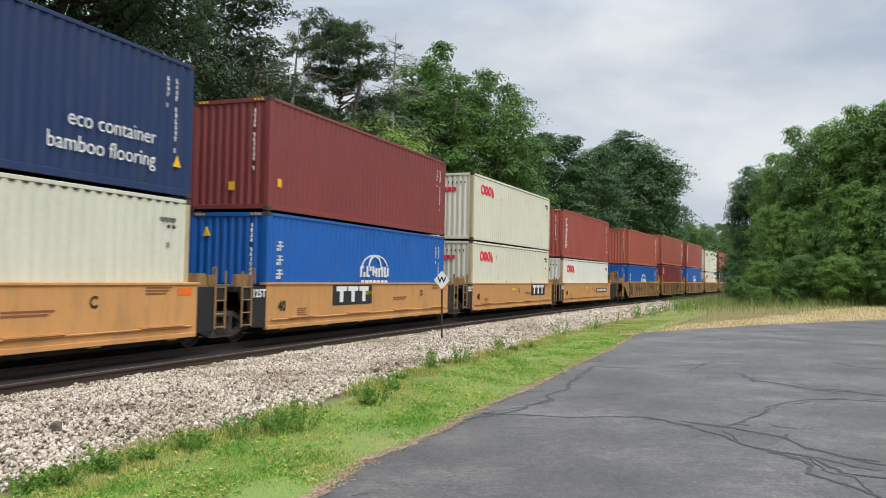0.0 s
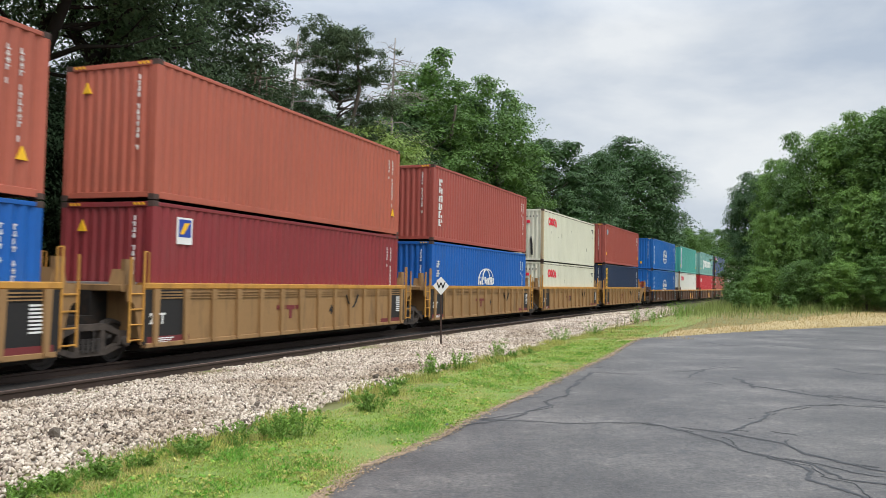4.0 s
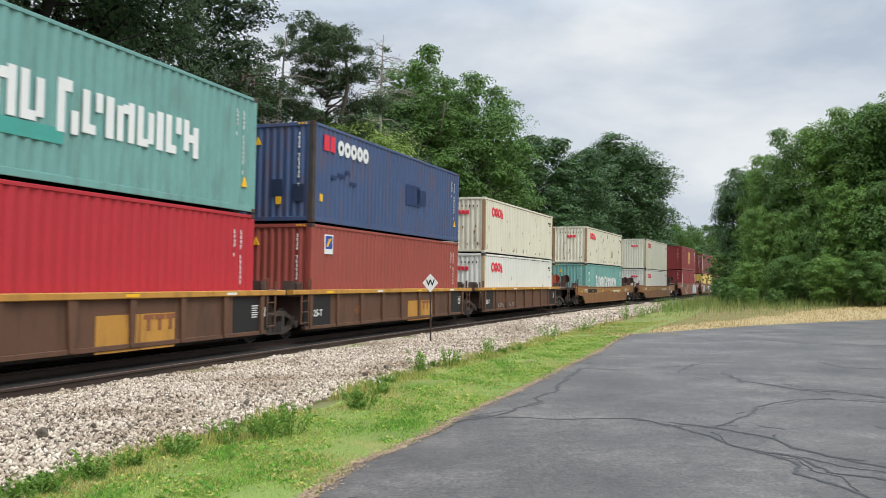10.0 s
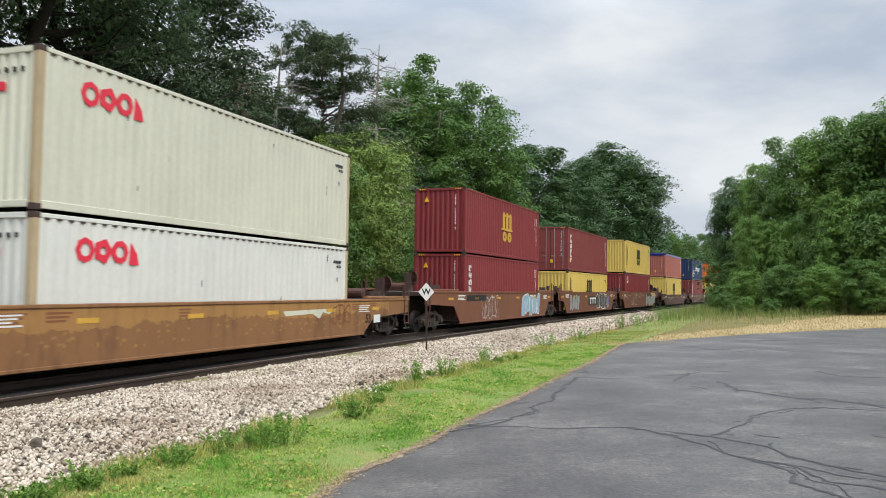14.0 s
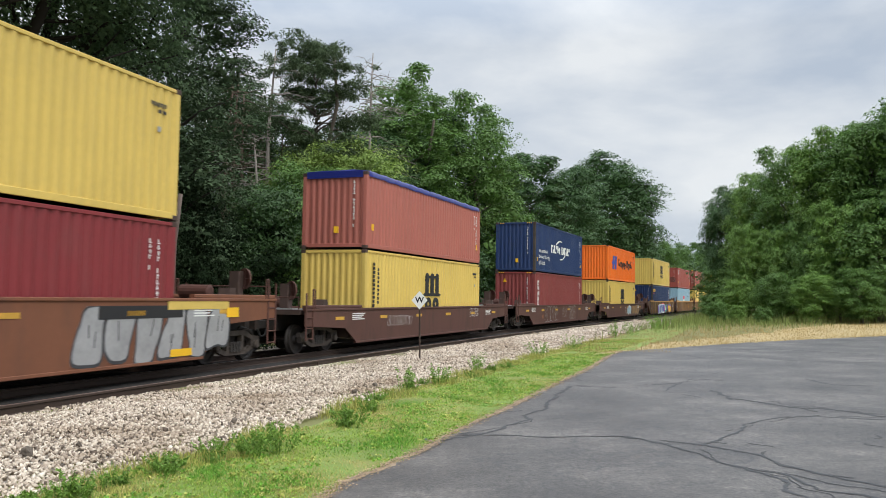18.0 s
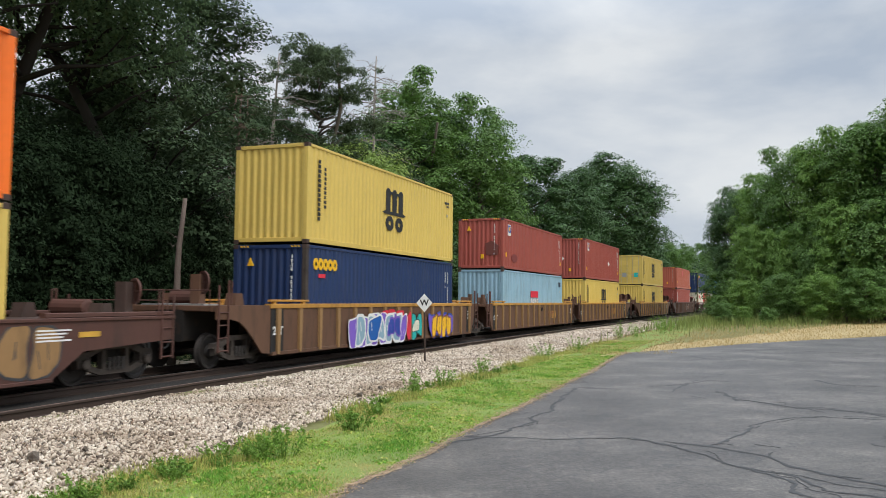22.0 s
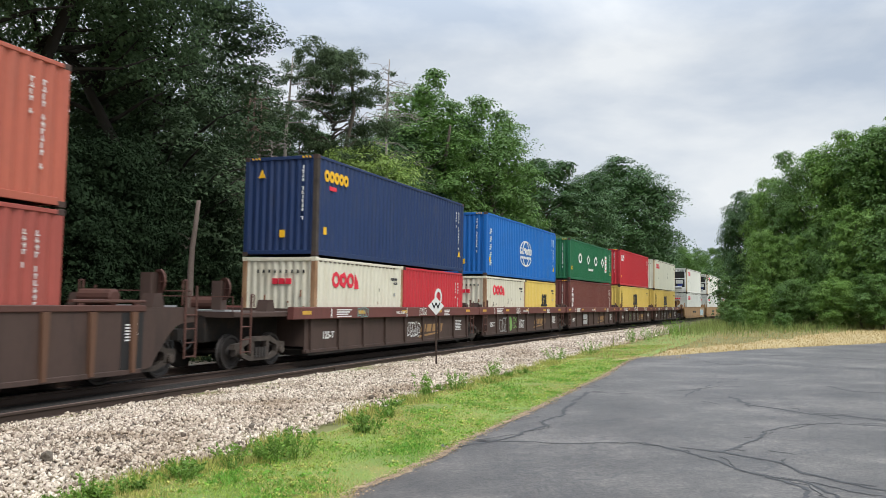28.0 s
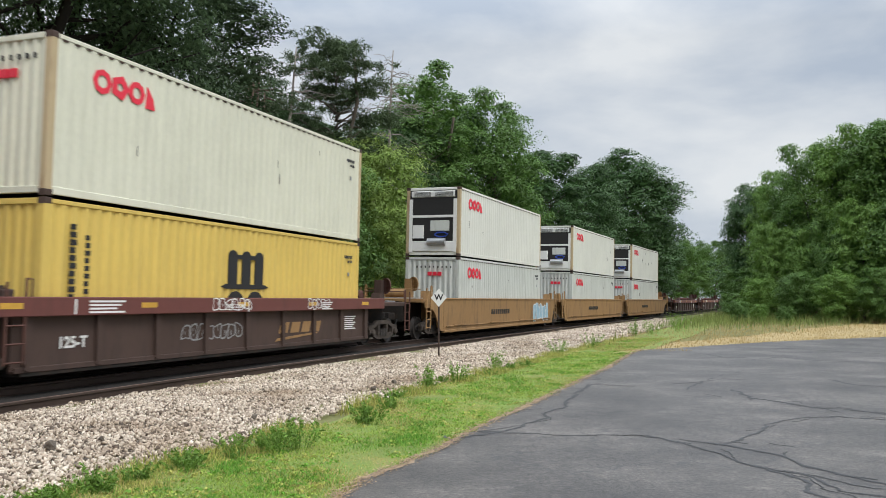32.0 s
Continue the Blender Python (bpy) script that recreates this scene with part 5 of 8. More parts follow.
def dead_tree(x, y, h, seed, n, lean=0.0, mat="dead_wood", r=(0.19, 0.03)):
    rng = np.random.default_rng(seed)
    t = new("dead_tree")
    t.matrix_basis = pose(x, y, -0.1, 0, lean, 0)
    s = Shape()
    s.tube([(0.007 * h * math.sin(k), 0.006 * h * math.cos(2 * k), h * k / 7) for k in range(8)], r[0], 8, r[1])
    part("trunk", s.mesh("trunk", True), mat, t)
    for _ in range(n):
        z = h * rng.uniform(0.3, 0.97)
        a = rng.uniform(0, 6.28)
        L = (h - z) * 0.34 + rng.uniform(0.4, 1.5)
        b = Shape()
        pts = [(0, 0, z)]
        for q in (0.3, 0.6, 1.0):
            pts.append((L * q * math.cos(a) + rng.normal() * 0.08, L * q * math.sin(a) + rng.normal() * 0.08, z - 0.35 * L * q * q + rng.normal() * 0.1 + 0.22 * L * q))
        b.tube(pts, 0.036, 5, 0.010)
        for _ in range(6):
            p = Vector(pts[rng.integers(1, 4)])
            e2 = p + Vector((rng.normal() * 0.4, rng.normal() * 0.4, rng.normal() * 0.25))
            b.tube([p, (p + e2) / 2 + Vector((0, 0, 0.05)), e2], 0.014, 4, 0.005)
        part("branch", b.mesh("branch"), mat, t)
    tagged(t, "bare grey dead tree with broken branches" if mat == "dead_wood" else "bare brown dying tree with sparse twigs", "dead tree")


def build_sign():
    s = new("whistle_sign")
    s.matrix_basis = pose(-0.03, 24.1, 0.0, 0, 0, -4)
    part("post", Shape().box(-0.025, 0.025, -0.02, 0.02, -0.3, 1.62, 0.006), "rail", s, "dark rusty steel post")
    k = 0.215
    pl = Shape()
    pl.extrude([(0, 1.69 - k * 1.26), (k * 1.1, 1.69), (0, 1.69 + k * 1.26), (-k * 1.1, 1.69)], "y", -0.035, -0.022)
    part("sign_plate", pl, "decal_white", s, "white diamond plate")
    w = text_mesh("W", 0.24, True)
    part("letter", w, "decal_black", s, "black letter", m=pose(0, -0.037, 1.69, 90, 0, 0))
    tagged(s, "white diamond whistle sign on a thin dark post in the ballast", "sign")


TEXTS = {}


def text_mesh(txt, size, bold=False):
    """Letters of the built-in font as a mesh, centred."""
    key = (txt, size, bold)
    if key not in TEXTS:
        c = bpy.data.curves.new("text", "FONT")
        c.body, c.size, c.align_x, c.align_y = txt, size, "CENTER", "CENTER"
        c.extrude = 0.0015
        c.resolution_u = 3
        c.offset = size * 0.03 if bold else 0.0
        ob = new("text", c)
        dg = bpy.context.evaluated_depsgraph_get()
        me = bpy.data.meshes.new_from_object(ob.evaluated_get(dg))
        bpy.data.objects.remove(ob)
        bpy.data.curves.remove(c)
        me.materials.clear()
        me.materials.append(None)
        TEXTS[key] = me
    return TEXTS[key]


# ---- containers ----
W = 2.438


def corrugated(L, z0, z1, y, depth, period, outward=-1):
    """A trapezoid-corrugated wall along x; outer face at y."""
    n = max(2, round(L / period))
    p = L / n
    xs, ds = [], []
    for i in range(n):
        for q, d in ((0.0, 0.0), (0.27, 0.0), (0.5, 1.0), (0.77, 1.0)):
            xs.append(i * p + q * p)
            ds.append(d)
    xs.append(L)
    ds.append(0.0)
    vs = [(x, y - outward * depth * d, z) for x, d in zip(xs, ds) for z in (z0, z1)]
    fs = [(2 * i, 2 * i + 2, 2 * i + 3, 2 * i + 1) for i in range(len(xs) - 1)]
    return Shape().add(vs, fs)


SCRATCH = [0]


def container(L, H, mat, label, front="wall", name="shipping_container", flat=False, rail_mat=None):
    """Origin at the middle of its bottom; its leading end is at -x, its near side at -y."""
    c = new(name)
    a, b = -L / 2, W / 2
    dep = 0.013 if flat else 0.036

    def mk(n, key, build, m=mat, label2=""):
        return part(n, shared((n, round(L, 2), round(H, 2), flat, key), lambda: build().mesh(n)), m, c, label2)

    def shift(s, dx):
        s.v = [(x + dx, y, z) for x, y, z in s.v]
        return s
    mk("side_wall", "n", lambda: shift(corrugated(L - 0.30, 0.15, H - 0.10, -b + 0.012, dep, 0.278, -1), a + 0.15))
    mk("side_wall", "f", lambda: shift(corrugated(L - 0.30, 0.15, H - 0.10, b - 0.012, dep, 0.278, 1), a + 0.15))

    def turned(s, x):
        s.v = [(x + y, p - (W - 0.32) / 2, z) for p, y, z in s.v]
        return s
    rear = lambda: turned(corrugated(W - 0.32, 0.16, H - 0.11, 0, 0.03, 0.53, 1), -a - 0.03)
    if front == "wall":
        mk("front_wall", "w", lambda: turned(corrugated(W - 0.32, 0.16, H - 0.11, 0, 0.04, 0.235, -1), a + 0.03))
        mk("end_door", "r", rear)
    else:
        mk("front_wall", "r", rear)
        for sg in (-1, 1):
            d = part("end_door", shared(("door", round(H, 2), sg), lambda: Shape().box(a + 0.05, a + 0.09, min(0.012 * sg, 1.06 * sg), max(0.012 * sg, 1.06 * sg), 0.17, H - 0.13).mesh("end_door")), mat, c)
            for k in (0.24, 0.5, 0.76):
                zz = 0.17 + (H - 0.3) * k
                part("door_panel", shared(("dpan", sg, round(H, 2), k), lambda: Shape().box(a + 0.035, a + 0.052, min(0.12 * sg, 0.96 * sg), max(0.12 * sg, 0.96 * sg), zz - 0.26, zz + 0.2, 0.01).mesh("door_panel")), mat, d)
            for yy in (0.28, 0.86):
                part("locking_bar", shared(("lock", sg, yy, round(H, 2)), lambda: Shape().tube([(a + 0.02, yy * sg, 0.12), (a + 0.02, yy * sg, H - 0.08)], 0.017, 6)
                     .box(a + 0.0, a + 0.05, yy * sg - 0.04, yy * sg + 0.22, 0.95, 0.99).mesh("locking_bar")), "chrome_grey", d, "galvanised locking bar with handle")
    mk("roof", "", lambda: Shape().box(a + 0.08, -a - 0.08, -b + 0.03, b - 0.03, H - 0.05, H - 0.02))
    mk("floor", "", lambda: Shape().box(a + 0.1, -a - 0.1, -b + 0.06, b - 0.06, 0.10, 0.16), "under")
    for sg, k in ((-1, "n"), (1, "f")):
        mk("top_rail", k, lambda: Shape().box(a + 0.16, -a - 0.16, min(sg * b, sg * (b - 0.06)), max(sg * b, sg * (b - 0.06)), H - 0.10, H - 0.02, 0.008))
        mk("bottom_rail", k, lambda: Shape().box(a + 0.16, -a - 0.16, min(sg * (b - 0.002), sg * (b - 0.05)), max(sg * (b - 0.002), sg * (b - 0.05)), 0.03, 0.17, 0.008), rail_mat or mat)
    if flat:
        # dark shapes draw the shade of the corrugation ends below the top rail
        def notches():
            s = Shape()
            n = int((L - 0.5) / 0.278)
            for k in range(n):
                x = a + 0.25 + 0.278 * k
                s.extrude([(x, H - 0.10), (x + 0.14, H - 0.10), (x + 0.12, H - 0.135), (x + 0.02, H - 0.135)], "y", -b + 0.002, -b + 0.03)
            return s
        mk("rail_notch", "n", notches, "car_dark", "dark shapes drawn for the scalloped shade under the top rail")
        r = random.Random(int(L * 10) + SCRATCH[0])
        SCRATCH[0] += 1
        sc = Shape()
        for _ in range(r.randint(2, 6)):
            x, z, hh = a + r.uniform(1.0, L - 1.0), r.uniform(0.5, H - 0.5), r.uniform(0.06, 0.3)
            sc.extrude([(x, z), (x + 0.009, z), (x + 0.008 + r.uniform(-0.006, 0.006), z + hh), (x, z + hh)], "y", -b + 0.006, -b + 0.02)
        part("scratch", sc, "under", c, "dark scrape marks")
        if mat == "rusty_cream":
            v = Shape()
            for _ in range(26):
                x, hh, ww = a + r.uniform(0.3, L - 0.3), r.uniform(0.05, 0.26), r.uniform(0.01, 0.035)
                z = 0.17 if r.random() < 0.75 else r.uniform(0.4, H - 0.5)
                v.extrude([(x, z), (x + ww, z), (x + ww * 0.7, z + hh), (x + ww * 0.2, z + hh * 0.9)], "y", -b + 0.005, -b + 0.02)
            for _ in range(8):
                y, z, hh = r.uniform(-0.9, 0.9), r.uniform(0.3, 1.5), r.uniform(0.04, 0.22)
                v.extrude([(y, z), (y + 0.04, z), (y + 0.03, z + hh), (y + 0.005, z + hh)], "x", a - 0.001, a + 0.05)
            part("rust_run", v, "rust_mark", c, "brown rust runs")
    for sx in (-1, 1):
        mk("end_sill", sx, lambda: Shape().box(min(sx * L / 2 - sx * 0.01, sx * L / 2 - sx * 0.1), max(sx * L / 2 - sx * 0.01, sx * L / 2 - sx * 0.1), -b + 0.17, b - 0.17, 0.05, 0.17, 0.008), rail_mat or mat)
        mk("end_header", sx, lambda: Shape().box(min(sx * L / 2 - sx * 0.01, sx * L / 2 - sx * 0.1), max(sx * L / 2 - sx * 0.01, sx * L / 2 - sx * 0.1), -b + 0.17, b - 0.17, H - 0.12, H - 0.015, 0.008), rail_mat or mat)
        for sy in (-1, 1):
            x0, x1 = sorted((sx * L / 2, sx * (L / 2 - 0.16)))
            y0, y1 = sorted((sy * b, sy * (b - 0.15)))
            mk("corner_post", (sx, sy), lambda: Shape().box(x0 + 0.003, x1 - 0.003, y0 + 0.003, y1 - 0.003, 0.11, H - 0.11, 0.012), "truck" if mat in ("navy", "faded_blue") and sx < 0 and sy < 0 else "rust_post" if mat == "rusty_cream" else "post_rust" if mat in ("cream", "white") else rail_mat or mat)
            for zz, kk in ((0, "b"), (H - 0.118, "t")):
                mk("corner_casting", (sx, sy, kk), lambda: Shape().box(x0 - 0.001, x1 + 0.004, y0 - 0.001, y1 + 0.003, zz, zz + 0.118, 0.01)
                   .box((x0 + x1) / 2 - 0.035, (x0 + x1) / 2 + 0.035, y0 - 0.004, y1 + 0.006, zz + 0.035, zz + 0.085), rail_mat or "car_dark")
    tagged(c, label, "container", "stacked containers")
    return c


def patch(c, name, mat, x, z, w, h, L, side="near", n=1, gap=0.0, label=""):
    """A flat marking on the near side (x from the leading end) or the leading end (x from the near post)."""
    s = Shape()

    def face(u0, u1, z0, z1):
        if side == "near":
            s.box(-L / 2 + u0, -L / 2 + u1, -W / 2 - 0.004, -W / 2 + 0.016, z0, z1)
        else:
            s.box(-L / 2 - 0.003, -L / 2 + 0.036, -W / 2 + u0, -W / 2 + u1, z0, z1)
    for i in range(n):
        zz = z - i * (h + gap)
        if n < 4:
            face(x, x + w, zz - h, zz)
        else:
            # uneven small strokes, too worn to read; gaps part them into groups
            if i in (4, 11):
                continue
            k = (i * 5 + int(L) + int(z * 40)) % 7
            face(x + 0.2 * w * (k % 3), x + 0.2 * w * (k % 3) + 0.42 * w, zz - h, zz)
            if k != 3:
                face(x - 0.2 * w, x + 1.25 * w, zz - h * (0.3 + 0.11 * k), zz - h * (0.07 + 0.11 * k))
    return part(name, s, mat, c, label)


def disc(s, cx, cz, rx, rz, r_in=0.0, n=20, a0=0.0, a1=360.0, y=-W / 2 - 0.004):
    vs, fs = [], []
    m = n if a1 - a0 >= 360 else n + 1
    for k in range(m):
        a = radians(a0 + (a1 - a0) * k / n)
        vs += [(cx + rx * math.cos(a), y, cz + rz * math.sin(a)), (cx + rx * r_in * math.cos(a), y, cz + rz * r_in * math.sin(a)),
               (cx + rx * math.cos(a), y + 0.012, cz + rz * math.sin(a))]
    for k in range(n):
        i, j = 3 * k, 3 * ((k + 1) % m)
        fs += [(i, j, j + 1, i + 1), (i, i + 2, j + 2, j)]
    return s.add(vs, fs)


Y = -W / 2 - 0.004


def strokes(s, x, z, w, h, t, bars):
    """Blocky shapes: bars in a unit box (x0, x1, z0, z1)."""
    for a, b, c0, d in bars:
        s.box(x + a * w, x + b * w, Y, Y + 0.018, z + c0 * h, z + d * h)
    return s


def broken(s, x, w, z0, z1, k):
    """A plain block cut by notches, k picks which."""
    a, h = 0.34 * w, z1 - z0
    cuts = (((0, 1), (0, 0.45), (0.78, 1)), ((0, 1), (0.55, 1), (0, 0.22)), ((0.15, 1), (0, 0.85), (0.4, 0.62)), ((0, 0.86), (0, 1), (0.7, 0.92)), ((0, 1), (0.1, 0.9), (0.0, 0.2)))[k % 5]
    s.box(x, x + a, Y, Y + 0.018, z0 + cuts[0][0] * h, z0 + cuts[0][1] * h)
    s.box(x + w - a, x + w, Y, Y + 0.018, z0 + cuts[1][0] * h, z0 + cuts[1][1] * h)
    s.box(x + a, x + w - a, Y, Y + 0.018, z0 + cuts[2][0] * h, z0 + cuts[2][1] * h)


def blocks(s, x, z, items, h, gap=0.0, t=0.018):
    """A row of plain blocks: items are (width, low, high) in parts of h; the wide ones are notched."""
    for k, (w, a, b) in enumerate(items):
        if w > 0.25 and b > a:
            broken(s, x, w, z + a * h, z + b * h, k)
        else:
            s.box(x, x + w, Y, Y + t, z + a * h, z + b * h)
        x += w + gap
    return s


def column(s, x, z_top, n, w, h, gap):
    for i in range(n):
        z = z_top - i * (h + gap)
        if w > 0.25:
            broken(s, x, w * (0.85 + 0.15 * ((i * 7) % 3) / 2), z - h, z, i + 1)
        else:
            s.box(x, x + w * (0.8 + 0.2 * ((i * 7) % 3) / 2), Y, Y + 0.018, z - h, z)
    return s


# emblems are plain rings, discs, blocks and arcs in their colours
def logo(c, kind, L, H):
    a = -L / 2
    s = Shape()
    if kind in ("rings", "rings_short"):
        z = H - 0.62
        disc(s, a + 1.22, z, 0.24, 0.24, 0.52, 8)
        disc(s, a + 1.68, z, 0.25, 0.25, 0.36, 5)
        disc(s, a + 2.14, z, 0.23, 0.23, 0.5, 9)
        s.extrude([(a + 2.4, z - 0.24), (a + 2.68, z - 0.24), (a + 2.62, z - 0.02), (a + 2.44, z + 0.2)], "y", Y, Y + 0.018)
        part("logo", s, "decal_red", c, "red ring emblem")
        e2 = Shape()
        for k in range(3):
            e2.box(a - 0.004, a + 0.045, -0.42 + 0.22 * k, -0.25 + 0.22 * k, H - 0.78, H - 0.62)
        part("emblem", e2, "decal_red", c, "small red emblem")
        v = Shape()
        for k in range(9):
            v.box(a - 0.003, a + 0.045, -0.85 + 0.19 * k, -0.815 + 0.19 * k, H - 0.46, H - 0.37)
        part("number_bar", v, "decal_black", c, "row of small number marks")
    elif kind == "globe":
        cx, z = a + 6.15, H * 0.45
        for k in (1.0, 0.5):
            disc(s, cx, z + 0.22, 0.98 * k, 0.48, 1 - 0.1 / k * 0.9, 16, 12, 168)
            disc(s, cx, z - 0.16, 0.98 * k, 0.48, 1 - 0.1 / k * 0.9, 16, 192, 348)
        blocks(s, cx - 1.02, z - 0.02, [(0.34, 0, 1)] * 5, 0.34, 0.085)
        blocks(s, cx - 0.95, z - 0.25, [(0.19, 0, 1)] * 7, 0.13, 0.09)
        part("logo", s, "decal_white", c, "white globe emblem")
        v = Shape()
        for i in range(5):
            for x0, x1, z0, z1 in ((0, 1, 0.44, 0.58), (0.42, 0.58, 0, 1), (0.12, 0.88, 0.82, 0.93), (0.0, 0.22, 0, 0.3)):
                v.box(a + 0.46 + x0 * 0.3, a + 0.46 + x1 * 0.3, Y, Y + 0.018, H - 0.98 - 0.36 * i + z0 * 0.26, H - 0.98 - 0.36 * i + z1 * 0.26)
        part("side_marking", v, "decal_white", c, "white vertical markings")
    elif kind in ("arch", "arch_gold", "arch_short"):
        m = "decal_gold" if kind == "arch_gold" else "decal_black"
        q = 0.62 if kind == "arch_short" else 1.0
        cx, z = a + (6.1 if L > 7 else 3.6), H * 0.5
        for x0, x1 in ((-0.72, -0.36), (-0.17, 0.19), (0.38, 0.74)):
            s.box(cx + x0 * q, cx + x1 * q, Y, Y + 0.018, z + 0.02, z + 0.62 * q + 0.1)
            disc(s, cx + (x0 + x1) / 2 * q, z + 0.62 * q + 0.09, 0.18 * q, 0.13, 0.0, 10, 0, 180)
        s.box(cx - 0.6 * q, cx + 0.6 * q, Y + 0.0005, Y + 0.018, z + 0.62 * q + 0.02, z + 0.62 * q + 0.12)
        s.extrude([(cx - 0.98 * q, z - 0.02), (cx - 0.8 * q, z - 0.07), (cx + 0.8 * q, z - 0.07), (cx + 1.0 * q, z - 0.02), (cx + 0.8 * q, z + 0.04), (cx - 0.8 * q, z + 0.04)], "y", Y - 0.001, Y + 0.018)
        disc(s, cx - 0.4 * q, z - 0.38, 0.34 * q, 0.26, 0.3, 12)
        disc(s, cx + 0.42 * q, z - 0.38, 0.34 * q, 0.26, 0.3, 12)
        part("logo", s, m, c, "bold emblem of three pillars over two rings")
        if kind == "arch":
            v = Shape()
            column(v, a + 0.62, H - 0.42, 13, 0.15, 0.1, 0.04)
            column(v, a + 0.98, H - 0.6, 9, 0.12, 0.09, 0.05)
            part("side_marking", v, m, c, "columns of small black marks")
    elif kind in ("cross", "cross_rear"):
        x0 = a + (3.6 if kind == "cross" else 0.9)
        z = 1.28
        blocks(s, x0, z, [(0.62, 0, 1), (0.78, 0, 1), (0.66, 0, 1), (0.28, 0, 0), (0.62, 0, 1), (0.62, 0, 1), (0.78, 0, 1)], 0.5, 0.07)
        disc(s, x0 + 2.35, z + 0.25, 1.35, 0.62, 0.88, 12, 75, 150)
        disc(s, x0 + 2.35, z + 0.25, 1.35, 0.62, 0.88, 12, 262, 330)
        part("logo", s, "decal_white", c, "white block emblem between two arcs")
        lines = ("eco container", "bamboo flooring", "light steel") if kind == "cross" else ("eco container", "bamboo flooring")
        for i, txt in enumerate(lines):
            me = text_mesh(txt, 0.36 if kind == "cross" else 0.42)
            w = max(v.co.x for v in me.vertices)
            x = a + 0.75 + w if kind == "cross" else a + 11.0 - w
            part("lettering", me, "decal_white", c, "white lettering", m=pose(x, Y - 0.002, (1.28 if kind == "cross" else 1.12) - (0.36 if kind == "cross" else 0.46) * i, 90, 0, 0))
    elif kind == "slabs":
        for i in range(2):
            x = a + 1.75 + 0.95 * i
            s.extrude([(x, 0.98), (x + 0.62, 0.98), (x + 0.92, 2.12), (x + 0.25, 2.12)], "y", Y, Y + 0.018)
        s.extrude([(a + 1.5, 1.5), (a + 1.85, 1.68), (a + 3.5, 1.66), (a + 3.5, 1.42), (a + 1.8, 1.36)], "y", Y - 0.002, Y + 0.016)
        part("logo", s, "decal_blue", c, "slanted blue emblem")
        v = Shape()
        blocks(v, a + 4.3, 1.3, [(0.62, 0, 1.5), (0.52, 0, 1), (0.55, -0.45, 1), (0.52, 0, 1), (0.55, -0.45, 1), (0.3, 0.4, 0.6), (0.42, 0, 1.5), (0.18, 0, 1.5), (0.52, -0.45, 1), (0.55, 0, 1), (0.55, 0, 1.5)], 0.42, 0.09)
        part("logo", v, "decal_black", c, "row of dark blocks")
    elif kind == "wordmark":
        z = H * 0.5 - 0.42
        blocks(s, a + 2.85, z, [(0.5, -0.1, 1.1), (0.5, 0, 1), (0.2, 0, 1), (0.5, 0, 1), (0.5, 0, 1)], 0.85, 0.1)
        blocks(s, a + 5.75, z, [(0.5, -0.1, 1.1), (0.5, 0, 1), (0.2, 0, 1), (0.48, 0, 1), (0.48, 0, 1), (0.2, 0, 1), (0.5, 0, 1), (0.5, 0, 1)], 0.8, 0.1)
        part("logo", s, "decal_white", c, "row of large white blocks")
        v = Shape()
        for i in range(4):
            for x0, x1, z0, z1 in ((0, 1, 0.42, 0.58), (0.42, 0.58, 0, 1), (0.15, 0.85, 0.78, 0.9)):
                v.box(a + 0.6 + x0 * 0.34, a + 0.6 + x1 * 0.34, Y, Y + 0.018, H - 0.85 - 0.46 * i + z0 * 0.3, H - 0.85 - 0.46 * i + z1 * 0.3)
        part("side_marking", v, "decal_white", c, "white vertical markings")
    elif kind == "four":
        for i, x in enumerate((2.6, 4.82, 7.0, 9.1)):
            disc(s, a + x, 1.45, 0.45, 0.33, 0.55, 4 if i % 2 else 12)
        blocks(s, a + 4.9, 0.72, [(0.12, 0, 1)] * 8, 0.15, 0.05)
        part("logo", s, "decal_white", c, "four spaced white shapes")
        part("logo_panel", Shape().box(a + 9.86, a + 10.4, Y, Y + 0.018, 0.78, 1.98), "decal_white", c, "white panel with red marks")
        v = Shape()
        for i in range(4):
            v.box(a + 9.94, a + 10.32, Y - 0.004, Y, 0.9 + 0.28 * i, 0.97 + 0.28 * i)
        part("side_marking", v, "decal_red", c, "small red bars")
    elif kind == "corner_white":
        blocks(s, a + 0.55, H - 0.92, [(0.34, 0, 1), (0.34, 0, 1), (0.12, 0, 1)], 0.46, 0.08)
        part("logo", s, "decal_white", c, "small white emblem of three blocks")
    elif kind in ("corner_gold", "corner_both"):
        z = H - 0.55
        gold = kind == "corner_gold"
        x = 0.55 if gold else 1.65
        r = 0.15 if gold else 0.2
        for i in range(5):
            disc(s, a + x + (0.29 if gold else 0.42) * i, z, r, r * 1.2, 0.35, 10)
        part("logo", s, "decal_yellow" if gold else "decal_white", c, "row of five rings")
        v = Shape()
        if gold:
            v.box(a + 0.72, a + 1.12, Y, Y + 0.018, z - 0.4, z - 0.28)
        else:
            v.box(a + 0.62, a + 0.92, Y, Y + 0.018, z - 0.2, z + 0.26)
            v.box(a + 1.0, a + 1.28, Y, Y + 0.018, z - 0.2, z + 0.26)
        part("emblem", v, "decal_red", c, "small red bar")
    elif kind == "triangle":
        disc(s, a + 3.3, H * 0.6, 0.38, 0.34, 0.6, 18)
        blocks(s, a + 2.2, H * 0.32, [(0.22, 0, 1)] * 9, 0.24, 0.06)
        part("logo", s, "decal_white", c, "white ring over a row of blocks")
    elif kind == "column":
        column(s, a + 0.55, H - 0.5, 6, 0.34, 0.26, 0.05)
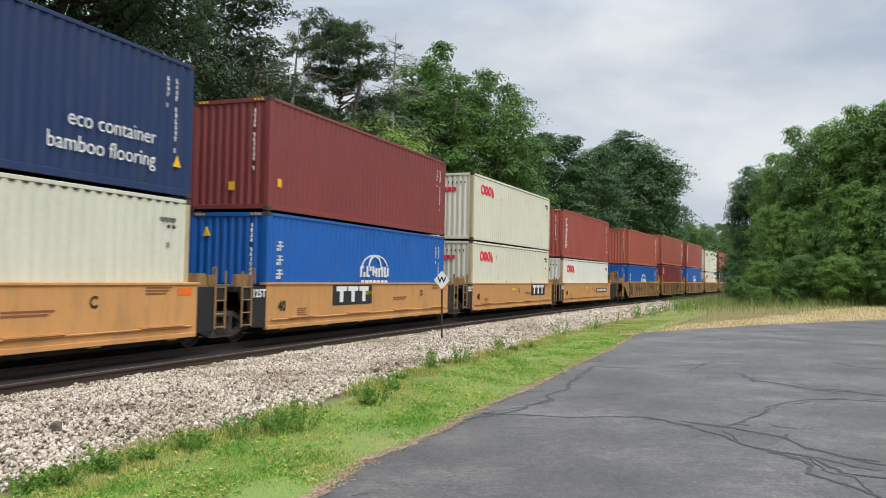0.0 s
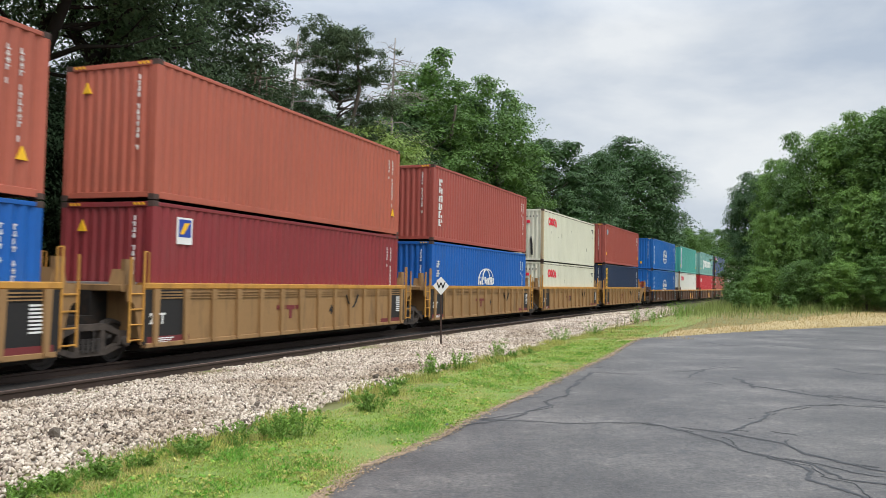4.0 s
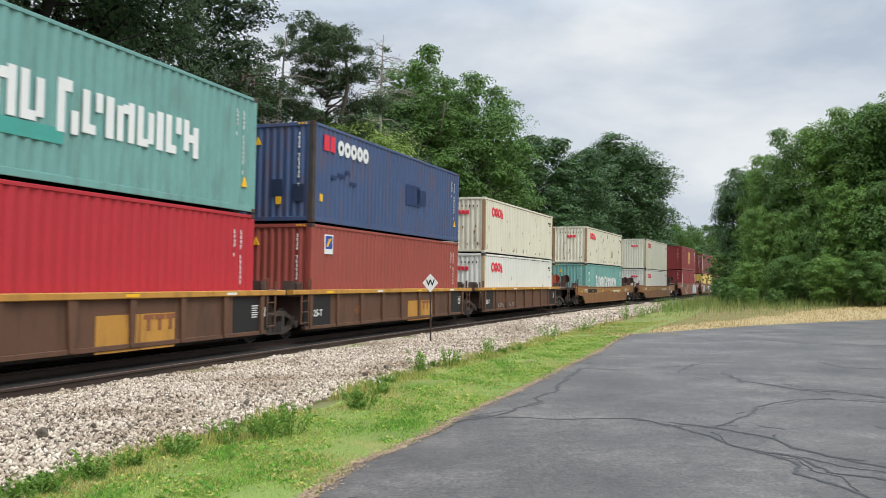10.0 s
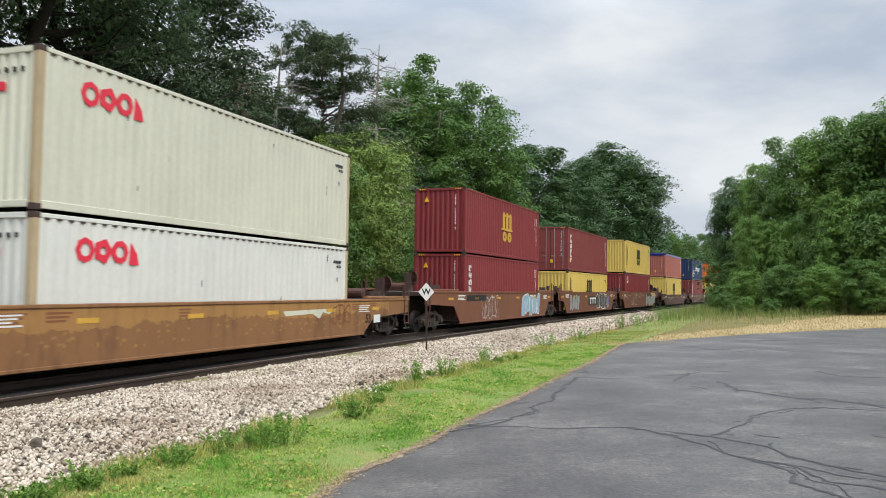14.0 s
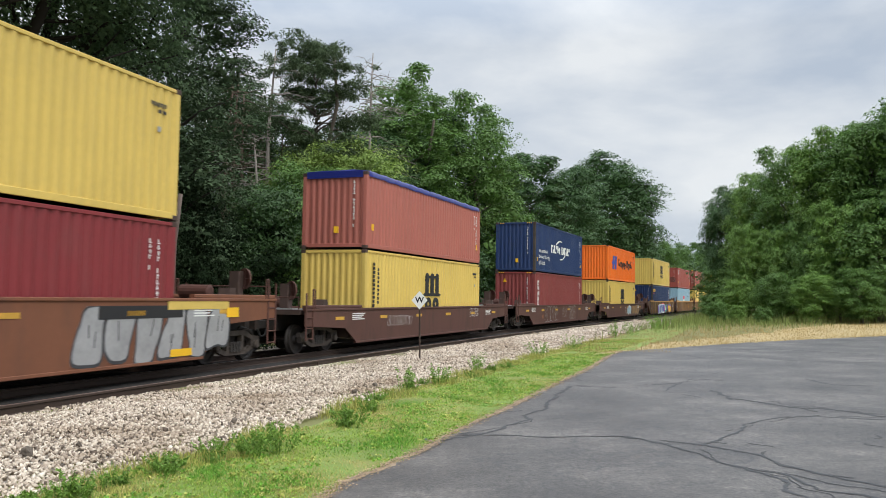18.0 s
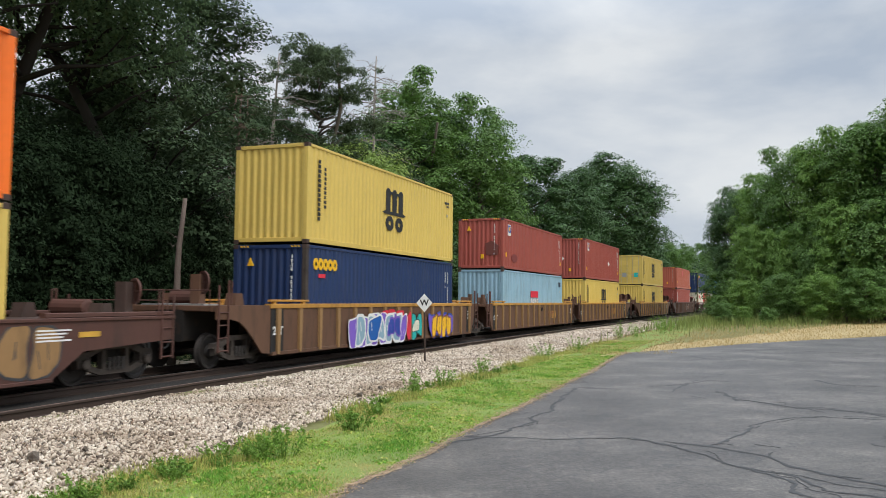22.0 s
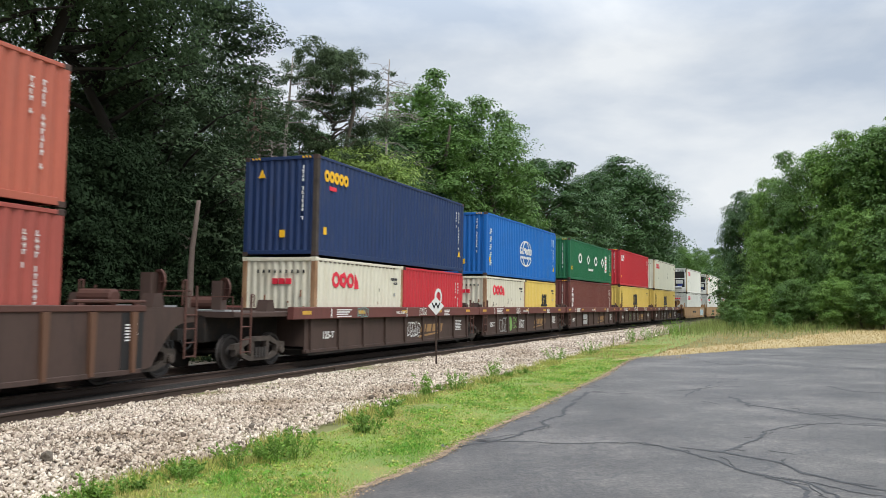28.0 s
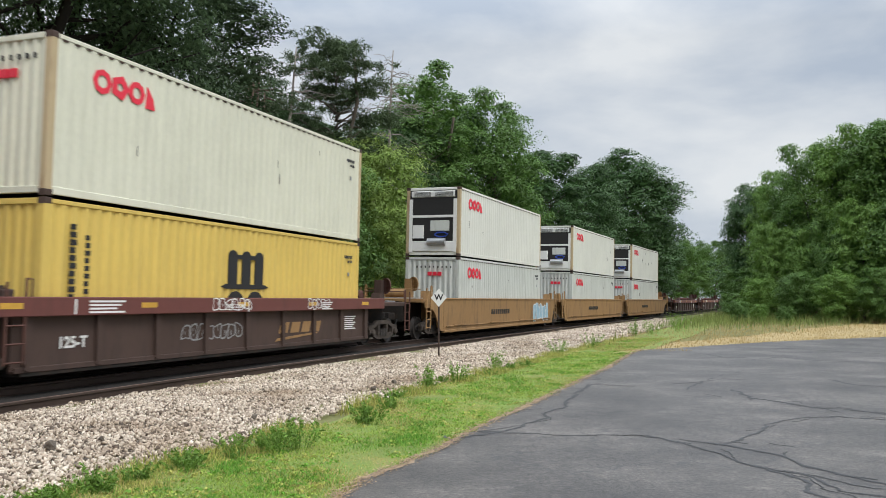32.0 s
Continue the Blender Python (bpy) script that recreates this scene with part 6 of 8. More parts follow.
        part("logo", s, "decal_white", c, "white blocks one above the other")
    elif kind == "square":
        s.box(a + 0.75, a + 1.25, Y, Y + 0.018, H - 0.85, H - 0.28)
        part("logo", s, "decal_white", c, "small white square emblem")
        v = Shape().box(a + 0.8, a + 1.2, Y - 0.004, Y, H - 0.7, H - 0.32)
        part("emblem", v, "decal_blue", c, "blue field")
        v = Shape().extrude([(a + 0.84, H - 0.64), (a + 0.95, H - 0.64), (a + 1.16, H - 0.38), (a + 0.98, H - 0.4)], "y", Y - 0.008, Y - 0.004)
        part("emblem", v, "decal_yellow", c, "yellow slanted bar")
    elif kind == "block_red":
        part("logo", Shape().box(a + 5.0, a + 6.5, Y, Y + 0.018, 1.5, 1.86), "decal_red", c, "red block emblem")
        v = blocks(Shape(), a + 5.0, 1.18, [(0.3, 0, 1)] * 4, 0.26, 0.1)
        part("emblem", v, "decal_white", c, "white blocks under the emblem")
    elif kind == "yellow_column":
        part("logo", Shape().box(a + 0.45, a + 0.85, Y, Y + 0.018, H - 1.95, H - 0.3), "decal_yellow", c, "tall yellow strip")
        v = Shape()
        for i in range(5):
            v.box(a + 0.52, a + 0.78, Y - 0.004, Y, H - 0.62 - 0.33 * i, H - 0.4 - 0.33 * i)
        part("side_marking", v, "decal_black", c, "black blocks on the strip")
    elif kind == "strip":
        part("logo_panel", Shape().box(a + 0.72, a + 1.28, Y, Y + 0.018, 0.42, H - 0.22), "decal_white", c, "tall white strip")
        v = Shape()
        for i in range(9):
            v.box(a + 0.88, a + 1.12, Y - 0.004, Y, H - 0.72 - 0.22 * i, H - 0.56 - 0.22 * i)
        part("side_marking", v, "decal_blue", c, "dark blocks on the strip")
    elif kind == "roundel":
        part("logo", disc(s, a + 0.75, H - 0.6, 0.22, 0.2, 0.0, 14), "pale_blue", c, "pale blue roundel")


def markings(c, L, H, light, rng):
    """Number bars, warning triangles and stickers as bars of their size."""
    m = "decal_white" if light else "decal_black"
    if light:
        patch(c, "number_bar", m, 0.46, H - 0.30, 0.046, 0.100, L, "end", 13, 0.022, "column of small number marks")
        patch(c, "number_bar", m, L - 0.60, H - 0.42, 0.046, 0.100, L, "near", 13, 0.022, "column of small number marks")
        patch(c, "number_bar", m, L - 0.88, H - 0.42, 0.050, 0.09, L, "near", 6, 0.022, "column of small number marks")
    else:
        patch(c, "sticker", "chrome_grey", L - 0.75, H - 0.95, 0.09, 0.11, L, "near", label="small grey plate")
        v = Shape()
        for k in range(7):
            v.box(L / 2 - 0.98 + 0.075 * k, L / 2 - 0.945 + 0.075 * k, Y, Y + 0.018, H - 0.52 - 0.02 * (k % 2), H - 0.44)
            if k % 3:
                v.box(L / 2 - 0.80 + 0.055 * k, L / 2 - 0.77 + 0.055 * k, Y, Y + 0.018, H - 0.66, H - 0.58 - 0.015 * (k % 2))
        part("number_bar", v, "spray_dark", c, "rows of small faded number marks")
    if not light:
        rng.random()
        return
    if rng.random() < 0.8:
        s = Shape()
        s.extrude([(-W / 2 + 1.75, H - 0.62), (-W / 2 + 1.97, H - 0.62), (-W / 2 + 1.86, H - 0.38)], "x", -L / 2 - 0.003, -L / 2 + 0.04)
        part("warning_triangle", s, "decal_yellow", c, "yellow warning triangle")
    if rng.random() < 0.7:
        s = Shape()
        s.extrude([(L / 2 - 0.62, 0.62), (L / 2 - 0.38, 0.62), (L / 2 - 0.5, 0.86)], "y", Y, Y + 0.02)
        part("warning_triangle", s, "decal_yellow", c, "yellow warning triangle")
    if rng.random() < 0.6:
        patch(c, "sticker", "decal_yellow", 1.05, 0.75, 0.16, 0.22, L, "end", label="yellow sticker")
        patch(c, "sticker", "decal_yellow", 0.42, 0.85, 0.16, 0.22, L, "near", label="yellow sticker")
    # short striped height marks at the top corners
    for y0 in (0.22, W - 0.52):
        v = Shape()
        for k in range(3):
            v.extrude([(-W / 2 + y0 + 0.11 * k, H - 0.085), (-W / 2 + y0 + 0.055 + 0.11 * k, H - 0.085), (-W / 2 + y0 + 0.085 + 0.11 * k, H - 0.03), (-W / 2 + y0 + 0.03 + 0.11 * k, H - 0.03)], "x", -L / 2 - 0.002, -L / 2 + 0.03)
        part("height_mark", v, "decal_yellow" if light else "decal_black", c, "striped height mark")


# ---- well cars ----
def bogie(parent, x, mat="under"):
    """A two-axle truck under a car end at x."""
    t = part("bogie", shared("bolster", lambda: Shape().box(-0.24, 0.24, -0.9, 0.9, 0.42, 0.66, 0.03).mesh("bogie")), mat, parent, m=pose(x, 0, 0))
    arch = [(-1.12, 0.50), (-1.1, 0.62), (-0.75, 0.65), (-0.42, 0.79), (0.42, 0.79), (0.75, 0.65), (1.1, 0.62), (1.12, 0.50), (0.86, 0.50), (0.38, 0.67), (-0.38, 0.67), (-0.86, 0.50)]
    tension = [(-0.98, 0.47), (-0.42, 0.30), (0.42, 0.30), (0.98, 0.47), (0.98, 0.36), (0.44, 0.19), (-0.44, 0.19), (-0.98, 0.36)]

    def side_frame(sy):
        y0, y1 = sy * 1.0 - 0.07, sy * 1.0 + 0.07
        f = Shape().extrude(arch, "y", y0, y1).extrude(tension, "y", y0 + 0.01, y1 - 0.01)
        for x in (-0.33, 0.33):
            f.box(x - 0.06, x + 0.06, y0 + 0.005, y1 - 0.005, 0.28, 0.68)
        for x in (-0.89, 0.89):
            f.box(x - 0.17, x + 0.17, y0 - 0.004, y1 + 0.004, 0.33, 0.56, 0.03)
            f.lathe([(0.06, 0.105), (0.15, 0.105), (0.17, 0.08)], x, 0.42, 14, sy, sy * 1.0)
        return f.mesh("side_frame")
    for sy in (-1, 1):
        part("side_frame", shared(("sf", sy), lambda: side_frame(sy)), "truck", t, "dusty cast side frame with bearing caps")
        for k in range(4):
            part("spring", shared(("spring", sy, k), lambda: Shape().lathe([(0.0, 0.05), (0.09, 0.05)], -0.2 + 0.13 * k, 0.36, 8, sy, sy * 1.0).box(-0.25 + 0.13 * k, -0.15 + 0.13 * k, sy * 1.08 - 0.02, sy * 1.08 + 0.02, 0.27, 0.52, 0.02).mesh("spring")), "wheel", t, "coil spring")
    for sx in (-0.89, 0.89):
        part("axle", shared(("axle", sx), lambda: Shape().lathe([(-0.95, 0.075), (0.95, 0.075)], sx, 0.42, 10).mesh("axle")), mat, t)
        for sy in (-1, 1):
            w = shared(("wheel", sx, sy), lambda: Shape().lathe([(0.68, 0.12), (0.68, 0.445), (0.715, 0.445), (0.735, 0.42), (0.825, 0.412), (0.825, 0.36), (0.79, 0.33), (0.77, 0.16), (0.84, 0.13), (0.84, 0.06)], sx, 0.42, 28, sy).mesh("wheel"))
            part("wheel", w, "wheel", t, "worn steel wheel")
    return t


def well_car(style, Lw, pitch_f, pitch_r, first, last, label, txt=()):
    """One well unit, origin on the rail tops under the container's middle. Lw: length of the well's sides; pitch_f, pitch_r: distance to the unit's ends."""
    K = STYLES[style]
    body, rib, chord, endm = K["body"], K["rib"], K["chord"], K["end"]
    z0, z1, b, kind = K["z0"], K["z1"], K["half"], K["kind"]
    u = new("well_car")
    h = Lw / 2
    h_f, h_r = (pitch_f - (0.35 if first else 0.5), pitch_r - (0.35 if last else 0.5)) if kind == "tub" else (h, h)
    for sy in (-1, 1):
        def span(o0, o1):
            return sorted((sy * o0, sy * o1))
        if kind == "tub":
            # one deep plate that rises over the trucks at both ends
            out = [(-h_f, z1), (-h_f, z1 - 0.5), (-h - 0.55, z1 - 0.62), (-h + 0.25, z0), (h - 0.25, z0), (h + 0.55, z1 - 0.62), (h_r, z1 - 0.5), (h_r, z1)]
            part("side_sill", Shape().extrude(out, "y", *span(b, b - 0.03)), body, u)
            top = Shape().box(-h_f, h_r, *span(b + 0.03, b - 0.09), z1 - 0.07, z1, 0.012)
            part("top_chord", top, chord, u)
            part("bottom_chord", Shape().box(-h + 0.2, h - 0.2, *span(b + 0.012, b - 0.08), z0 - 0.02, z0 + 0.05, 0.01), body, u)
            for sx, he in ((-1, h_f), (1, h_r)):
                part("end_cap", Shape().box(*sorted((sx * (he - 0.05), sx * (he - 3.6))), *span(b + 0.005, b - 0.14), z1, z1 + 0.09, 0.015), chord, u, "raised rim over the car end")
        else:
            inset = K["inset"]
            lower_top = z1 - K["band"]
            part("side_sill", shared((style, "sill", Lw, sy), lambda: Shape().box(-h, h, *span(b - inset, b - inset - 0.03), z0, lower_top + 0.01).mesh("side_sill")), body, u)
            bh = h + K["over"]
            part("top_chord", shared((style, "tc", Lw, sy), lambda: Shape().box(-bh, bh, *span(b + 0.035, b - 0.16), lower_top, z1, 0.014).mesh("top_chord")), chord, u)
            part("bottom_chord", shared((style, "bc", Lw, sy), lambda: Shape().box(-h + 0.05, h - 0.05, *span(b - inset + 0.035, b - inset - 0.1), z0 - 0.04, z0 + 0.06, 0.01).mesh("bottom_chord")), body, u)
            n = int((Lw - 0.6) / K["rib_gap"]) if K["rib_gap"] else 0
            for i in range(n + 1 if n else 0):
                x = -h + 0.3 + (Lw - 0.6) * i / n
                heavy = i in (n // 2,)
                part("rib", shared((style, "rib", sy, heavy), lambda: Shape().extrude([(-0.05, z0), (0.05, z0), (0.085 + 0.04 * heavy, lower_top), (-0.085 - 0.04 * heavy, lower_top)], "y", *span(b - inset + 0.075, b - inset)).mesh("rib")), rib, u, m=pose(x, 0, 0))
        if K["tabs"]:
            for i in range(6):
                x = -h + 0.8 + (Lw - 1.6) * i / 5
                part("drain_tab", shared((style, "tab", sy), lambda: Shape().box(-0.14, 0.14, *span(b + 0.004, b - 0.06), z0 - 0.07, z0 + 0.03, 0.01).mesh("drain_tab")), body, u, m=pose(x, 0, 0))

            def ledge():
                pipe = Shape().tube([(-h + 0.2, sy * (b + 0.03), z0 + 0.2), (h - 0.2, sy * (b + 0.03), z0 + 0.2)], 0.022, 6)
                for i in range(4):
                    pipe.box(-h + 1.0 + i * (Lw - 2.8) / 3, -h + 2.3 + i * (Lw - 2.8) / 3, *span(b, b + 0.08), z0 + 0.22, z0 + 0.25)
                return pipe.mesh("side_ledge")
            part("side_ledge", shared((style, "pipe", Lw, sy), ledge), body, u, "thin pipe and ledges along the side")
    part("well_floor", shared((style, "floor", Lw), lambda: Shape().box(-h + 0.2, h - 0.2, -b + 0.12, b - 0.12, 0.2, 0.34).mesh("well_floor")), "under", u)
    for sx, end, outer, he in ((-1, pitch_f, first, h_f), (1, pitch_r, last, h_r)):
        xe, xi = sx * end, sx * h
        xd = xe - sx * (0.35 if outer else K["reach"])
        deck = z1 - K["drop"]
        part("end_wall", Shape().box(*sorted((xi, xi - sx * 0.06)), -b + 0.16, b - 0.16, z0 + 0.15, z1 - 0.05), endm, u)
        part("end_platform", Shape().box(*sorted((xi - sx * 0.05, xd)), -b + 0.18, b - 0.18, deck - 0.14, deck, 0.02), endm, u)
        part("draft_sill", Shape().box(*sorted((xi, xd)), -0.4, 0.4, 0.66, deck - 0.1, 0.02), "under", u)
        for sy in (-1, 1):
            if kind != "tub" and style not in ("flat40", "low40"):
                yy = span2(sy, b - K["inset"] - 0.01, b - K["inset"] - 0.06)
                L2 = xd - xi
                q0 = K["plate"]
                g = [(xi, deck), (xi, z0 + 0.02), (xi + q0 * L2, z0 + 0.05)]
                for q in (0.0, 0.25, 0.5, 0.75, 1.0):
                    g.append((xi + L2 * (q0 + 0.04 + (0.71 - q0) * q), z0 + 0.12 + (deck - z0 - 0.45) * math.sin(q * math.pi / 2)))
                g += [(xd, deck - 0.32), (xd, deck)]
                part("end_gusset", Shape().extrude(g, "y", *yy), K["gusset"], u, "curved end plate over the truck")
            # ladder with grab irons at the end
            lad = Shape()
            xl = xd - sx * 0.04
            yl = sy * (b + 0.01)
            for k in (0, 0.38):
                lad.tube([(xl - sx * k, yl, 0.42), (xl - sx * k, yl, z1 + K["post"] * (1.0 if k else 0.8))], 0.026, 6)
            for k in range(4):
                lad.tube([(xl, yl, 0.46 + 0.3 * k), (xl - sx * 0.38, yl, 0.46 + 0.3 * k)], 0.018, 5)
            lad.tube([(xl - sx * 0.38, yl, z1 + K["post"]), (xl - sx * 0.5, yl, z1 + K["post"] * 0.98), (xl - sx * 0.5, yl, z1)], 0.018, 5)
            part("ladder", lad, K["iron"], u, "end ladder and grab irons")
        for yy in (-0.95, 0.95):
            xs = xi + (xd - xi) * 0.45
            part("end_stand", Shape().extrude([(xs - 0.2, deck), (xs + 0.2, deck), (xs + 0.11, deck + 0.3), (xs - 0.11, deck + 0.3)], "y", yy - 0.16, yy + 0.16), K["stand"], u, "tapered container guide")
        part("walkway", Shape().box(*sorted((xd - sx * 0.1, xd - sx * 0.75)), -0.9, 0.9, deck, deck + 0.04), "chrome_grey", u, "grey grating across the end")
        if outer:
            wh = Shape()
            wh.lathe([(-0.02, 0.28), (0.02, 0.28), (0.02, 0.235), (-0.02, 0.235)], 0, 0, 18)
            wh.tube([(-0.26, 0, 0), (0.26, 0, 0)], 0.014, 5)
            wh.tube([(0, 0, -0.26), (0, 0, 0.26)], 0.014, 5)
            part("brake_wheel", wh, "brick" if style == "flat40" else K["iron"], u, "hand brake wheel", m=pose(xe - sx * 0.75, -0.66, deck + 0.55, 0, 0, 65))
            part("brake_stand", Shape().box(xe - sx * 0.82 - 0.12, xe - sx * 0.82 + 0.12, -0.6, -0.3, deck, deck + 0.75, 0.02), "brick" if style == "flat40" else endm, u)
            part("air_tank", Shape().lathe([(-0.45, 0.12), (-0.42, 0.18), (0.42, 0.18), (0.45, 0.12)], xe - sx * 1.45, deck + 0.2, 14, 1, 0.35), K["iron"], u, "air reservoir")
            part("coupler", Shape().box(*sorted((xe - sx * 0.5, xe + sx * 0.28)), -0.11, 0.11, 0.72, 0.98, 0.03).box(*sorted((xe + sx * 0.1, xe + sx * 0.33)), -0.17, 0.17, 0.70, 1.0, 0.03), "under", u, "dark knuckle coupler")
            hose = [(xe + sx * (0.05 + 0.28 * q), -0.4 + 0.15 * q, 0.75 - 0.9 * q * (1 - q)) for q in (0, 0.25, 0.5, 0.75, 1)]
            part("air_hose", Shape().tube(hose, 0.025, 6), "rubber", u, "black air hose")
            rail = Shape().tube([(xe - sx * 0.32, -b + 0.2, deck), (xe - sx * 0.32, -b + 0.2, deck + 0.36), (xe - sx * 0.32, b - 0.2, deck + 0.36), (xe - sx * 0.32, b - 0.2, deck)], 0.016, 5)
            part("handrail", rail, K["iron"], u, "thin end handrail")
        else:
            part("link_plate", Shape().box(*sorted((xd - sx * 0.05, xe + sx * 0.05)), -0.5, 0.5, 0.7, 0.92, 0.03), "under", u, "articulated joint plate")
            part("end_post", Shape().box(xd - sx * 0.25 - 0.12, xd - sx * 0.25 + 0.12, -b + 0.2, -b + 0.34, deck, deck + K["post"] * 0.8, 0.02), K["stand"], u, "boxed end post")
        if outer or sx > 0:
            bogie(u, xe - (sx * 1.75 if outer else 0.0))
    if K["panel"]:
        for sx in (-1, 1):
            x0, x1 = sorted((sx * (h + 0.01), sx * (h - K["panel"])))
            part("load_panel", Shape().box(x0, x1, -b + K["inset"] - 0.008, -b + K["inset"] + 0.01, z0 + 0.02, z1 - K["band"] - 0.02), "black", u, "black end panel")
    for t, size, x, z, m in txt:
        part("lettering", text_mesh(t, size, True), m, u, m=pose(x, -b + K["inset"] - 0.014, z, 90, 0, 0))
    tagged(u, label, "rail car", "well cars of the train")
    return u


def span2(sy, o0, o1):
    return sorted((sy * o0, sy * o1))


def style(kind, body, rib, chord, end, iron, z0, z1, half, rib_gap=0.0, tabs=False, panel=0.0, post=0.4, band=0.1, inset=0.0, over=0.05, gusset=None, stand=None, drop=0.04, plate=0.16, reach=0.62):
    return dict(kind=kind, body=body, rib=rib, chord=chord, end=end, iron=iron, z0=z0, z1=z1, half=half, rib_gap=rib_gap, tabs=tabs, panel=panel, post=post, band=band, inset=inset, over=over,
                gusset=gusset or end, stand=stand or end, drop=drop, plate=plate, reach=reach)


STYLES = {
    "smooth40": style("plain", "ttx_yellow", "ttx_yellow", "ttx_yellow", "black", "ttx_tan", 0.34, 1.47, 1.34, tabs=True, plate=0.60, reach=0.28, post=0.34, band=0.06, gusset="black", stand="ttx_tan", drop=0.1),
    "rib40": style("plain", "ttx_tan", "ttx_tan", "chord_yellow", "ttx_tan", "chord_yellow", 0.32, 1.58, 1.34, 0.92, panel=1.3, post=0.62, band=0.12, stand="ttx_tan"),
    "flat40": style("plain", "car_rust", "car_rust", "chord_yellow", "car_dark", "car_rust", 0.30, 1.37, 1.38, 1.45, panel=1.5, post=0.3, band=0.13, inset=0.07, over=0.75, drop=0.06),
    "tub_orange": style("tub", "car_orange", "car_orange", "car_orange", "car_dark", "car_brown", 0.22, 1.34, 1.38, post=0.5),
    "tub_rust": style("tub", "car_rusty", "car_rusty", "car_rusty", "car_dark", "car_brown", 0.24, 1.60, 1.38, post=0.5),
    "tub_brown": style("tub", "car_brown", "car_brown", "car_brown", "car_dark", "car_brown", 0.22, 1.32, 1.38, post=0.55),
    "rib53": style("plain", "car_rust", "ttx_tan", "chord_yellow", "car_rust", "car_brown", 0.26, 1.56, 1.37, 1.05, panel=0.6, post=0.55, band=0.12),
    "rib53_dark": style("plain", "car_dark", "car_rust", "car_brown", "car_dark", "car_brown", 0.26, 1.56, 1.37, 1.05, panel=0.6, post=0.55, band=0.12),
    "low40": style("plain", "car_dark", "car_dark", "chord_maroon", "car_dark", "car_brown", 0.30, 1.53, 1.42, 1.55, post=0.3, band=0.33, inset=0.14, over=0.85, drop=0.12),
    "smooth53": style("plain", "ttx_tan", "ttx_tan", "ttx_tan", "ttx_tan", "ttx_tan", 0.26, 1.56, 1.37, tabs=True, post=0.45, band=0.06),
}

HC, STD = 2.896, 2.591
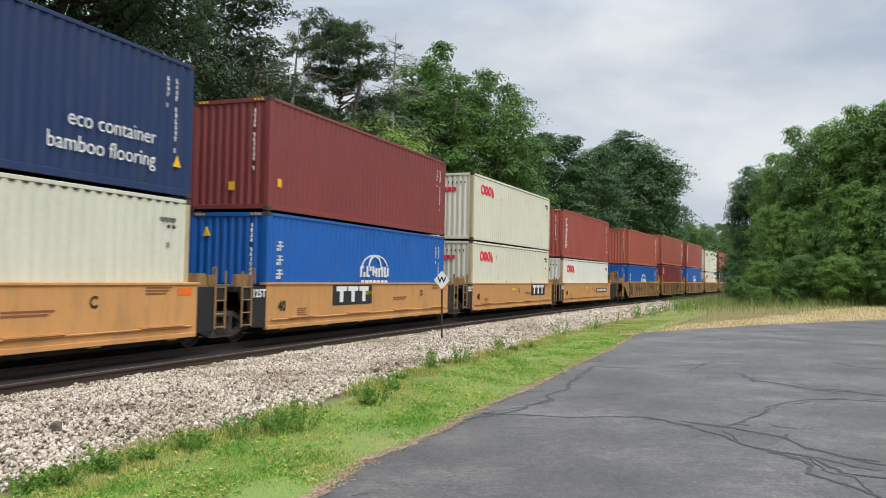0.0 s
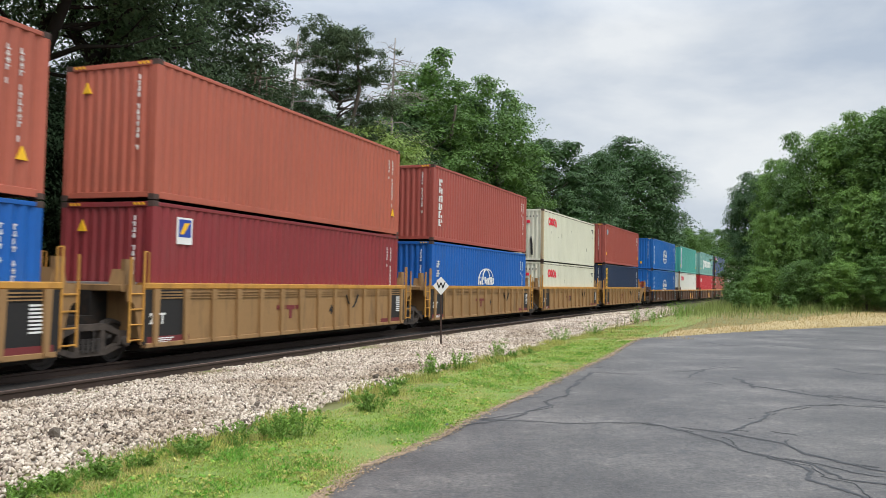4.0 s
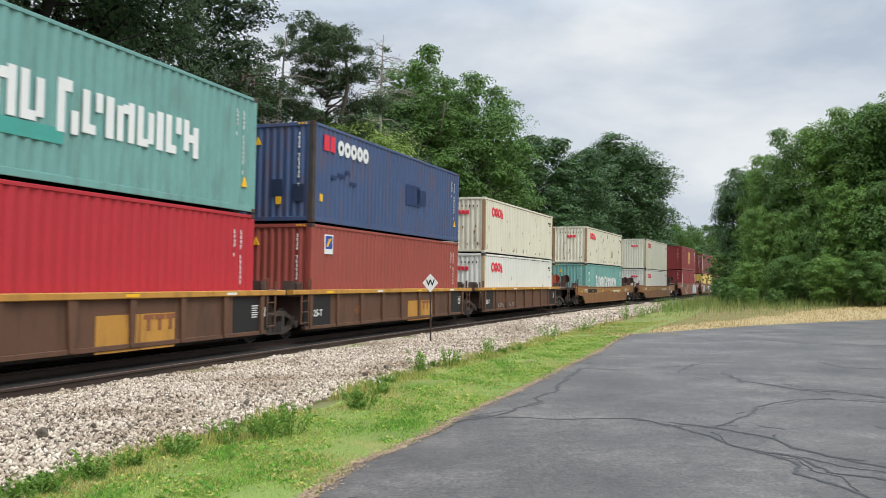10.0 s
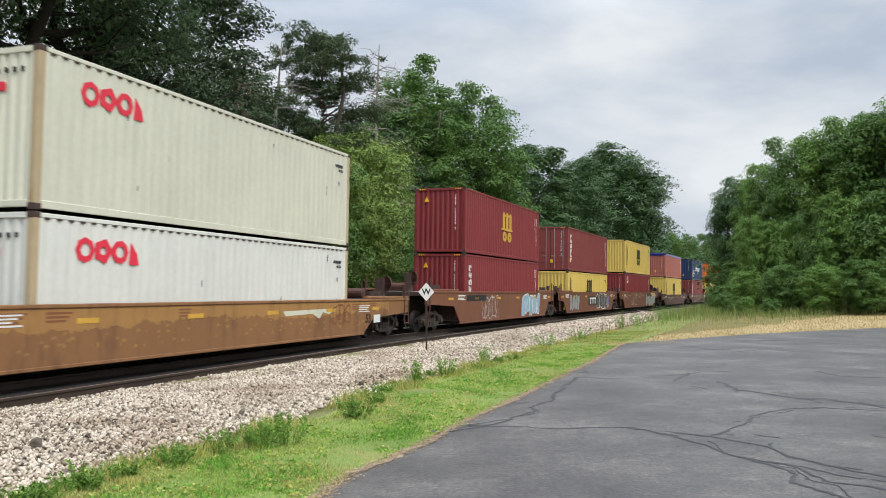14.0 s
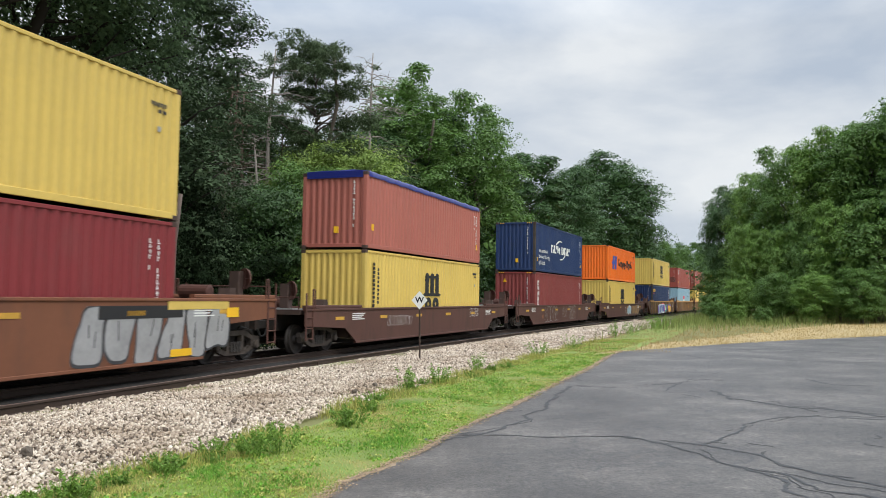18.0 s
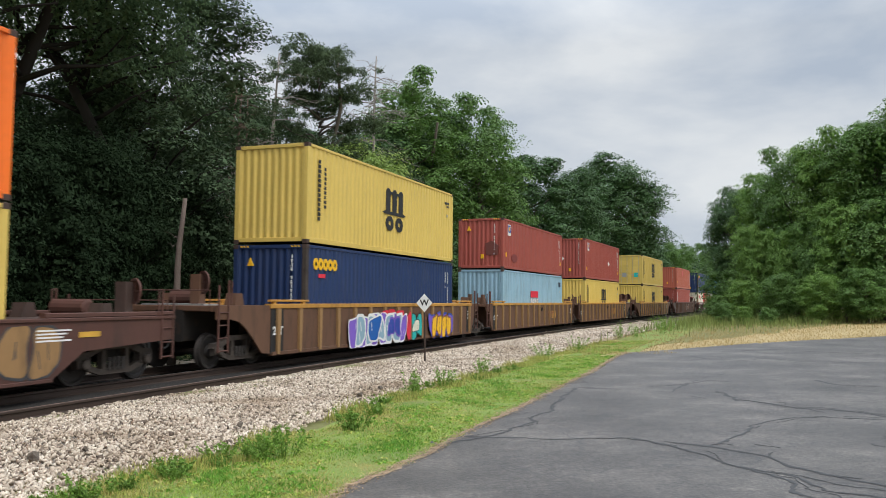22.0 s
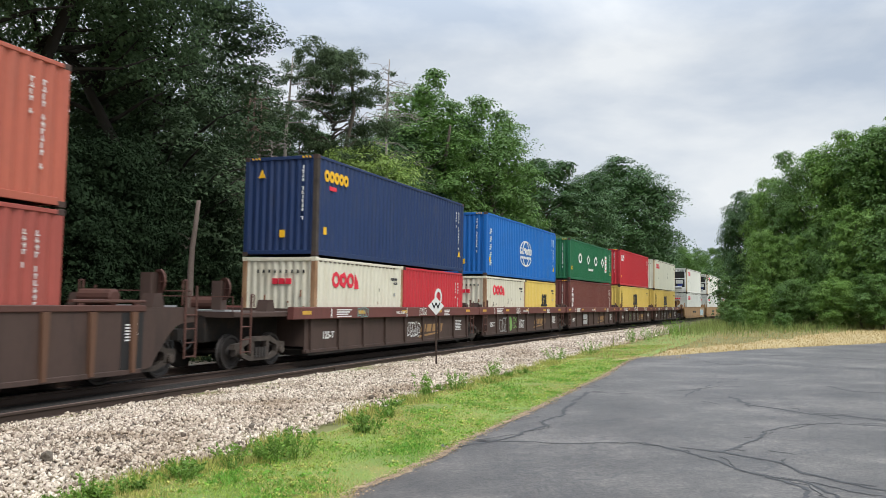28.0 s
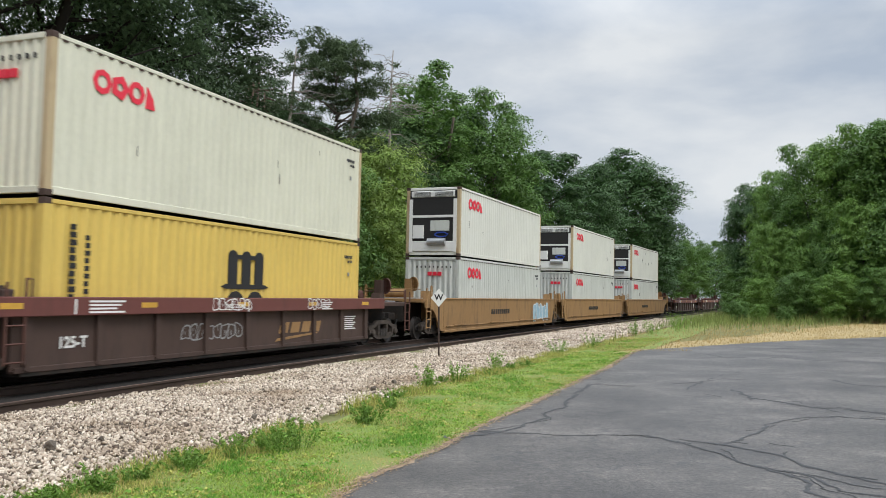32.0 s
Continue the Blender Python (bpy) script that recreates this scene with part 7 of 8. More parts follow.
# front of the containers at the start, car style, well length, first and last unit of its car, lower load, upper load (paint, height, emblem, light markings)
UNITS = [
    (-14.67, "smooth40", 12.5, 0, 0, [("cream", HC, "rings", 0)], [("navy", HC, "cross_rear", 1)]),
    (0.53, "smooth40", 12.5, 0, 0, [("blue", HC, "globe", 1)], [("maroon", HC, "", 1)]),
    (15.82, "smooth40", 12.5, 0, 0, [("cream", HC, "rings", 0)], [("cream", HC, "rings", 0)]),
    (30.87, "smooth40", 12.5, 0, 1, [("white", STD, "rings", 0)], [("red_brown", HC, "column", 1)]),
    (50.21, "rib40", 12.8, 1, 0, [("blue", STD, "globe", 1)], [("brick", HC, "", 1)]),
    (65.16, "rib40", 12.8, 0, 0, [("dark_red", HC, "square", 1)], [("brick", HC, "", 1)]),
    (80.4, "rib40", 12.8, 0, 0, [("blue", HC, "globe", 1)], [("red_brown", HC, "column", 1)]),
    (95.72, "rib40", 12.8, 0, 0, [("cream", STD, "rings", 0)], [("cream", HC, "rings", 0)]),
    (111.0, "rib40", 12.8, 0, 1, [("dark_navy", HC, "yellow_column", 1)], [("red_brown", HC, "roundel", 1)]),
    (129.85, "flat40", 13.2, 1, 0, [("sky_blue", HC, "globe", 1)], [("sky_blue", HC, "globe", 1)]),
    (145.18, "flat40", 13.2, 0, 0, [("white", HC, "rings", 0)], [("teal", HC, "strip", 1)]),
    (160.87, "flat40", 13.2, 0, 0, [("red", HC, "corner_white", 1)], [("grey_teal", HC, "wordmark", 1)]),
    (175.93, "flat40", 13.2, 0, 0, [("red_brown", HC, "square", 1)], [("faded_blue", HC, "corner_both", 1)]),
    (191.54, "flat40", 13.2, 0, 1, [("white", STD, "rings", 0)], [("rusty_cream", STD, "rings", 0)]),
    (212.56, "tub_orange", 14.4, 1, 1, [("grey_teal", STD, "wordmark", 1)], [("rusty_cream", STD, "rings", 0)]),
    (235.8, "tub_orange", 14.4, 1, 1, [("white", STD, "rings", 0)], [("cream", HC, "rings", 0)]),
    (258.94, "tub_rust", 14.4, 1, 0, [("dark_red", HC, "column", 1)], [("dark_red", HC, "arch_gold", 1)]),
    (278.08, "tub_rust", 14.4, 0, 0, [("yellow", STD, "arch", 0)], [("maroon", HC, "column", 1)]),
    (297.5, "tub_rust", 14.4, 0, 1, [("dark_red", HC, "square", 1)], [("yellow", HC, "arch", 0)]),
    (319.48, "tub_brown", 14.4, 1, 1, [("yellow", HC, "arch", 0)], [("salmon", STD, "", 1)]),
    (341.58, "tub_brown", 14.4, 1, 1, [("maroon", HC, "column", 1)], [("navy", HC, "cross", 1)]),
    (362.98, "tub_brown", 14.4, 1, 1, [("yellow", HC, "arch", 0)], [("orange", HC, "slabs", 0)]),
    (385.3, "rib53", 16.2, 1, 0, [("navy", HC, "corner_gold", 1)], [("yellow", HC, "arch", 0)]),
    (404.68, "rib53", 16.2, 0, 0, [("pale_blue", HC, "block_red", 0)], [("red_brown", STD, "square", 1)]),
    (423.36, "rib53", 16.2, 0, 1, [("yellow", HC, "arch", 0)], [("red_brown", HC, "square", 1)]),
    (446.58, "rib53", 16.2, 1, 1, [("yellow", HC, "arch", 0)], [("yellow", HC, "arch", 0)]),
    (469.4, "rib53_dark", 16.2, 1, 1, [("red_brown", HC, "column", 1)], [("brick", STD, "", 1)]),
    (490.69, "low40", 13.4, 1, 0, [("rusty_cream", STD, "rings", 0), ("red", STD, "triangle", 1)], [("navy", HC, "corner_gold", 1)]),
    (505.83, "low40", 13.4, 0, 0, [("rusty_cream", STD, "rings", 0), ("yellow", STD, "arch_short", 0)], [("sky_blue", HC, "globe", 1)]),
    (521.31, "low40", 13.4, 0, 0, [("brown", HC, "column", 1)], [("green", STD, "four", 1)]),
    (536.54, "low40", 13.4, 0, 0, [("yellow", HC, "arch", 0)], [("red", HC, "corner_white", 1)]),
    (551.77, "low40", 13.4, 0, 1, [("yellow", HC, "arch", 0)], [("cream", HC, "rings", 0)]),
    (572.81, "smooth53", 16.0, 1, 0, [("grey_white", HC, "rings", 0)], [("white", HC, "reefer", 0)]),
    (591.99, "smooth53", 16.0, 0, 0, [("grey_white", HC, "rings", 0)], [("white", HC, "reefer", 0)]),
    (610.77, "smooth53", 16.0, 0, 1, [("grey_white", HC, "rings", 0)], [("white", HC, "reefer", 0)]),
    (633.5, "low40", 15.0, 1, 1, [], []),
    (655.5, "low40", 15.0, 1, 1, [], []),
    (677.5, "low40", 15.0, 1, 1, [], []),
]
MOVES = []
COLOUR_WORDS = {"cream": "cream white", "navy": "dark blue", "blue": "bright blue", "maroon": "maroon", "red_brown": "red-brown", "brick": "brick red", "dark_red": "dark red", "white": "white",
                "dark_navy": "blue-black", "sky_blue": "bright blue", "teal": "teal green", "red": "bright red", "grey_teal": "faded grey-green", "faded_blue": "faded rusty blue", "rusty_cream": "rust-streaked cream",
                "yellow": "yellow", "salmon": "faded salmon red", "orange": "orange", "pale_blue": "pale blue", "brown": "brown", "green": "dark green", "grey_white": "grey-white"}


def build_train():
    rng = random.Random(4)
    n = len(UNITS)
    for i, (s0, style_key, Lw, first, last, lower, upper) in enumerate(UNITS):
        mid = s0 + 6.095
        pf = (mid - (UNITS[i - 1][0] + 6.095)) / 2 if i else 7.6
        pr = ((UNITS[i + 1][0] + 6.095) - mid) / 2 if i < n - 1 else 10.5
        pf, pr = min(pf, 11.6) - (0.42 if first else 0), min(pr, 11.6) - (0.42 if last else 0)
        words = {"smooth40": "ochre yellow smooth-sided well car with black ends", "rib40": "dirty tan ribbed well car with yellow top edges", "flat40": "rusty brown ribbed well car with worn yellow top edge",
                 "tub_orange": "weathered orange-brown well car with sloped ends", "tub_rust": "rust brown smooth well car with faded graffiti", "tub_brown": "dark oxide brown well car with sloped ends",
                 "rib53": "rusty ribbed well car with yellow top edge", "rib53_dark": "dark brown ribbed well car with rusty ribs", "low40": "dark brown ribbed well car" + ("" if lower else ", empty"), "smooth53": "tan smooth-sided well car"}[style_key]
        txt = []
        if style_key == "smooth40":
            txt = [("40", 0.36, -5.55, 0.86, "decal_black"), ("CDEA"[i], 0.3, (3.2, 3.6, 0.2, 0.9)[i], 1.1, "decal_black"), ("125T", 0.27, -6.58, 1.20, "decal_white")]
        elif style_key == "rib40":
            txt = [("40", 0.34, (1.3, 1.3, 0.4, -0.6, -3.2)[i - 4], 0.86, "decal_black"), ("125T" if first else "25T", 0.3, -6.02, 0.85, "decal_white")]
        elif style_key == "flat40":
            txt = [("125-T", 0.26, -5.9, 0.7, "decal_white"), ("40", 0.34, -3.4, 0.72, "decal_brown")]
        elif style_key.startswith("rib53"):
            txt = [("125T" if i != 22 else "25T", 0.3, -Lw / 2 + 0.32, 0.85, "decal_white")]
        elif style_key == "low40":
            txt = [("125-T", 0.28, -Lw / 2 + 1.3, 0.72, "decal_white")]
        elif i == 20:
            txt = [("48", 0.32, -5.0, 0.62, "decal_brown")]
        car = well_car(style_key, Lw, pf, pr, first, last, words, txt)
        car_details(car, style_key, Lw, i)
        MOVES.append((car, mid, Matrix.Identity(4)))
        z = 0.36
        for level, loads in enumerate((lower, upper)):
            L = 12.192 if len(loads) < 2 else 6.058
            top = z
            for j, (pm, H, lg, light) in enumerate(loads):
                x = 0.0 if len(loads) < 2 else (-3.067 if j == 0 else 3.067)
                flat = pm in ("cream", "white", "grey_white", "rusty_cream")
                doors = (i, level) in ((17, 1), (25, 1))
                if lg == "reefer":
                    c = reefer(L, H, pm)
                else:
                    c = container(L, H, pm, COLOUR_WORDS[pm] + " steel shipping container" + (" with doors leading" if doors else " stacked on another" if level else " in the well of its car"), "doors" if doors else "wall", flat=flat,
                                  rail_mat="rusty_cream" if pm == "rusty_cream" else None)
                    logo(c, lg, L, H)
                    markings(c, L, H, light, rng)
                extras(c, i, level, L, H)
                MOVES.append((c, mid, Matrix.Translation((x, 0, z))))
                top = z + H + 0.025
            z = top


def reefer(L, H, pm):
    c = container(L, H, pm, "white refrigerated container with open black machinery at its end", "wall", flat=True)
    logo(c, "rings", L, H)
    a = -L / 2
    part("machinery_frame", Shape().box(a - 0.006, a + 0.05, -1.06, 1.06, 0.64, H - 0.14), "black", c, "black machinery recess")
    part("end_surround", Shape().box(a - 0.03, a + 0.04, -1.07, -0.93, 0.16, H - 0.5).box(a - 0.03, a + 0.04, 0.93, 1.07, 0.16, H - 0.5).box(a - 0.03, a + 0.04, -0.93, 0.93, 1.62, 1.72), "decal_white", c, "white frame round the machinery")
    part("lower_panel", Shape().box(a - 0.02, a + 0.03, -0.98, 0.98, 0.2, 0.62, 0.02), "decal_white", c, "white lower panel")
    part("condenser_grille", Shape().box(a - 0.03, a + 0.02, -0.98, 0.98, H - 0.42, H - 0.16, 0.02), "decal_white", c, "white condenser grille")
    for k in range(2):
        g = Shape()
        for j in range(6):
            g.box(a - 0.036, a - 0.028, -0.9 + k * 1.0, -0.1 + k * 0.95, H - 0.40 + 0.035 * j, H - 0.385 + 0.035 * j)
        part("vent_slats", g, "black", c, "dark grille slats")
    part("fan_panel", Shape().box(a - 0.02, a + 0.02, -0.75, 0.1, 1.05, 1.5, 0.02), "grey_white", c, "pale machinery cover")
    part("control_box", Shape().box(a - 0.05, a + 0.02, 0.4, 0.9, 0.75, 1.3, 0.02), "decal_white", c, "white control box")
    part("compressor", Shape().tube([(a - 0.02, -0.6, 0.6), (a - 0.02, 0.2, 0.6)], 0.16, 12), "chrome_grey", c, "grey compressor")
    part("cable_coil", Shape().tube([(a - 0.03, 0.3 * math.cos(t) - 0.4, 0.9 + 0.1 * math.sin(t)) for t in (0, 1, 2, 3, 4, 5, 6)], 0.03, 6), "decal_blue", c, "coiled power cable")
    return c


def extras(c, i, level, L, H):
    """What sets single containers apart: a tarpaulin, stains, patches, stickers."""
    a = -L / 2
    if (i, level) == (19, 1):
        rng = random.Random(9)
        vs, fs = [], []
        n = 40
        prof = ((-1.225, -0.16), (-1.228, -0.02), (-1.15, 0.05), (-0.6, 0.085), (0.0, 0.10), (0.6, 0.085), (1.15, 0.05), (1.228, -0.02), (1.225, -0.16))
        for k in range(n + 1):
            x = a + 0.17 + (L - 0.34) * k / n
            for y, z in prof:
                vs.append((x, y * (1.0 + 0.004 * math.sin(k * 1.7)), H + z + rng.uniform(-0.018, 0.018)))
        m = len(prof)
        for k in range(n):
            for q in range(m - 1):
                fs.append((k * m + q, k * m + q + 1, (k + 1) * m + q + 1, (k + 1) * m + q))
        fs += [tuple(range(m - 1, -1, -1)), tuple(range(n * m, n * m + m))]
        part("tarpaulin", mesh_of("tarpaulin", vs, fs, True), "tarp", c, "wrinkled blue tarpaulin roof")
        part("tarp_edge", Shape().box(a - 0.008, a + 0.03, -1.06, 1.06, H - 0.2, H + 0.03), "tarp", c, "folded tarpaulin edge")
    elif (i, level) == (24, 1):
        for x, z in ((8.0, 1.35),):
            part("hazard_placard", disc(Shape(), a + x, z, 0.28, 0.19, 0.0, 4), "decal_white", c, "white diamond placard")
        part("hazard_placard", Shape().extrude([(0.32, 1.45), (0.5, 1.62), (0.68, 1.45), (0.5, 1.28)], "x", a - 0.006, a + 0.045), "decal_white", c, "white diamond placard")
    elif (i, level) == (12, 1):
        for x, z, w, h in ((6.6, 1.1, 1.3, 0.75), (7.6, 1.2, 0.9, 0.55), (1.5, 1.45, 0.5, 0.12), (1.1, 1.35, 0.3, 0.12), (2.0, 1.6, 0.25, 0.12), (2.3, 1.3, 0.4, 0.1), (11.4, 2.2, 0.35, 0.3)):
            part("paint_patch", Shape().box(a + x, a + x + w, Y + 0.002, Y + 0.018, z, z + h), "navy", c, "darker repainted patch")
        for y, z in ((-0.9, 0.6), (-0.2, 0.75)):
            part("paint_patch", Shape().box(a - 0.002, a + 0.05, y, y + 0.35, z, z + 0.5), "dark_navy", c, "darker repainted patch")
    elif (i, level) == (26, 1):
        part("paint_patch", Shape().box(a + 4.6, a + 5.4, Y + 0.002, Y + 0.018, H - 1.0, H - 0.3), "red", c, "brighter red repainted patch")
    elif (i, level) == (23, 1):
        part("stain", disc(Shape(), a + 1.9, 0.62, 0.55, 0.22, 0.0, 9), "maroon", c, "darker scuffed patch")
        part("stain", Shape().extrude([(-0.9, 0.7), (-0.3, 0.72), (-0.25, 1.3), (-0.6, 1.42), (-0.95, 1.2)], "x", a - 0.003, a + 0.045), "brown", c, "darker scuffed patch")
    elif (i, level) == (23, 0):
        part("paint_patch", Shape().box(a + 11.3, a + 11.75, Y + 0.002, Y + 0.018, H - 0.72, H - 0.42), "dark_navy", c, "dark blue patch")
    elif (i, level) == (11, 1):
        part("paint_patch", Shape().box(a + 4.4, a + 5.9, Y + 0.004, Y + 0.018, 0.72, 1.0), "teal", c, "fresher teal patch")
        part("hazard_placard", disc(Shape(), a + 2.75, 0.8, 0.3, 0.2, 0.0, 4), "decal_white", c, "white diamond placard")
    elif (i, level) == (14, 1):
        part("stain", Shape().extrude([(a + 7.9, 0.62), (a + 8.5, 0.58), (a + 8.75, 0.8), (a + 8.62, 1.12), (a + 8.4, 1.02), (a + 8.25, 1.2), (a + 8.05, 0.95), (a + 7.95, 0.84)], "y", Y + 0.002, Y + 0.018), "post_rust", c, "yellowed rusty stain")
    elif (i, level) == (7, 1):
        part("stain", Shape().extrude([(-0.62, 0.35), (-0.5, 0.35), (-0.46, 1.25), (-0.52, 1.4), (-0.6, 1.0)], "x", a - 0.003, a + 0.04), "black", c, "black soot streak")
    elif (i, level) == (25, 1):
        for y, z in ((-0.78, 0.75), (0.35, 0.75)):
            part("sticker", Shape().box(a + 0.015, a + 0.034, y, y + 0.4, z, z + 0.42), "decal_teal" if y < 0 else "chrome_grey", c, "label on the door")


def car_details(car, style_key, Lw, i):
    K = STYLES[style_key]
    b, z0, z1 = K["half"], K["z0"], K["z1"]
    y = -b + K["inset"] - 0.010

    def bars(name, m, x, z, w, h, n=1, gap=0.03, label="", yy=None):
        s = Shape()
        q = y if yy is None else yy
        for k in range(n):
            s.box(x, x + w * (1 - 0.12 * (k % 3)), q - 0.001, q + 0.012, z - k * (h + gap) - h, z - k * (h + gap))
        part(name, s, m, car, label)

    def name_blocks(x, z, w, h, m, yy=None):
        s = Shape()
        q = y if yy is None else yy
        for k in range(3):
            xx = x + k * w * 1.15
            s.box(xx, xx + w, q - 0.005, q + 0.004, z + h * 0.7, z + h)
            s.box(xx + w * 0.34, xx + w * 0.66, q - 0.005, q + 0.004, z, z + h * 0.7)
        part("owner_mark", s, m, car, "block shapes of the owner's mark")
    face = -b - 0.037
    if style_key == "smooth40":
        if i in (1, 2):
            bars("name_panel", "decal_black", -2.9 if i == 1 else 0.9 + 1.4, 1.42, 2.5, 0.6, label="black name panel")
            name_blocks(-2.7 if i == 1 else 2.5, 0.9, 0.62, 0.46, "decal_white", y - 0.006)
        elif i == 3:
            bars("name_panel", "decal_black", 2.0, 1.12, 3.0, 0.3, label="black number panel")
            s = Shape()
            for k in range(9):
                s.box(2.2 + 0.3 * k, 2.38 + 0.3 * k, y - 0.006, y, 0.9, 1.06)
            part("number_mark", s, "decal_white", car, "row of white number blocks")
        bars("stencil_bar", "decal_brown", 1.2, 1.0, 1.1, 0.035, 2)
        bars("stencil_bar", "decal_brown", 4.6, 1.38, 0.8, 0.03, 3)
        bars("stencil_bar", "decal_brown", -4.8, 0.8, 0.5, 0.025, 4)
        bars("reflector", "decal_yellow", -0.9, 1.2, 0.55, 0.1, label="yellow reflector strip")
        bars("reflector", "orange", 5.6, 1.35, 0.45, 0.14, label="faded orange panel")
    elif style_key == "rib40":
        name_blocks(-1.6, 0.7, 0.4, 0.34, "oxide")
        if i == 4:
            bars("name_panel", "decal_black", -3.6, 1.12, 2.0, 0.3, label="dark number panel")
        bars("stencil_bar", "decal_white", 5.75, 1.2, 0.45, 0.035, 8)
        bars("end_strip", "oxide", -6.3, 0.5, 1.3, 0.14, label="dark red strip")
        bars("end_strip", "oxide", 4.6, 0.5, 1.7, 0.14, label="dark red strip")
        bars("stencil_bar", "decal_white", -6.1, 0.47, 0.6, 0.02, 3, 0.02, yy=y - 0.006)
        hose = Shape().tube([(2.1 + 0.75 * q, y - 0.03, 1.28 - 1.5 * q * (1 - q)) for q in (0, 0.15, 0.35, 0.5, 0.65, 0.85, 1)], 0.022, 6)
        part("air_hose", hose, "rubber", car, "black hose hanging in a loop")
        s = Shape()
        for k in range(3):
            s.box(-Lw / 2 + 0.3, Lw / 2 - 0.3, y - 0.02, y + 0.005, z1 - 0.2 - 0.06 * k, z1 - 0.175 - 0.06 * k)
        part("side_ledge", s, "ttx_tan", car, "horizontal ledges under the top edge")
    elif style_key == "flat40":
        if i in (10, 11, 12):
            bars("yellow_panel", "chord_yellow", 0.63, 0.93, 1.2, 0.72, label="worn yellow panel")
            bars("yellow_panel", "chord_yellow", 1.86, 0.93, 1.07, 0.72, label="worn yellow panel")
            name_blocks(1.95, 0.58, 0.3, 0.33, "decal_brown", y - 0.006)
        else:
            s = Shape()
            for k in range(11):
                if k != 4:
                    x = -4.3 + 0.24 * k + (0.5 if k > 4 else 0)
                    s.box(x, x + 0.05, y - 0.006, y, 0.42, 0.62)
                    s.box(x + 0.05, x + 0.13, y - 0.006, y, *((0.42, 0.46), (0.58, 0.62), (0.50, 0.54))[k % 3])
            part("number_mark", s, "chrome_grey", car, "row of worn number marks")
        bars("stencil_bar", "decal_white", 5.9, 1.0, 0.3, 0.025, 6)
        bars("end_mark", "decal_white", 6.42, 0.95, 0.12, 0.24, label="white end mark")
        for k in range(4):
            bars("reflector", "decal_white" if k % 2 else "decal_yellow", -5.5 + 3.4 * k, z1 - 0.04, 0.4, 0.06, yy=face, label="reflector strip")
    elif style_key.startswith("tub"):
        y0 = -b - 0.006
        for k in range(6):
            bars("reflector", "worn_reflector", -8.4 + k * 3.2, z1 - 0.26, 0.55, 0.10, label="yellow reflector strip")
        bars("stencil_bar", "decal_white", -7.3, z1 - 0.16, 0.9, 0.03, 4)
        bars("stencil_bar", "decal_white", 6.6, z1 - 0.2, 0.8, 0.03, 4)
        if i in (14, 16, 18):
            bars("name_panel", "decal_black", -6.2 if i != 18 else 3.6, z1 - 0.16, 2.6, 0.26, label="dark number panel")
        if i == 17:
            bars("name_panel", "decal_black", -0.95, 1.32, 2.7, 0.68, label="black name panel")
            name_blocks(-0.65, 0.76, 0.62, 0.44, "decal_white", y - 0.006)
        f = b + 0.004
        if style_key == "tub_orange":
            # remains of yellow paint on the upper half, dark stencils on it
            rg = random.Random(i)
            xs = [-9.0 + 0.05 * k for k in range(361)]
            low = [(x, 0.92 + 0.07 * math.sin(x * 0.7 + i) + 0.12 * noise.noise(Vector((x * 2.2, i, 0))) + 0.07 * noise.noise(Vector((x * 9.0, i, 3))) + rg.uniform(-0.03, 0.03)) for x in xs]
            flakes = Shape()
            for _ in range(120):
                x, z, w = rg.uniform(-7.5, 7.5), rg.uniform(0.45, 0.95), rg.uniform(0.02, 0.14)
                flakes.extrude([(x, z), (x + w, z + 0.02), (x + 0.9 * w, z + 0.05), (x + 0.3 * w, z + 0.04 + 0.3 * w)], "y", -b - 0.003, -b + 0.01)
            part("paint_flake", flakes, "old_yellow", car, "flakes of yellow paint")
            part("paint_band", Shape().extrude([(9.0, 1.25), (-9.0, 1.25)] + low, "y", -b - 0.004, -b + 0.01), "old_yellow", car, "peeling yellow paint along the upper side")
            for x, w in ((-8.6, 0.5), (-7.0, 0.7), (-5.9, 0.6), (-2.3, 0.4), (6.1, 0.7), (7.4, 0.6)):
                bars("stencil_bar", "decal_brown", x, 1.2, w, 0.04, 3, yy=-b - 0.006)
            part("paint_patch", Shape().extrude([(2.0, 1.05), (4.9, 1.08), (4.6, 0.92), (4.2, 0.98), (4.0, 0.80), (3.6, 0.95), (2.1, 0.92)], "y", -b - 0.007, -b), "cream", car, "pale scraped patch")
            spray(car, i, f + 0.003, 4.8, 6.0, 0.6, 1.18, None, "decal_brown", 3, 0.2)
            part("lettering", text_mesh("53", 0.4, True), "decal_black", car, m=pose(7.3, -f - 0.006, 0.70, 90, 0, 0))
            bars("sticker", "decal_white", 7.75, 0.82, 0.5, 0.26, yy=-f - 0.002, label="white data panel")
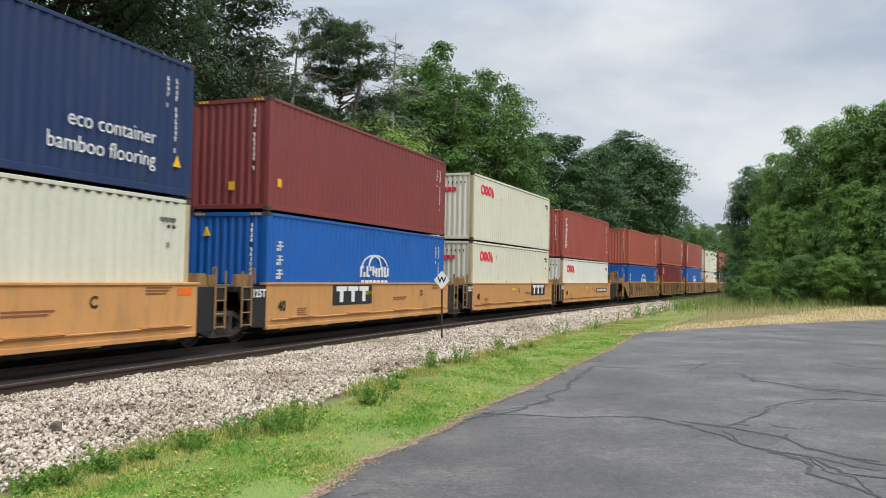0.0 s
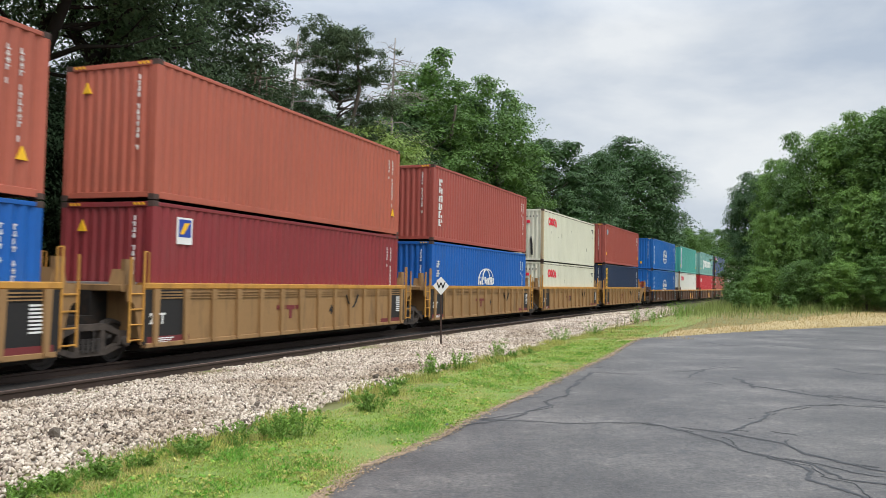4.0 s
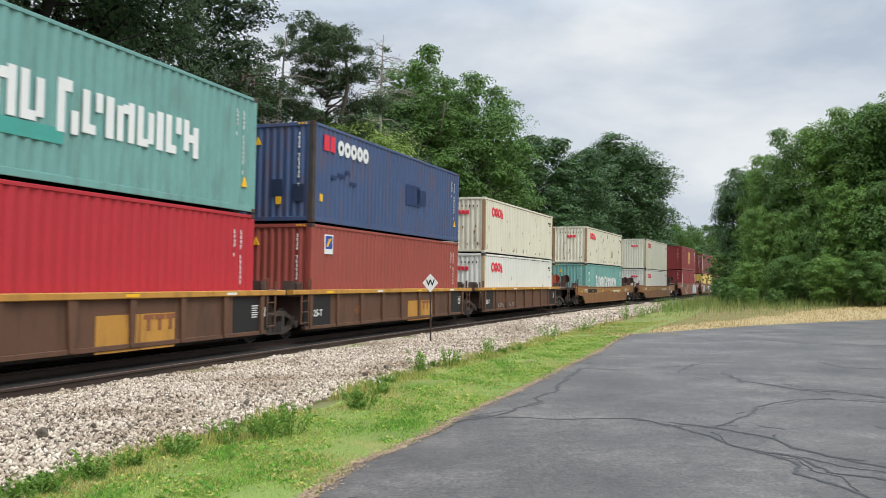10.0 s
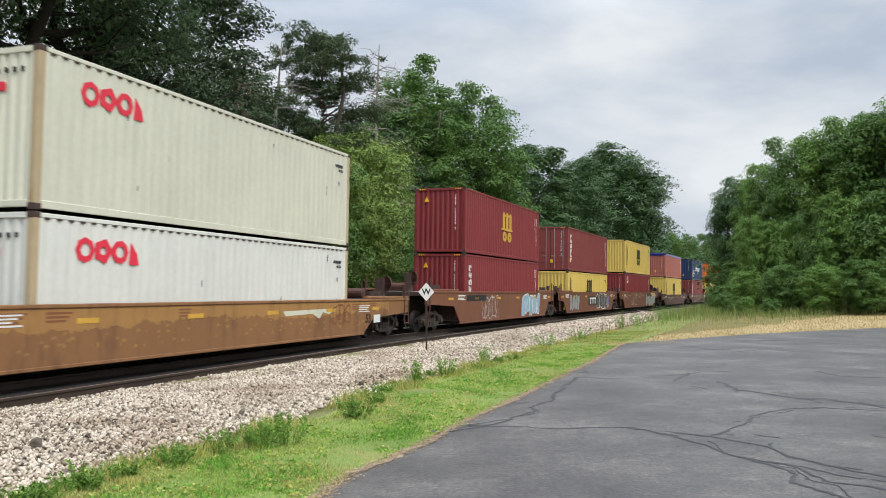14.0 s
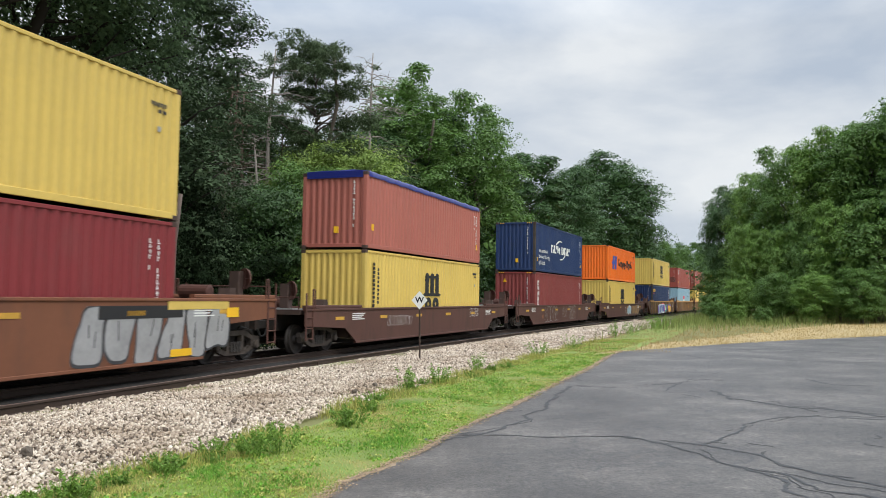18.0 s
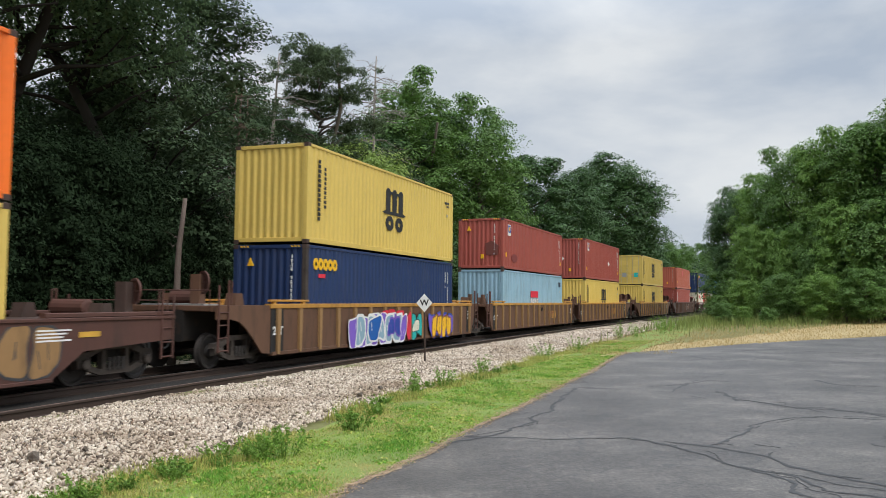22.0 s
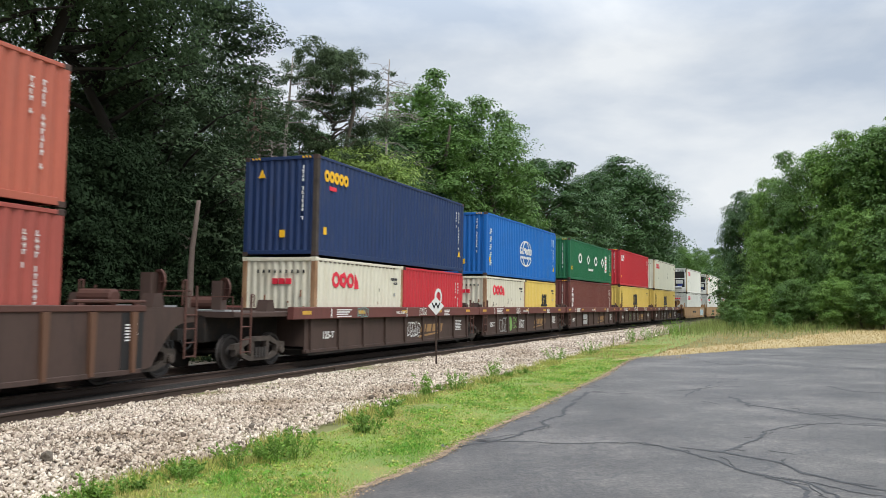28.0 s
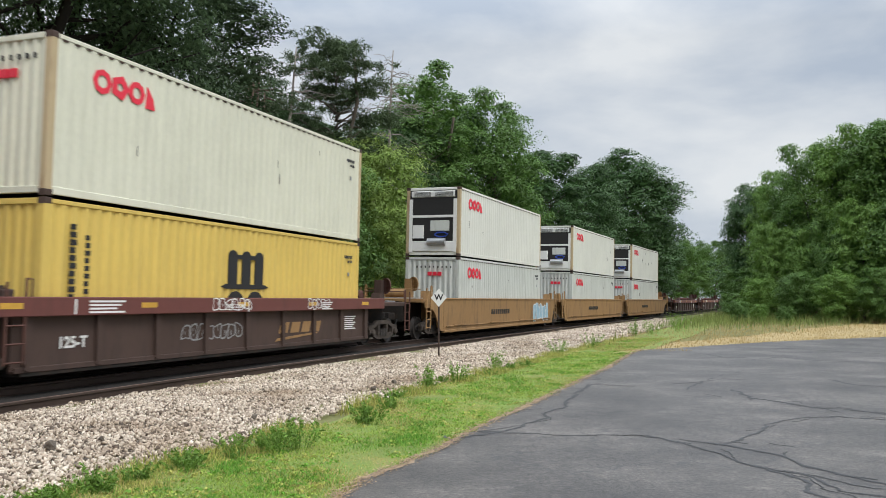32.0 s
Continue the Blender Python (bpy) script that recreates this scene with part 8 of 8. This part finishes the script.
        jobs = {14: [(-1.6, 0.4, 0.75, 1.2, None, "decal_brown", 5)],
                16: [(-4.2, -1.8, 0.35, 1.4, None, "decal_white", 5), (2.2, 5.8, 0.32, 1.5, "pale_blue", "decal_white", 5)],
                17: [(1.6, 5.2, 0.32, 1.5, "spray_dark", "decal_white", 4), (5.26, 5.88, 0.4, 1.35, "decal_blue", "decal_white", 1), (-6.2, -3.6, 0.35, 1.4, "spray_silver", "spray_dark", 4)],
                18: [(-7.3, -5.9, 1.08, 1.4, None, "decal_white", 6), (-4.28, -1.54, 0.4, 1.48, None, "chrome_grey", 5), (-0.67, 0.33, 1.1, 1.5, None, "decal_white", 3), (3.0, 8.0, 0.3, 1.42, "spray_silver", "spray_dark", 6)],
                19: [(-4.6, -2.4, 0.7, 1.02, None, "decal_white", 8), (4.23, 5.56, 0.86, 1.22, None, "decal_white", 6)],
                20: [(-4.43, -1.43, 0.25, 1.24, None, "chrome_grey", 5), (-0.25, 0.93, 0.55, 1.15, None, "chrome_grey", 3), (1.58, 3.5, 0.35, 1.24, None, "chrome_grey", 4)],
                21: [(0.4, 1.4, 0.45, 1.0, None, "decal_white", 3), (1.5, 3.3, 0.35, 1.15, "pale_blue", "decal_white", 3), (3.5, 7.2, 0.3, 1.18, "ttx_tan", "spray_dark", 5)]}
        for n, (x0, x1, za, zb, fill, edge, k) in enumerate(jobs.get(i, [])):
            spray(car, i * 3 + n, f, x0, x1, za, zb, fill, edge, k, 0.11 if fill else 0.07)
        if i == 18:
            bars("yellow_panel", "yellow", 5.67, 1.55, 2.3, 0.2, yy=-f - 0.012, label="pale yellow panel")
            bars("reflector", "decal_yellow", 7.9, 1.38, 0.5, 0.23, yy=-f - 0.013, label="yellow square panel")
            bars("reflector", "decal_yellow", 5.8, 0.5, 0.75, 0.16, yy=-f - 0.012, label="yellow reflector strip")
    elif style_key.startswith("rib53"):
        for sx in (-1, 1):
            for sy in (-1, 1):
                part("guide_rail", shared(("guide", sx, sy), lambda: Shape().box(*sorted((sx * (Lw / 2 + 0.05), sx * (Lw / 2 - 1.9))), *sorted((sy * (b + 0.02), sy * (b - 0.09))), z1 + 0.05, z1 + 0.11, 0.012)
                     .box(*sorted((sx * (Lw / 2 - 0.1), sx * (Lw / 2 - 0.25))), *sorted((sy * b, sy * (b - 0.08))), z1 - 0.01, z1 + 0.06).box(*sorted((sx * (Lw / 2 - 1.6), sx * (Lw / 2 - 1.75))), *sorted((sy * b, sy * (b - 0.08))), z1 - 0.01, z1 + 0.06).mesh("guide_rail")), K["chord"], car, "raised rail over the top edge")
        bars("stencil_bar", "decal_white", Lw / 2 - 0.5, 1.2, 0.36, 0.03, 6)
        name_blocks(2.0, 0.7, 0.36, 0.34, "decal_brown")
        if i < 26:
            bars("yellow_panel", "chord_yellow", 2.9, 1.08, 0.9, 0.42, label="faded yellow panel")
        hose = Shape().tube([(0.3 + 0.4 * q, y - 0.04, 1.3 - 0.8 * q * (1 - q)) for q in (0, 0.15, 0.35, 0.5, 0.65, 0.85, 1)], 0.024, 6)
        if i in (23, 24):
            part("air_hose", hose, "rubber", car, "black hose hanging in a loop")
        if i == 22:
            spray(car, 3, b + 0.076, -3.9, 0.65, 0.2, 1.24, "decal_purple", "decal_white", 6, 0.12)
            spray(car, 11, b + 0.077, -1.6, 0.5, 1.02, 1.34, "decal_red", "dark_red", 3, 0.08)
            spray(car, 12, b + 0.077, 0.7, 1.1, 0.2, 1.3, "decal_red", "dark_red", 1, 0.08)
            spray(car, 4, b + 0.081, -3.4, 0.2, 0.22, 1.22, "pale_blue", "decal_white", 5, 0.2)
            spray(car, 5, b + 0.088, -2.5, -1.5, 0.3, 1.15, "blue", "decal_white", 1, 0.14)
            spray(car, 6, b + 0.088, -0.9, 0.1, 0.4, 1.1, "decal_blue", "decal_purple", 2, 0.2)
            spray(car, 7, b + 0.076, 1.15, 2.15, 0.24, 1.2, "decal_teal", "decal_black", 2, 0.1)
            spray(car, 8, b + 0.081, 1.3, 1.9, 0.5, 0.95, "cream", "decal_black", 1, 0.08)
            spray(car, 9, b + 0.076, 2.9, 5.5, 0.2, 1.22, "decal_purple", "decal_blue", 4, 0.15)
            spray(car, 10, b + 0.082, 3.2, 5.3, 0.24, 1.15, "decal_yellow", "decal_brown", 4, 0.16)
        elif i == 26:
            spray(car, 7, b + 0.0 + 0.002, 0.2, 1.2, z0 + 0.2, z0 + 0.2 + 0.95, None, "decal_white", 3, 0.16)
            spray(car, 8, b + 0.0 + 0.002, 2.0, 3.2, z0 + 0.45, z0 + 0.45 + 0.6, None, "decal_white", 3, 0.16)
    elif style_key == "low40":
        for k in range(5):
            bars("reflector", "worn_reflector", -Lw / 2 - 0.4 + k * (Lw - 0.4) / 4, z1 - 0.10, 0.45, 0.10, yy=face, label="yellow reflector strip")
        bars("stencil_bar", "decal_white", -5.2, z1 - 0.06, 0.9, 0.035, 4, yy=face)
        bars("stencil_bar", "decal_white", 3.4, z1 - 0.1, 0.6, 0.03, 4, yy=face)
        bars("end_mark", "decal_white", -5.55, z1 - 0.04, 0.05, 0.26, yy=face, label="white upright bar")
        bars("stencil_bar", "decal_white", Lw / 2 - 1.6, 1.0, 0.7, 0.03, 7)
        if lower_mark(i):
            s = Shape()
            for k in range(4):
                x = 1.45 + 0.56 * k
                s.extrude([(x, 0.62), (x + 0.42, 0.62), (x + 0.52, 0.9), (x + 0.1, 0.9)], "y", y - 0.002, y + 0.01)
            s.extrude([(1.3, 0.42), (3.4, 0.55), (3.5, 0.60), (1.4, 0.5)], "y", y - 0.002, y + 0.01)
            part("owner_mark", s, "ttx_tan", car, "faded gold owner's mark with a swoosh")
            part("lettering", text_mesh("WELL LD LMT", 0.12, True), "decal_white", car, "white stencil", m=pose(-0.7, face - 0.003, 1.34, 90, 0, 0))
            bars("end_mark", "decal_white", -0.2, 1.5, 0.035, 0.3, yy=face, label="white upright bar")
        fi, fb = b - K["inset"] + 0.004, b + 0.038
        jobs = {27: [(fi, 0.28, 1.39, 0.49, 0.99, None, "decal_white", 5), (fb, -3.9, -3.17, 1.23, 1.52, None, "grey_teal", 4), (fb, 0.9, 1.58, 1.24, 1.5, None, "decal_white", 4)],
                28: [(fi, -4.33, -3.14, 0.34, 1.05, None, "chrome_grey", 3), (fi, -2.84, -2.44, 0.38, 1.05, "spray_green", "spray_green", 1), (fi, -2.24, -1.55, 0.5, 1.04, None, "spray_green", 2),
                     (fi, -1.38, -0.39, 0.5, 0.9, None, "decal_white", 6), (fb, -2.27, -1.6, 1.22, 1.5, None, "decal_white", 4)],
                29: [(fi, -2.97, -1.8, 0.4, 0.68, "spray_silver", "decal_white", 5), (fi, -2.97, -1.8, 0.72, 1.05, "spray_silver", "decal_white", 5)],
                30: [(fb, -1.6, -0.1, 1.24, 1.51, None, "decal_white", 6), (fb, 2.6, 3.8, 1.24, 1.51, None, "decal_white", 5), (fi, -2.9, -2.3, 0.5, 0.9, None, "spray_green", 2), (fi, -1.6, -0.6, 0.45, 1.0, None, "chrome_grey", 5), (fi, 0.0, 0.9, 0.45, 1.0, None, "chrome_grey", 4)],
                31: [(fb, -1.6, -0.1, 1.24, 1.51, None, "decal_white", 6), (fb, 2.6, 3.8, 1.24, 1.51, None, "decal_white", 5), (fi, -2.4, -0.2, 0.6, 0.95, None, "chrome_grey", 8)]}
        for n, (ff, x0, x1, za, zb, fill, edge, k) in enumerate(jobs.get(i, [])):
            spray(car, i * 5 + n, ff, x0, x1, za, zb, fill, edge, k, 0.2)
    elif style_key == "smooth53":
        s = Shape()
        for k in range(9):
            s.box(-2.4 + 0.3 * k, -2.2 + 0.3 * k, y - 0.002, y + 0.01, 0.85, 1.07)
        part("number_mark", s, "decal_black", car, "row of dark number blocks")
        if i == 32:
            spray(car, i, b + 0.004, 4.2, 7.2, z0 + 0.12, z0 + 1.07, "pale_blue", "decal_white", 5)


def lower_mark(i):
    return 27 <= i <= 31


def spray(car, seed, f, x0, x1, z0, z1, fill, edge, n, t=0.12):
    """A sprayed row of swollen shapes: fill under an outline of width t, each paint one thin layer. f: distance of the face from the middle."""
    rng = random.Random(seed * 7 + 1)
    body, rim = Shape(), Shape()
    w, h = (x1 - x0) / n, z1 - z0
    for k in range(n):
        cx, cz = x0 + (k + 0.5) * w + rng.uniform(-0.06, 0.06) * w, (z0 + z1) / 2 + rng.uniform(-0.05, 0.05) * h
        p1, p2, slant = rng.uniform(0, 6.28), rng.uniform(0, 6.28), rng.uniform(-0.12, 0.18)
        ring = []
        for q in range(26):
            a = 6.2832 * q / 26
            c, d = math.cos(a), math.sin(a)
            r = 1 + 0.13 * math.sin(2 * a + p1) + 0.13 * math.sin(3 * a + p2)
            u, v = r * math.copysign(abs(c) ** 0.6, c), r * math.copysign(abs(d) ** 0.6, d)
            ring.append((u, v))

        def at_ring(g):
            return [(cx + 0.52 * w * g * u + slant * h * 0.5 * v * g, -f - 0.004, min(max(cz + 0.48 * h * g * v, z0 - 0.02), z1 + 0.02)) for u, v in ring]
        m = len(ring)
        if fill:
            body.add([(x, -f - 0.001 - 0.0004 * k, z) for x, _, z in at_ring(1.0)], [tuple(range(m))])
        rim.add(at_ring(1.0) + at_ring(1.0 - t), [(q, (q + 1) % m, m + (q + 1) % m, m + q) for q in range(m)])
        # inner strokes
        for _ in range(rng.choice((1, 2, 2))):
            ux, uz, dx, dz = rng.uniform(-0.2, 0.2) * w, rng.uniform(-0.22, 0.22) * h, rng.uniform(-0.12, 0.12) * w, rng.uniform(0.08, 0.2) * h
            g = max(0.018, t * 0.3 * w)
            rim.add([(cx + ux - g / 2, -f - 0.0045, cz + uz - dz), (cx + ux + g / 2, -f - 0.0045, cz + uz - dz), (cx + ux + dx + g / 2, -f - 0.0045, cz + uz + dz), (cx + ux + dx - g / 2, -f - 0.0045, cz + uz + dz)], [(0, 1, 2, 3)])
    if fill:
        part("graffiti", body, fill, car, "sprayed graffiti shapes")
    part("graffiti", rim, edge, car, "sprayed graffiti outlines")


SPEED, GAIN = 17.17, 0.0170


def motions():
    """The whole train rolls along the track's curve; every car and container is keyed once a second."""
    for ob, mid, local in MOVES:
        rows = []
        for t in range(33):
            s = mid - SPEED * t - 0.5 * GAIN * t * t
            rows.append((t, on_track(s) @ local))
        walk(ob, rows)


build_ground()
build_lot()
build_verge()
build_track()
bed = build_ballast()
build_trees()
dead_tree(*at(338, 23), 4.8, 27, 2, 4, "pale_bark", (0.13, 0.06))
for k, (px, d, h) in enumerate(((425, 39, 12.6), (450, 40, 13.4), (475, 41, 12.2), (555, 45, 11.0), (650, 50, 12.0))):
    dead_tree(*at(px, d), h, 40 + k, 30, 3 - 2 * k, "brown_twig")
dead_tree(*at(505, 41), 14.6, 21, 34, 2)
dead_tree(*at(525, 38), 9.5, 25, 16, -6)
dead_tree(*at(697, 52), 17.8, 22, 80)
dead_tree(*at(735, 53), 9.5, 24, 40)
build_sign()
build_train()
build_grass()
build_litter()
build_weeds()
build_far_woods()
build_undergrowth()
build_stones(bed)
motions()
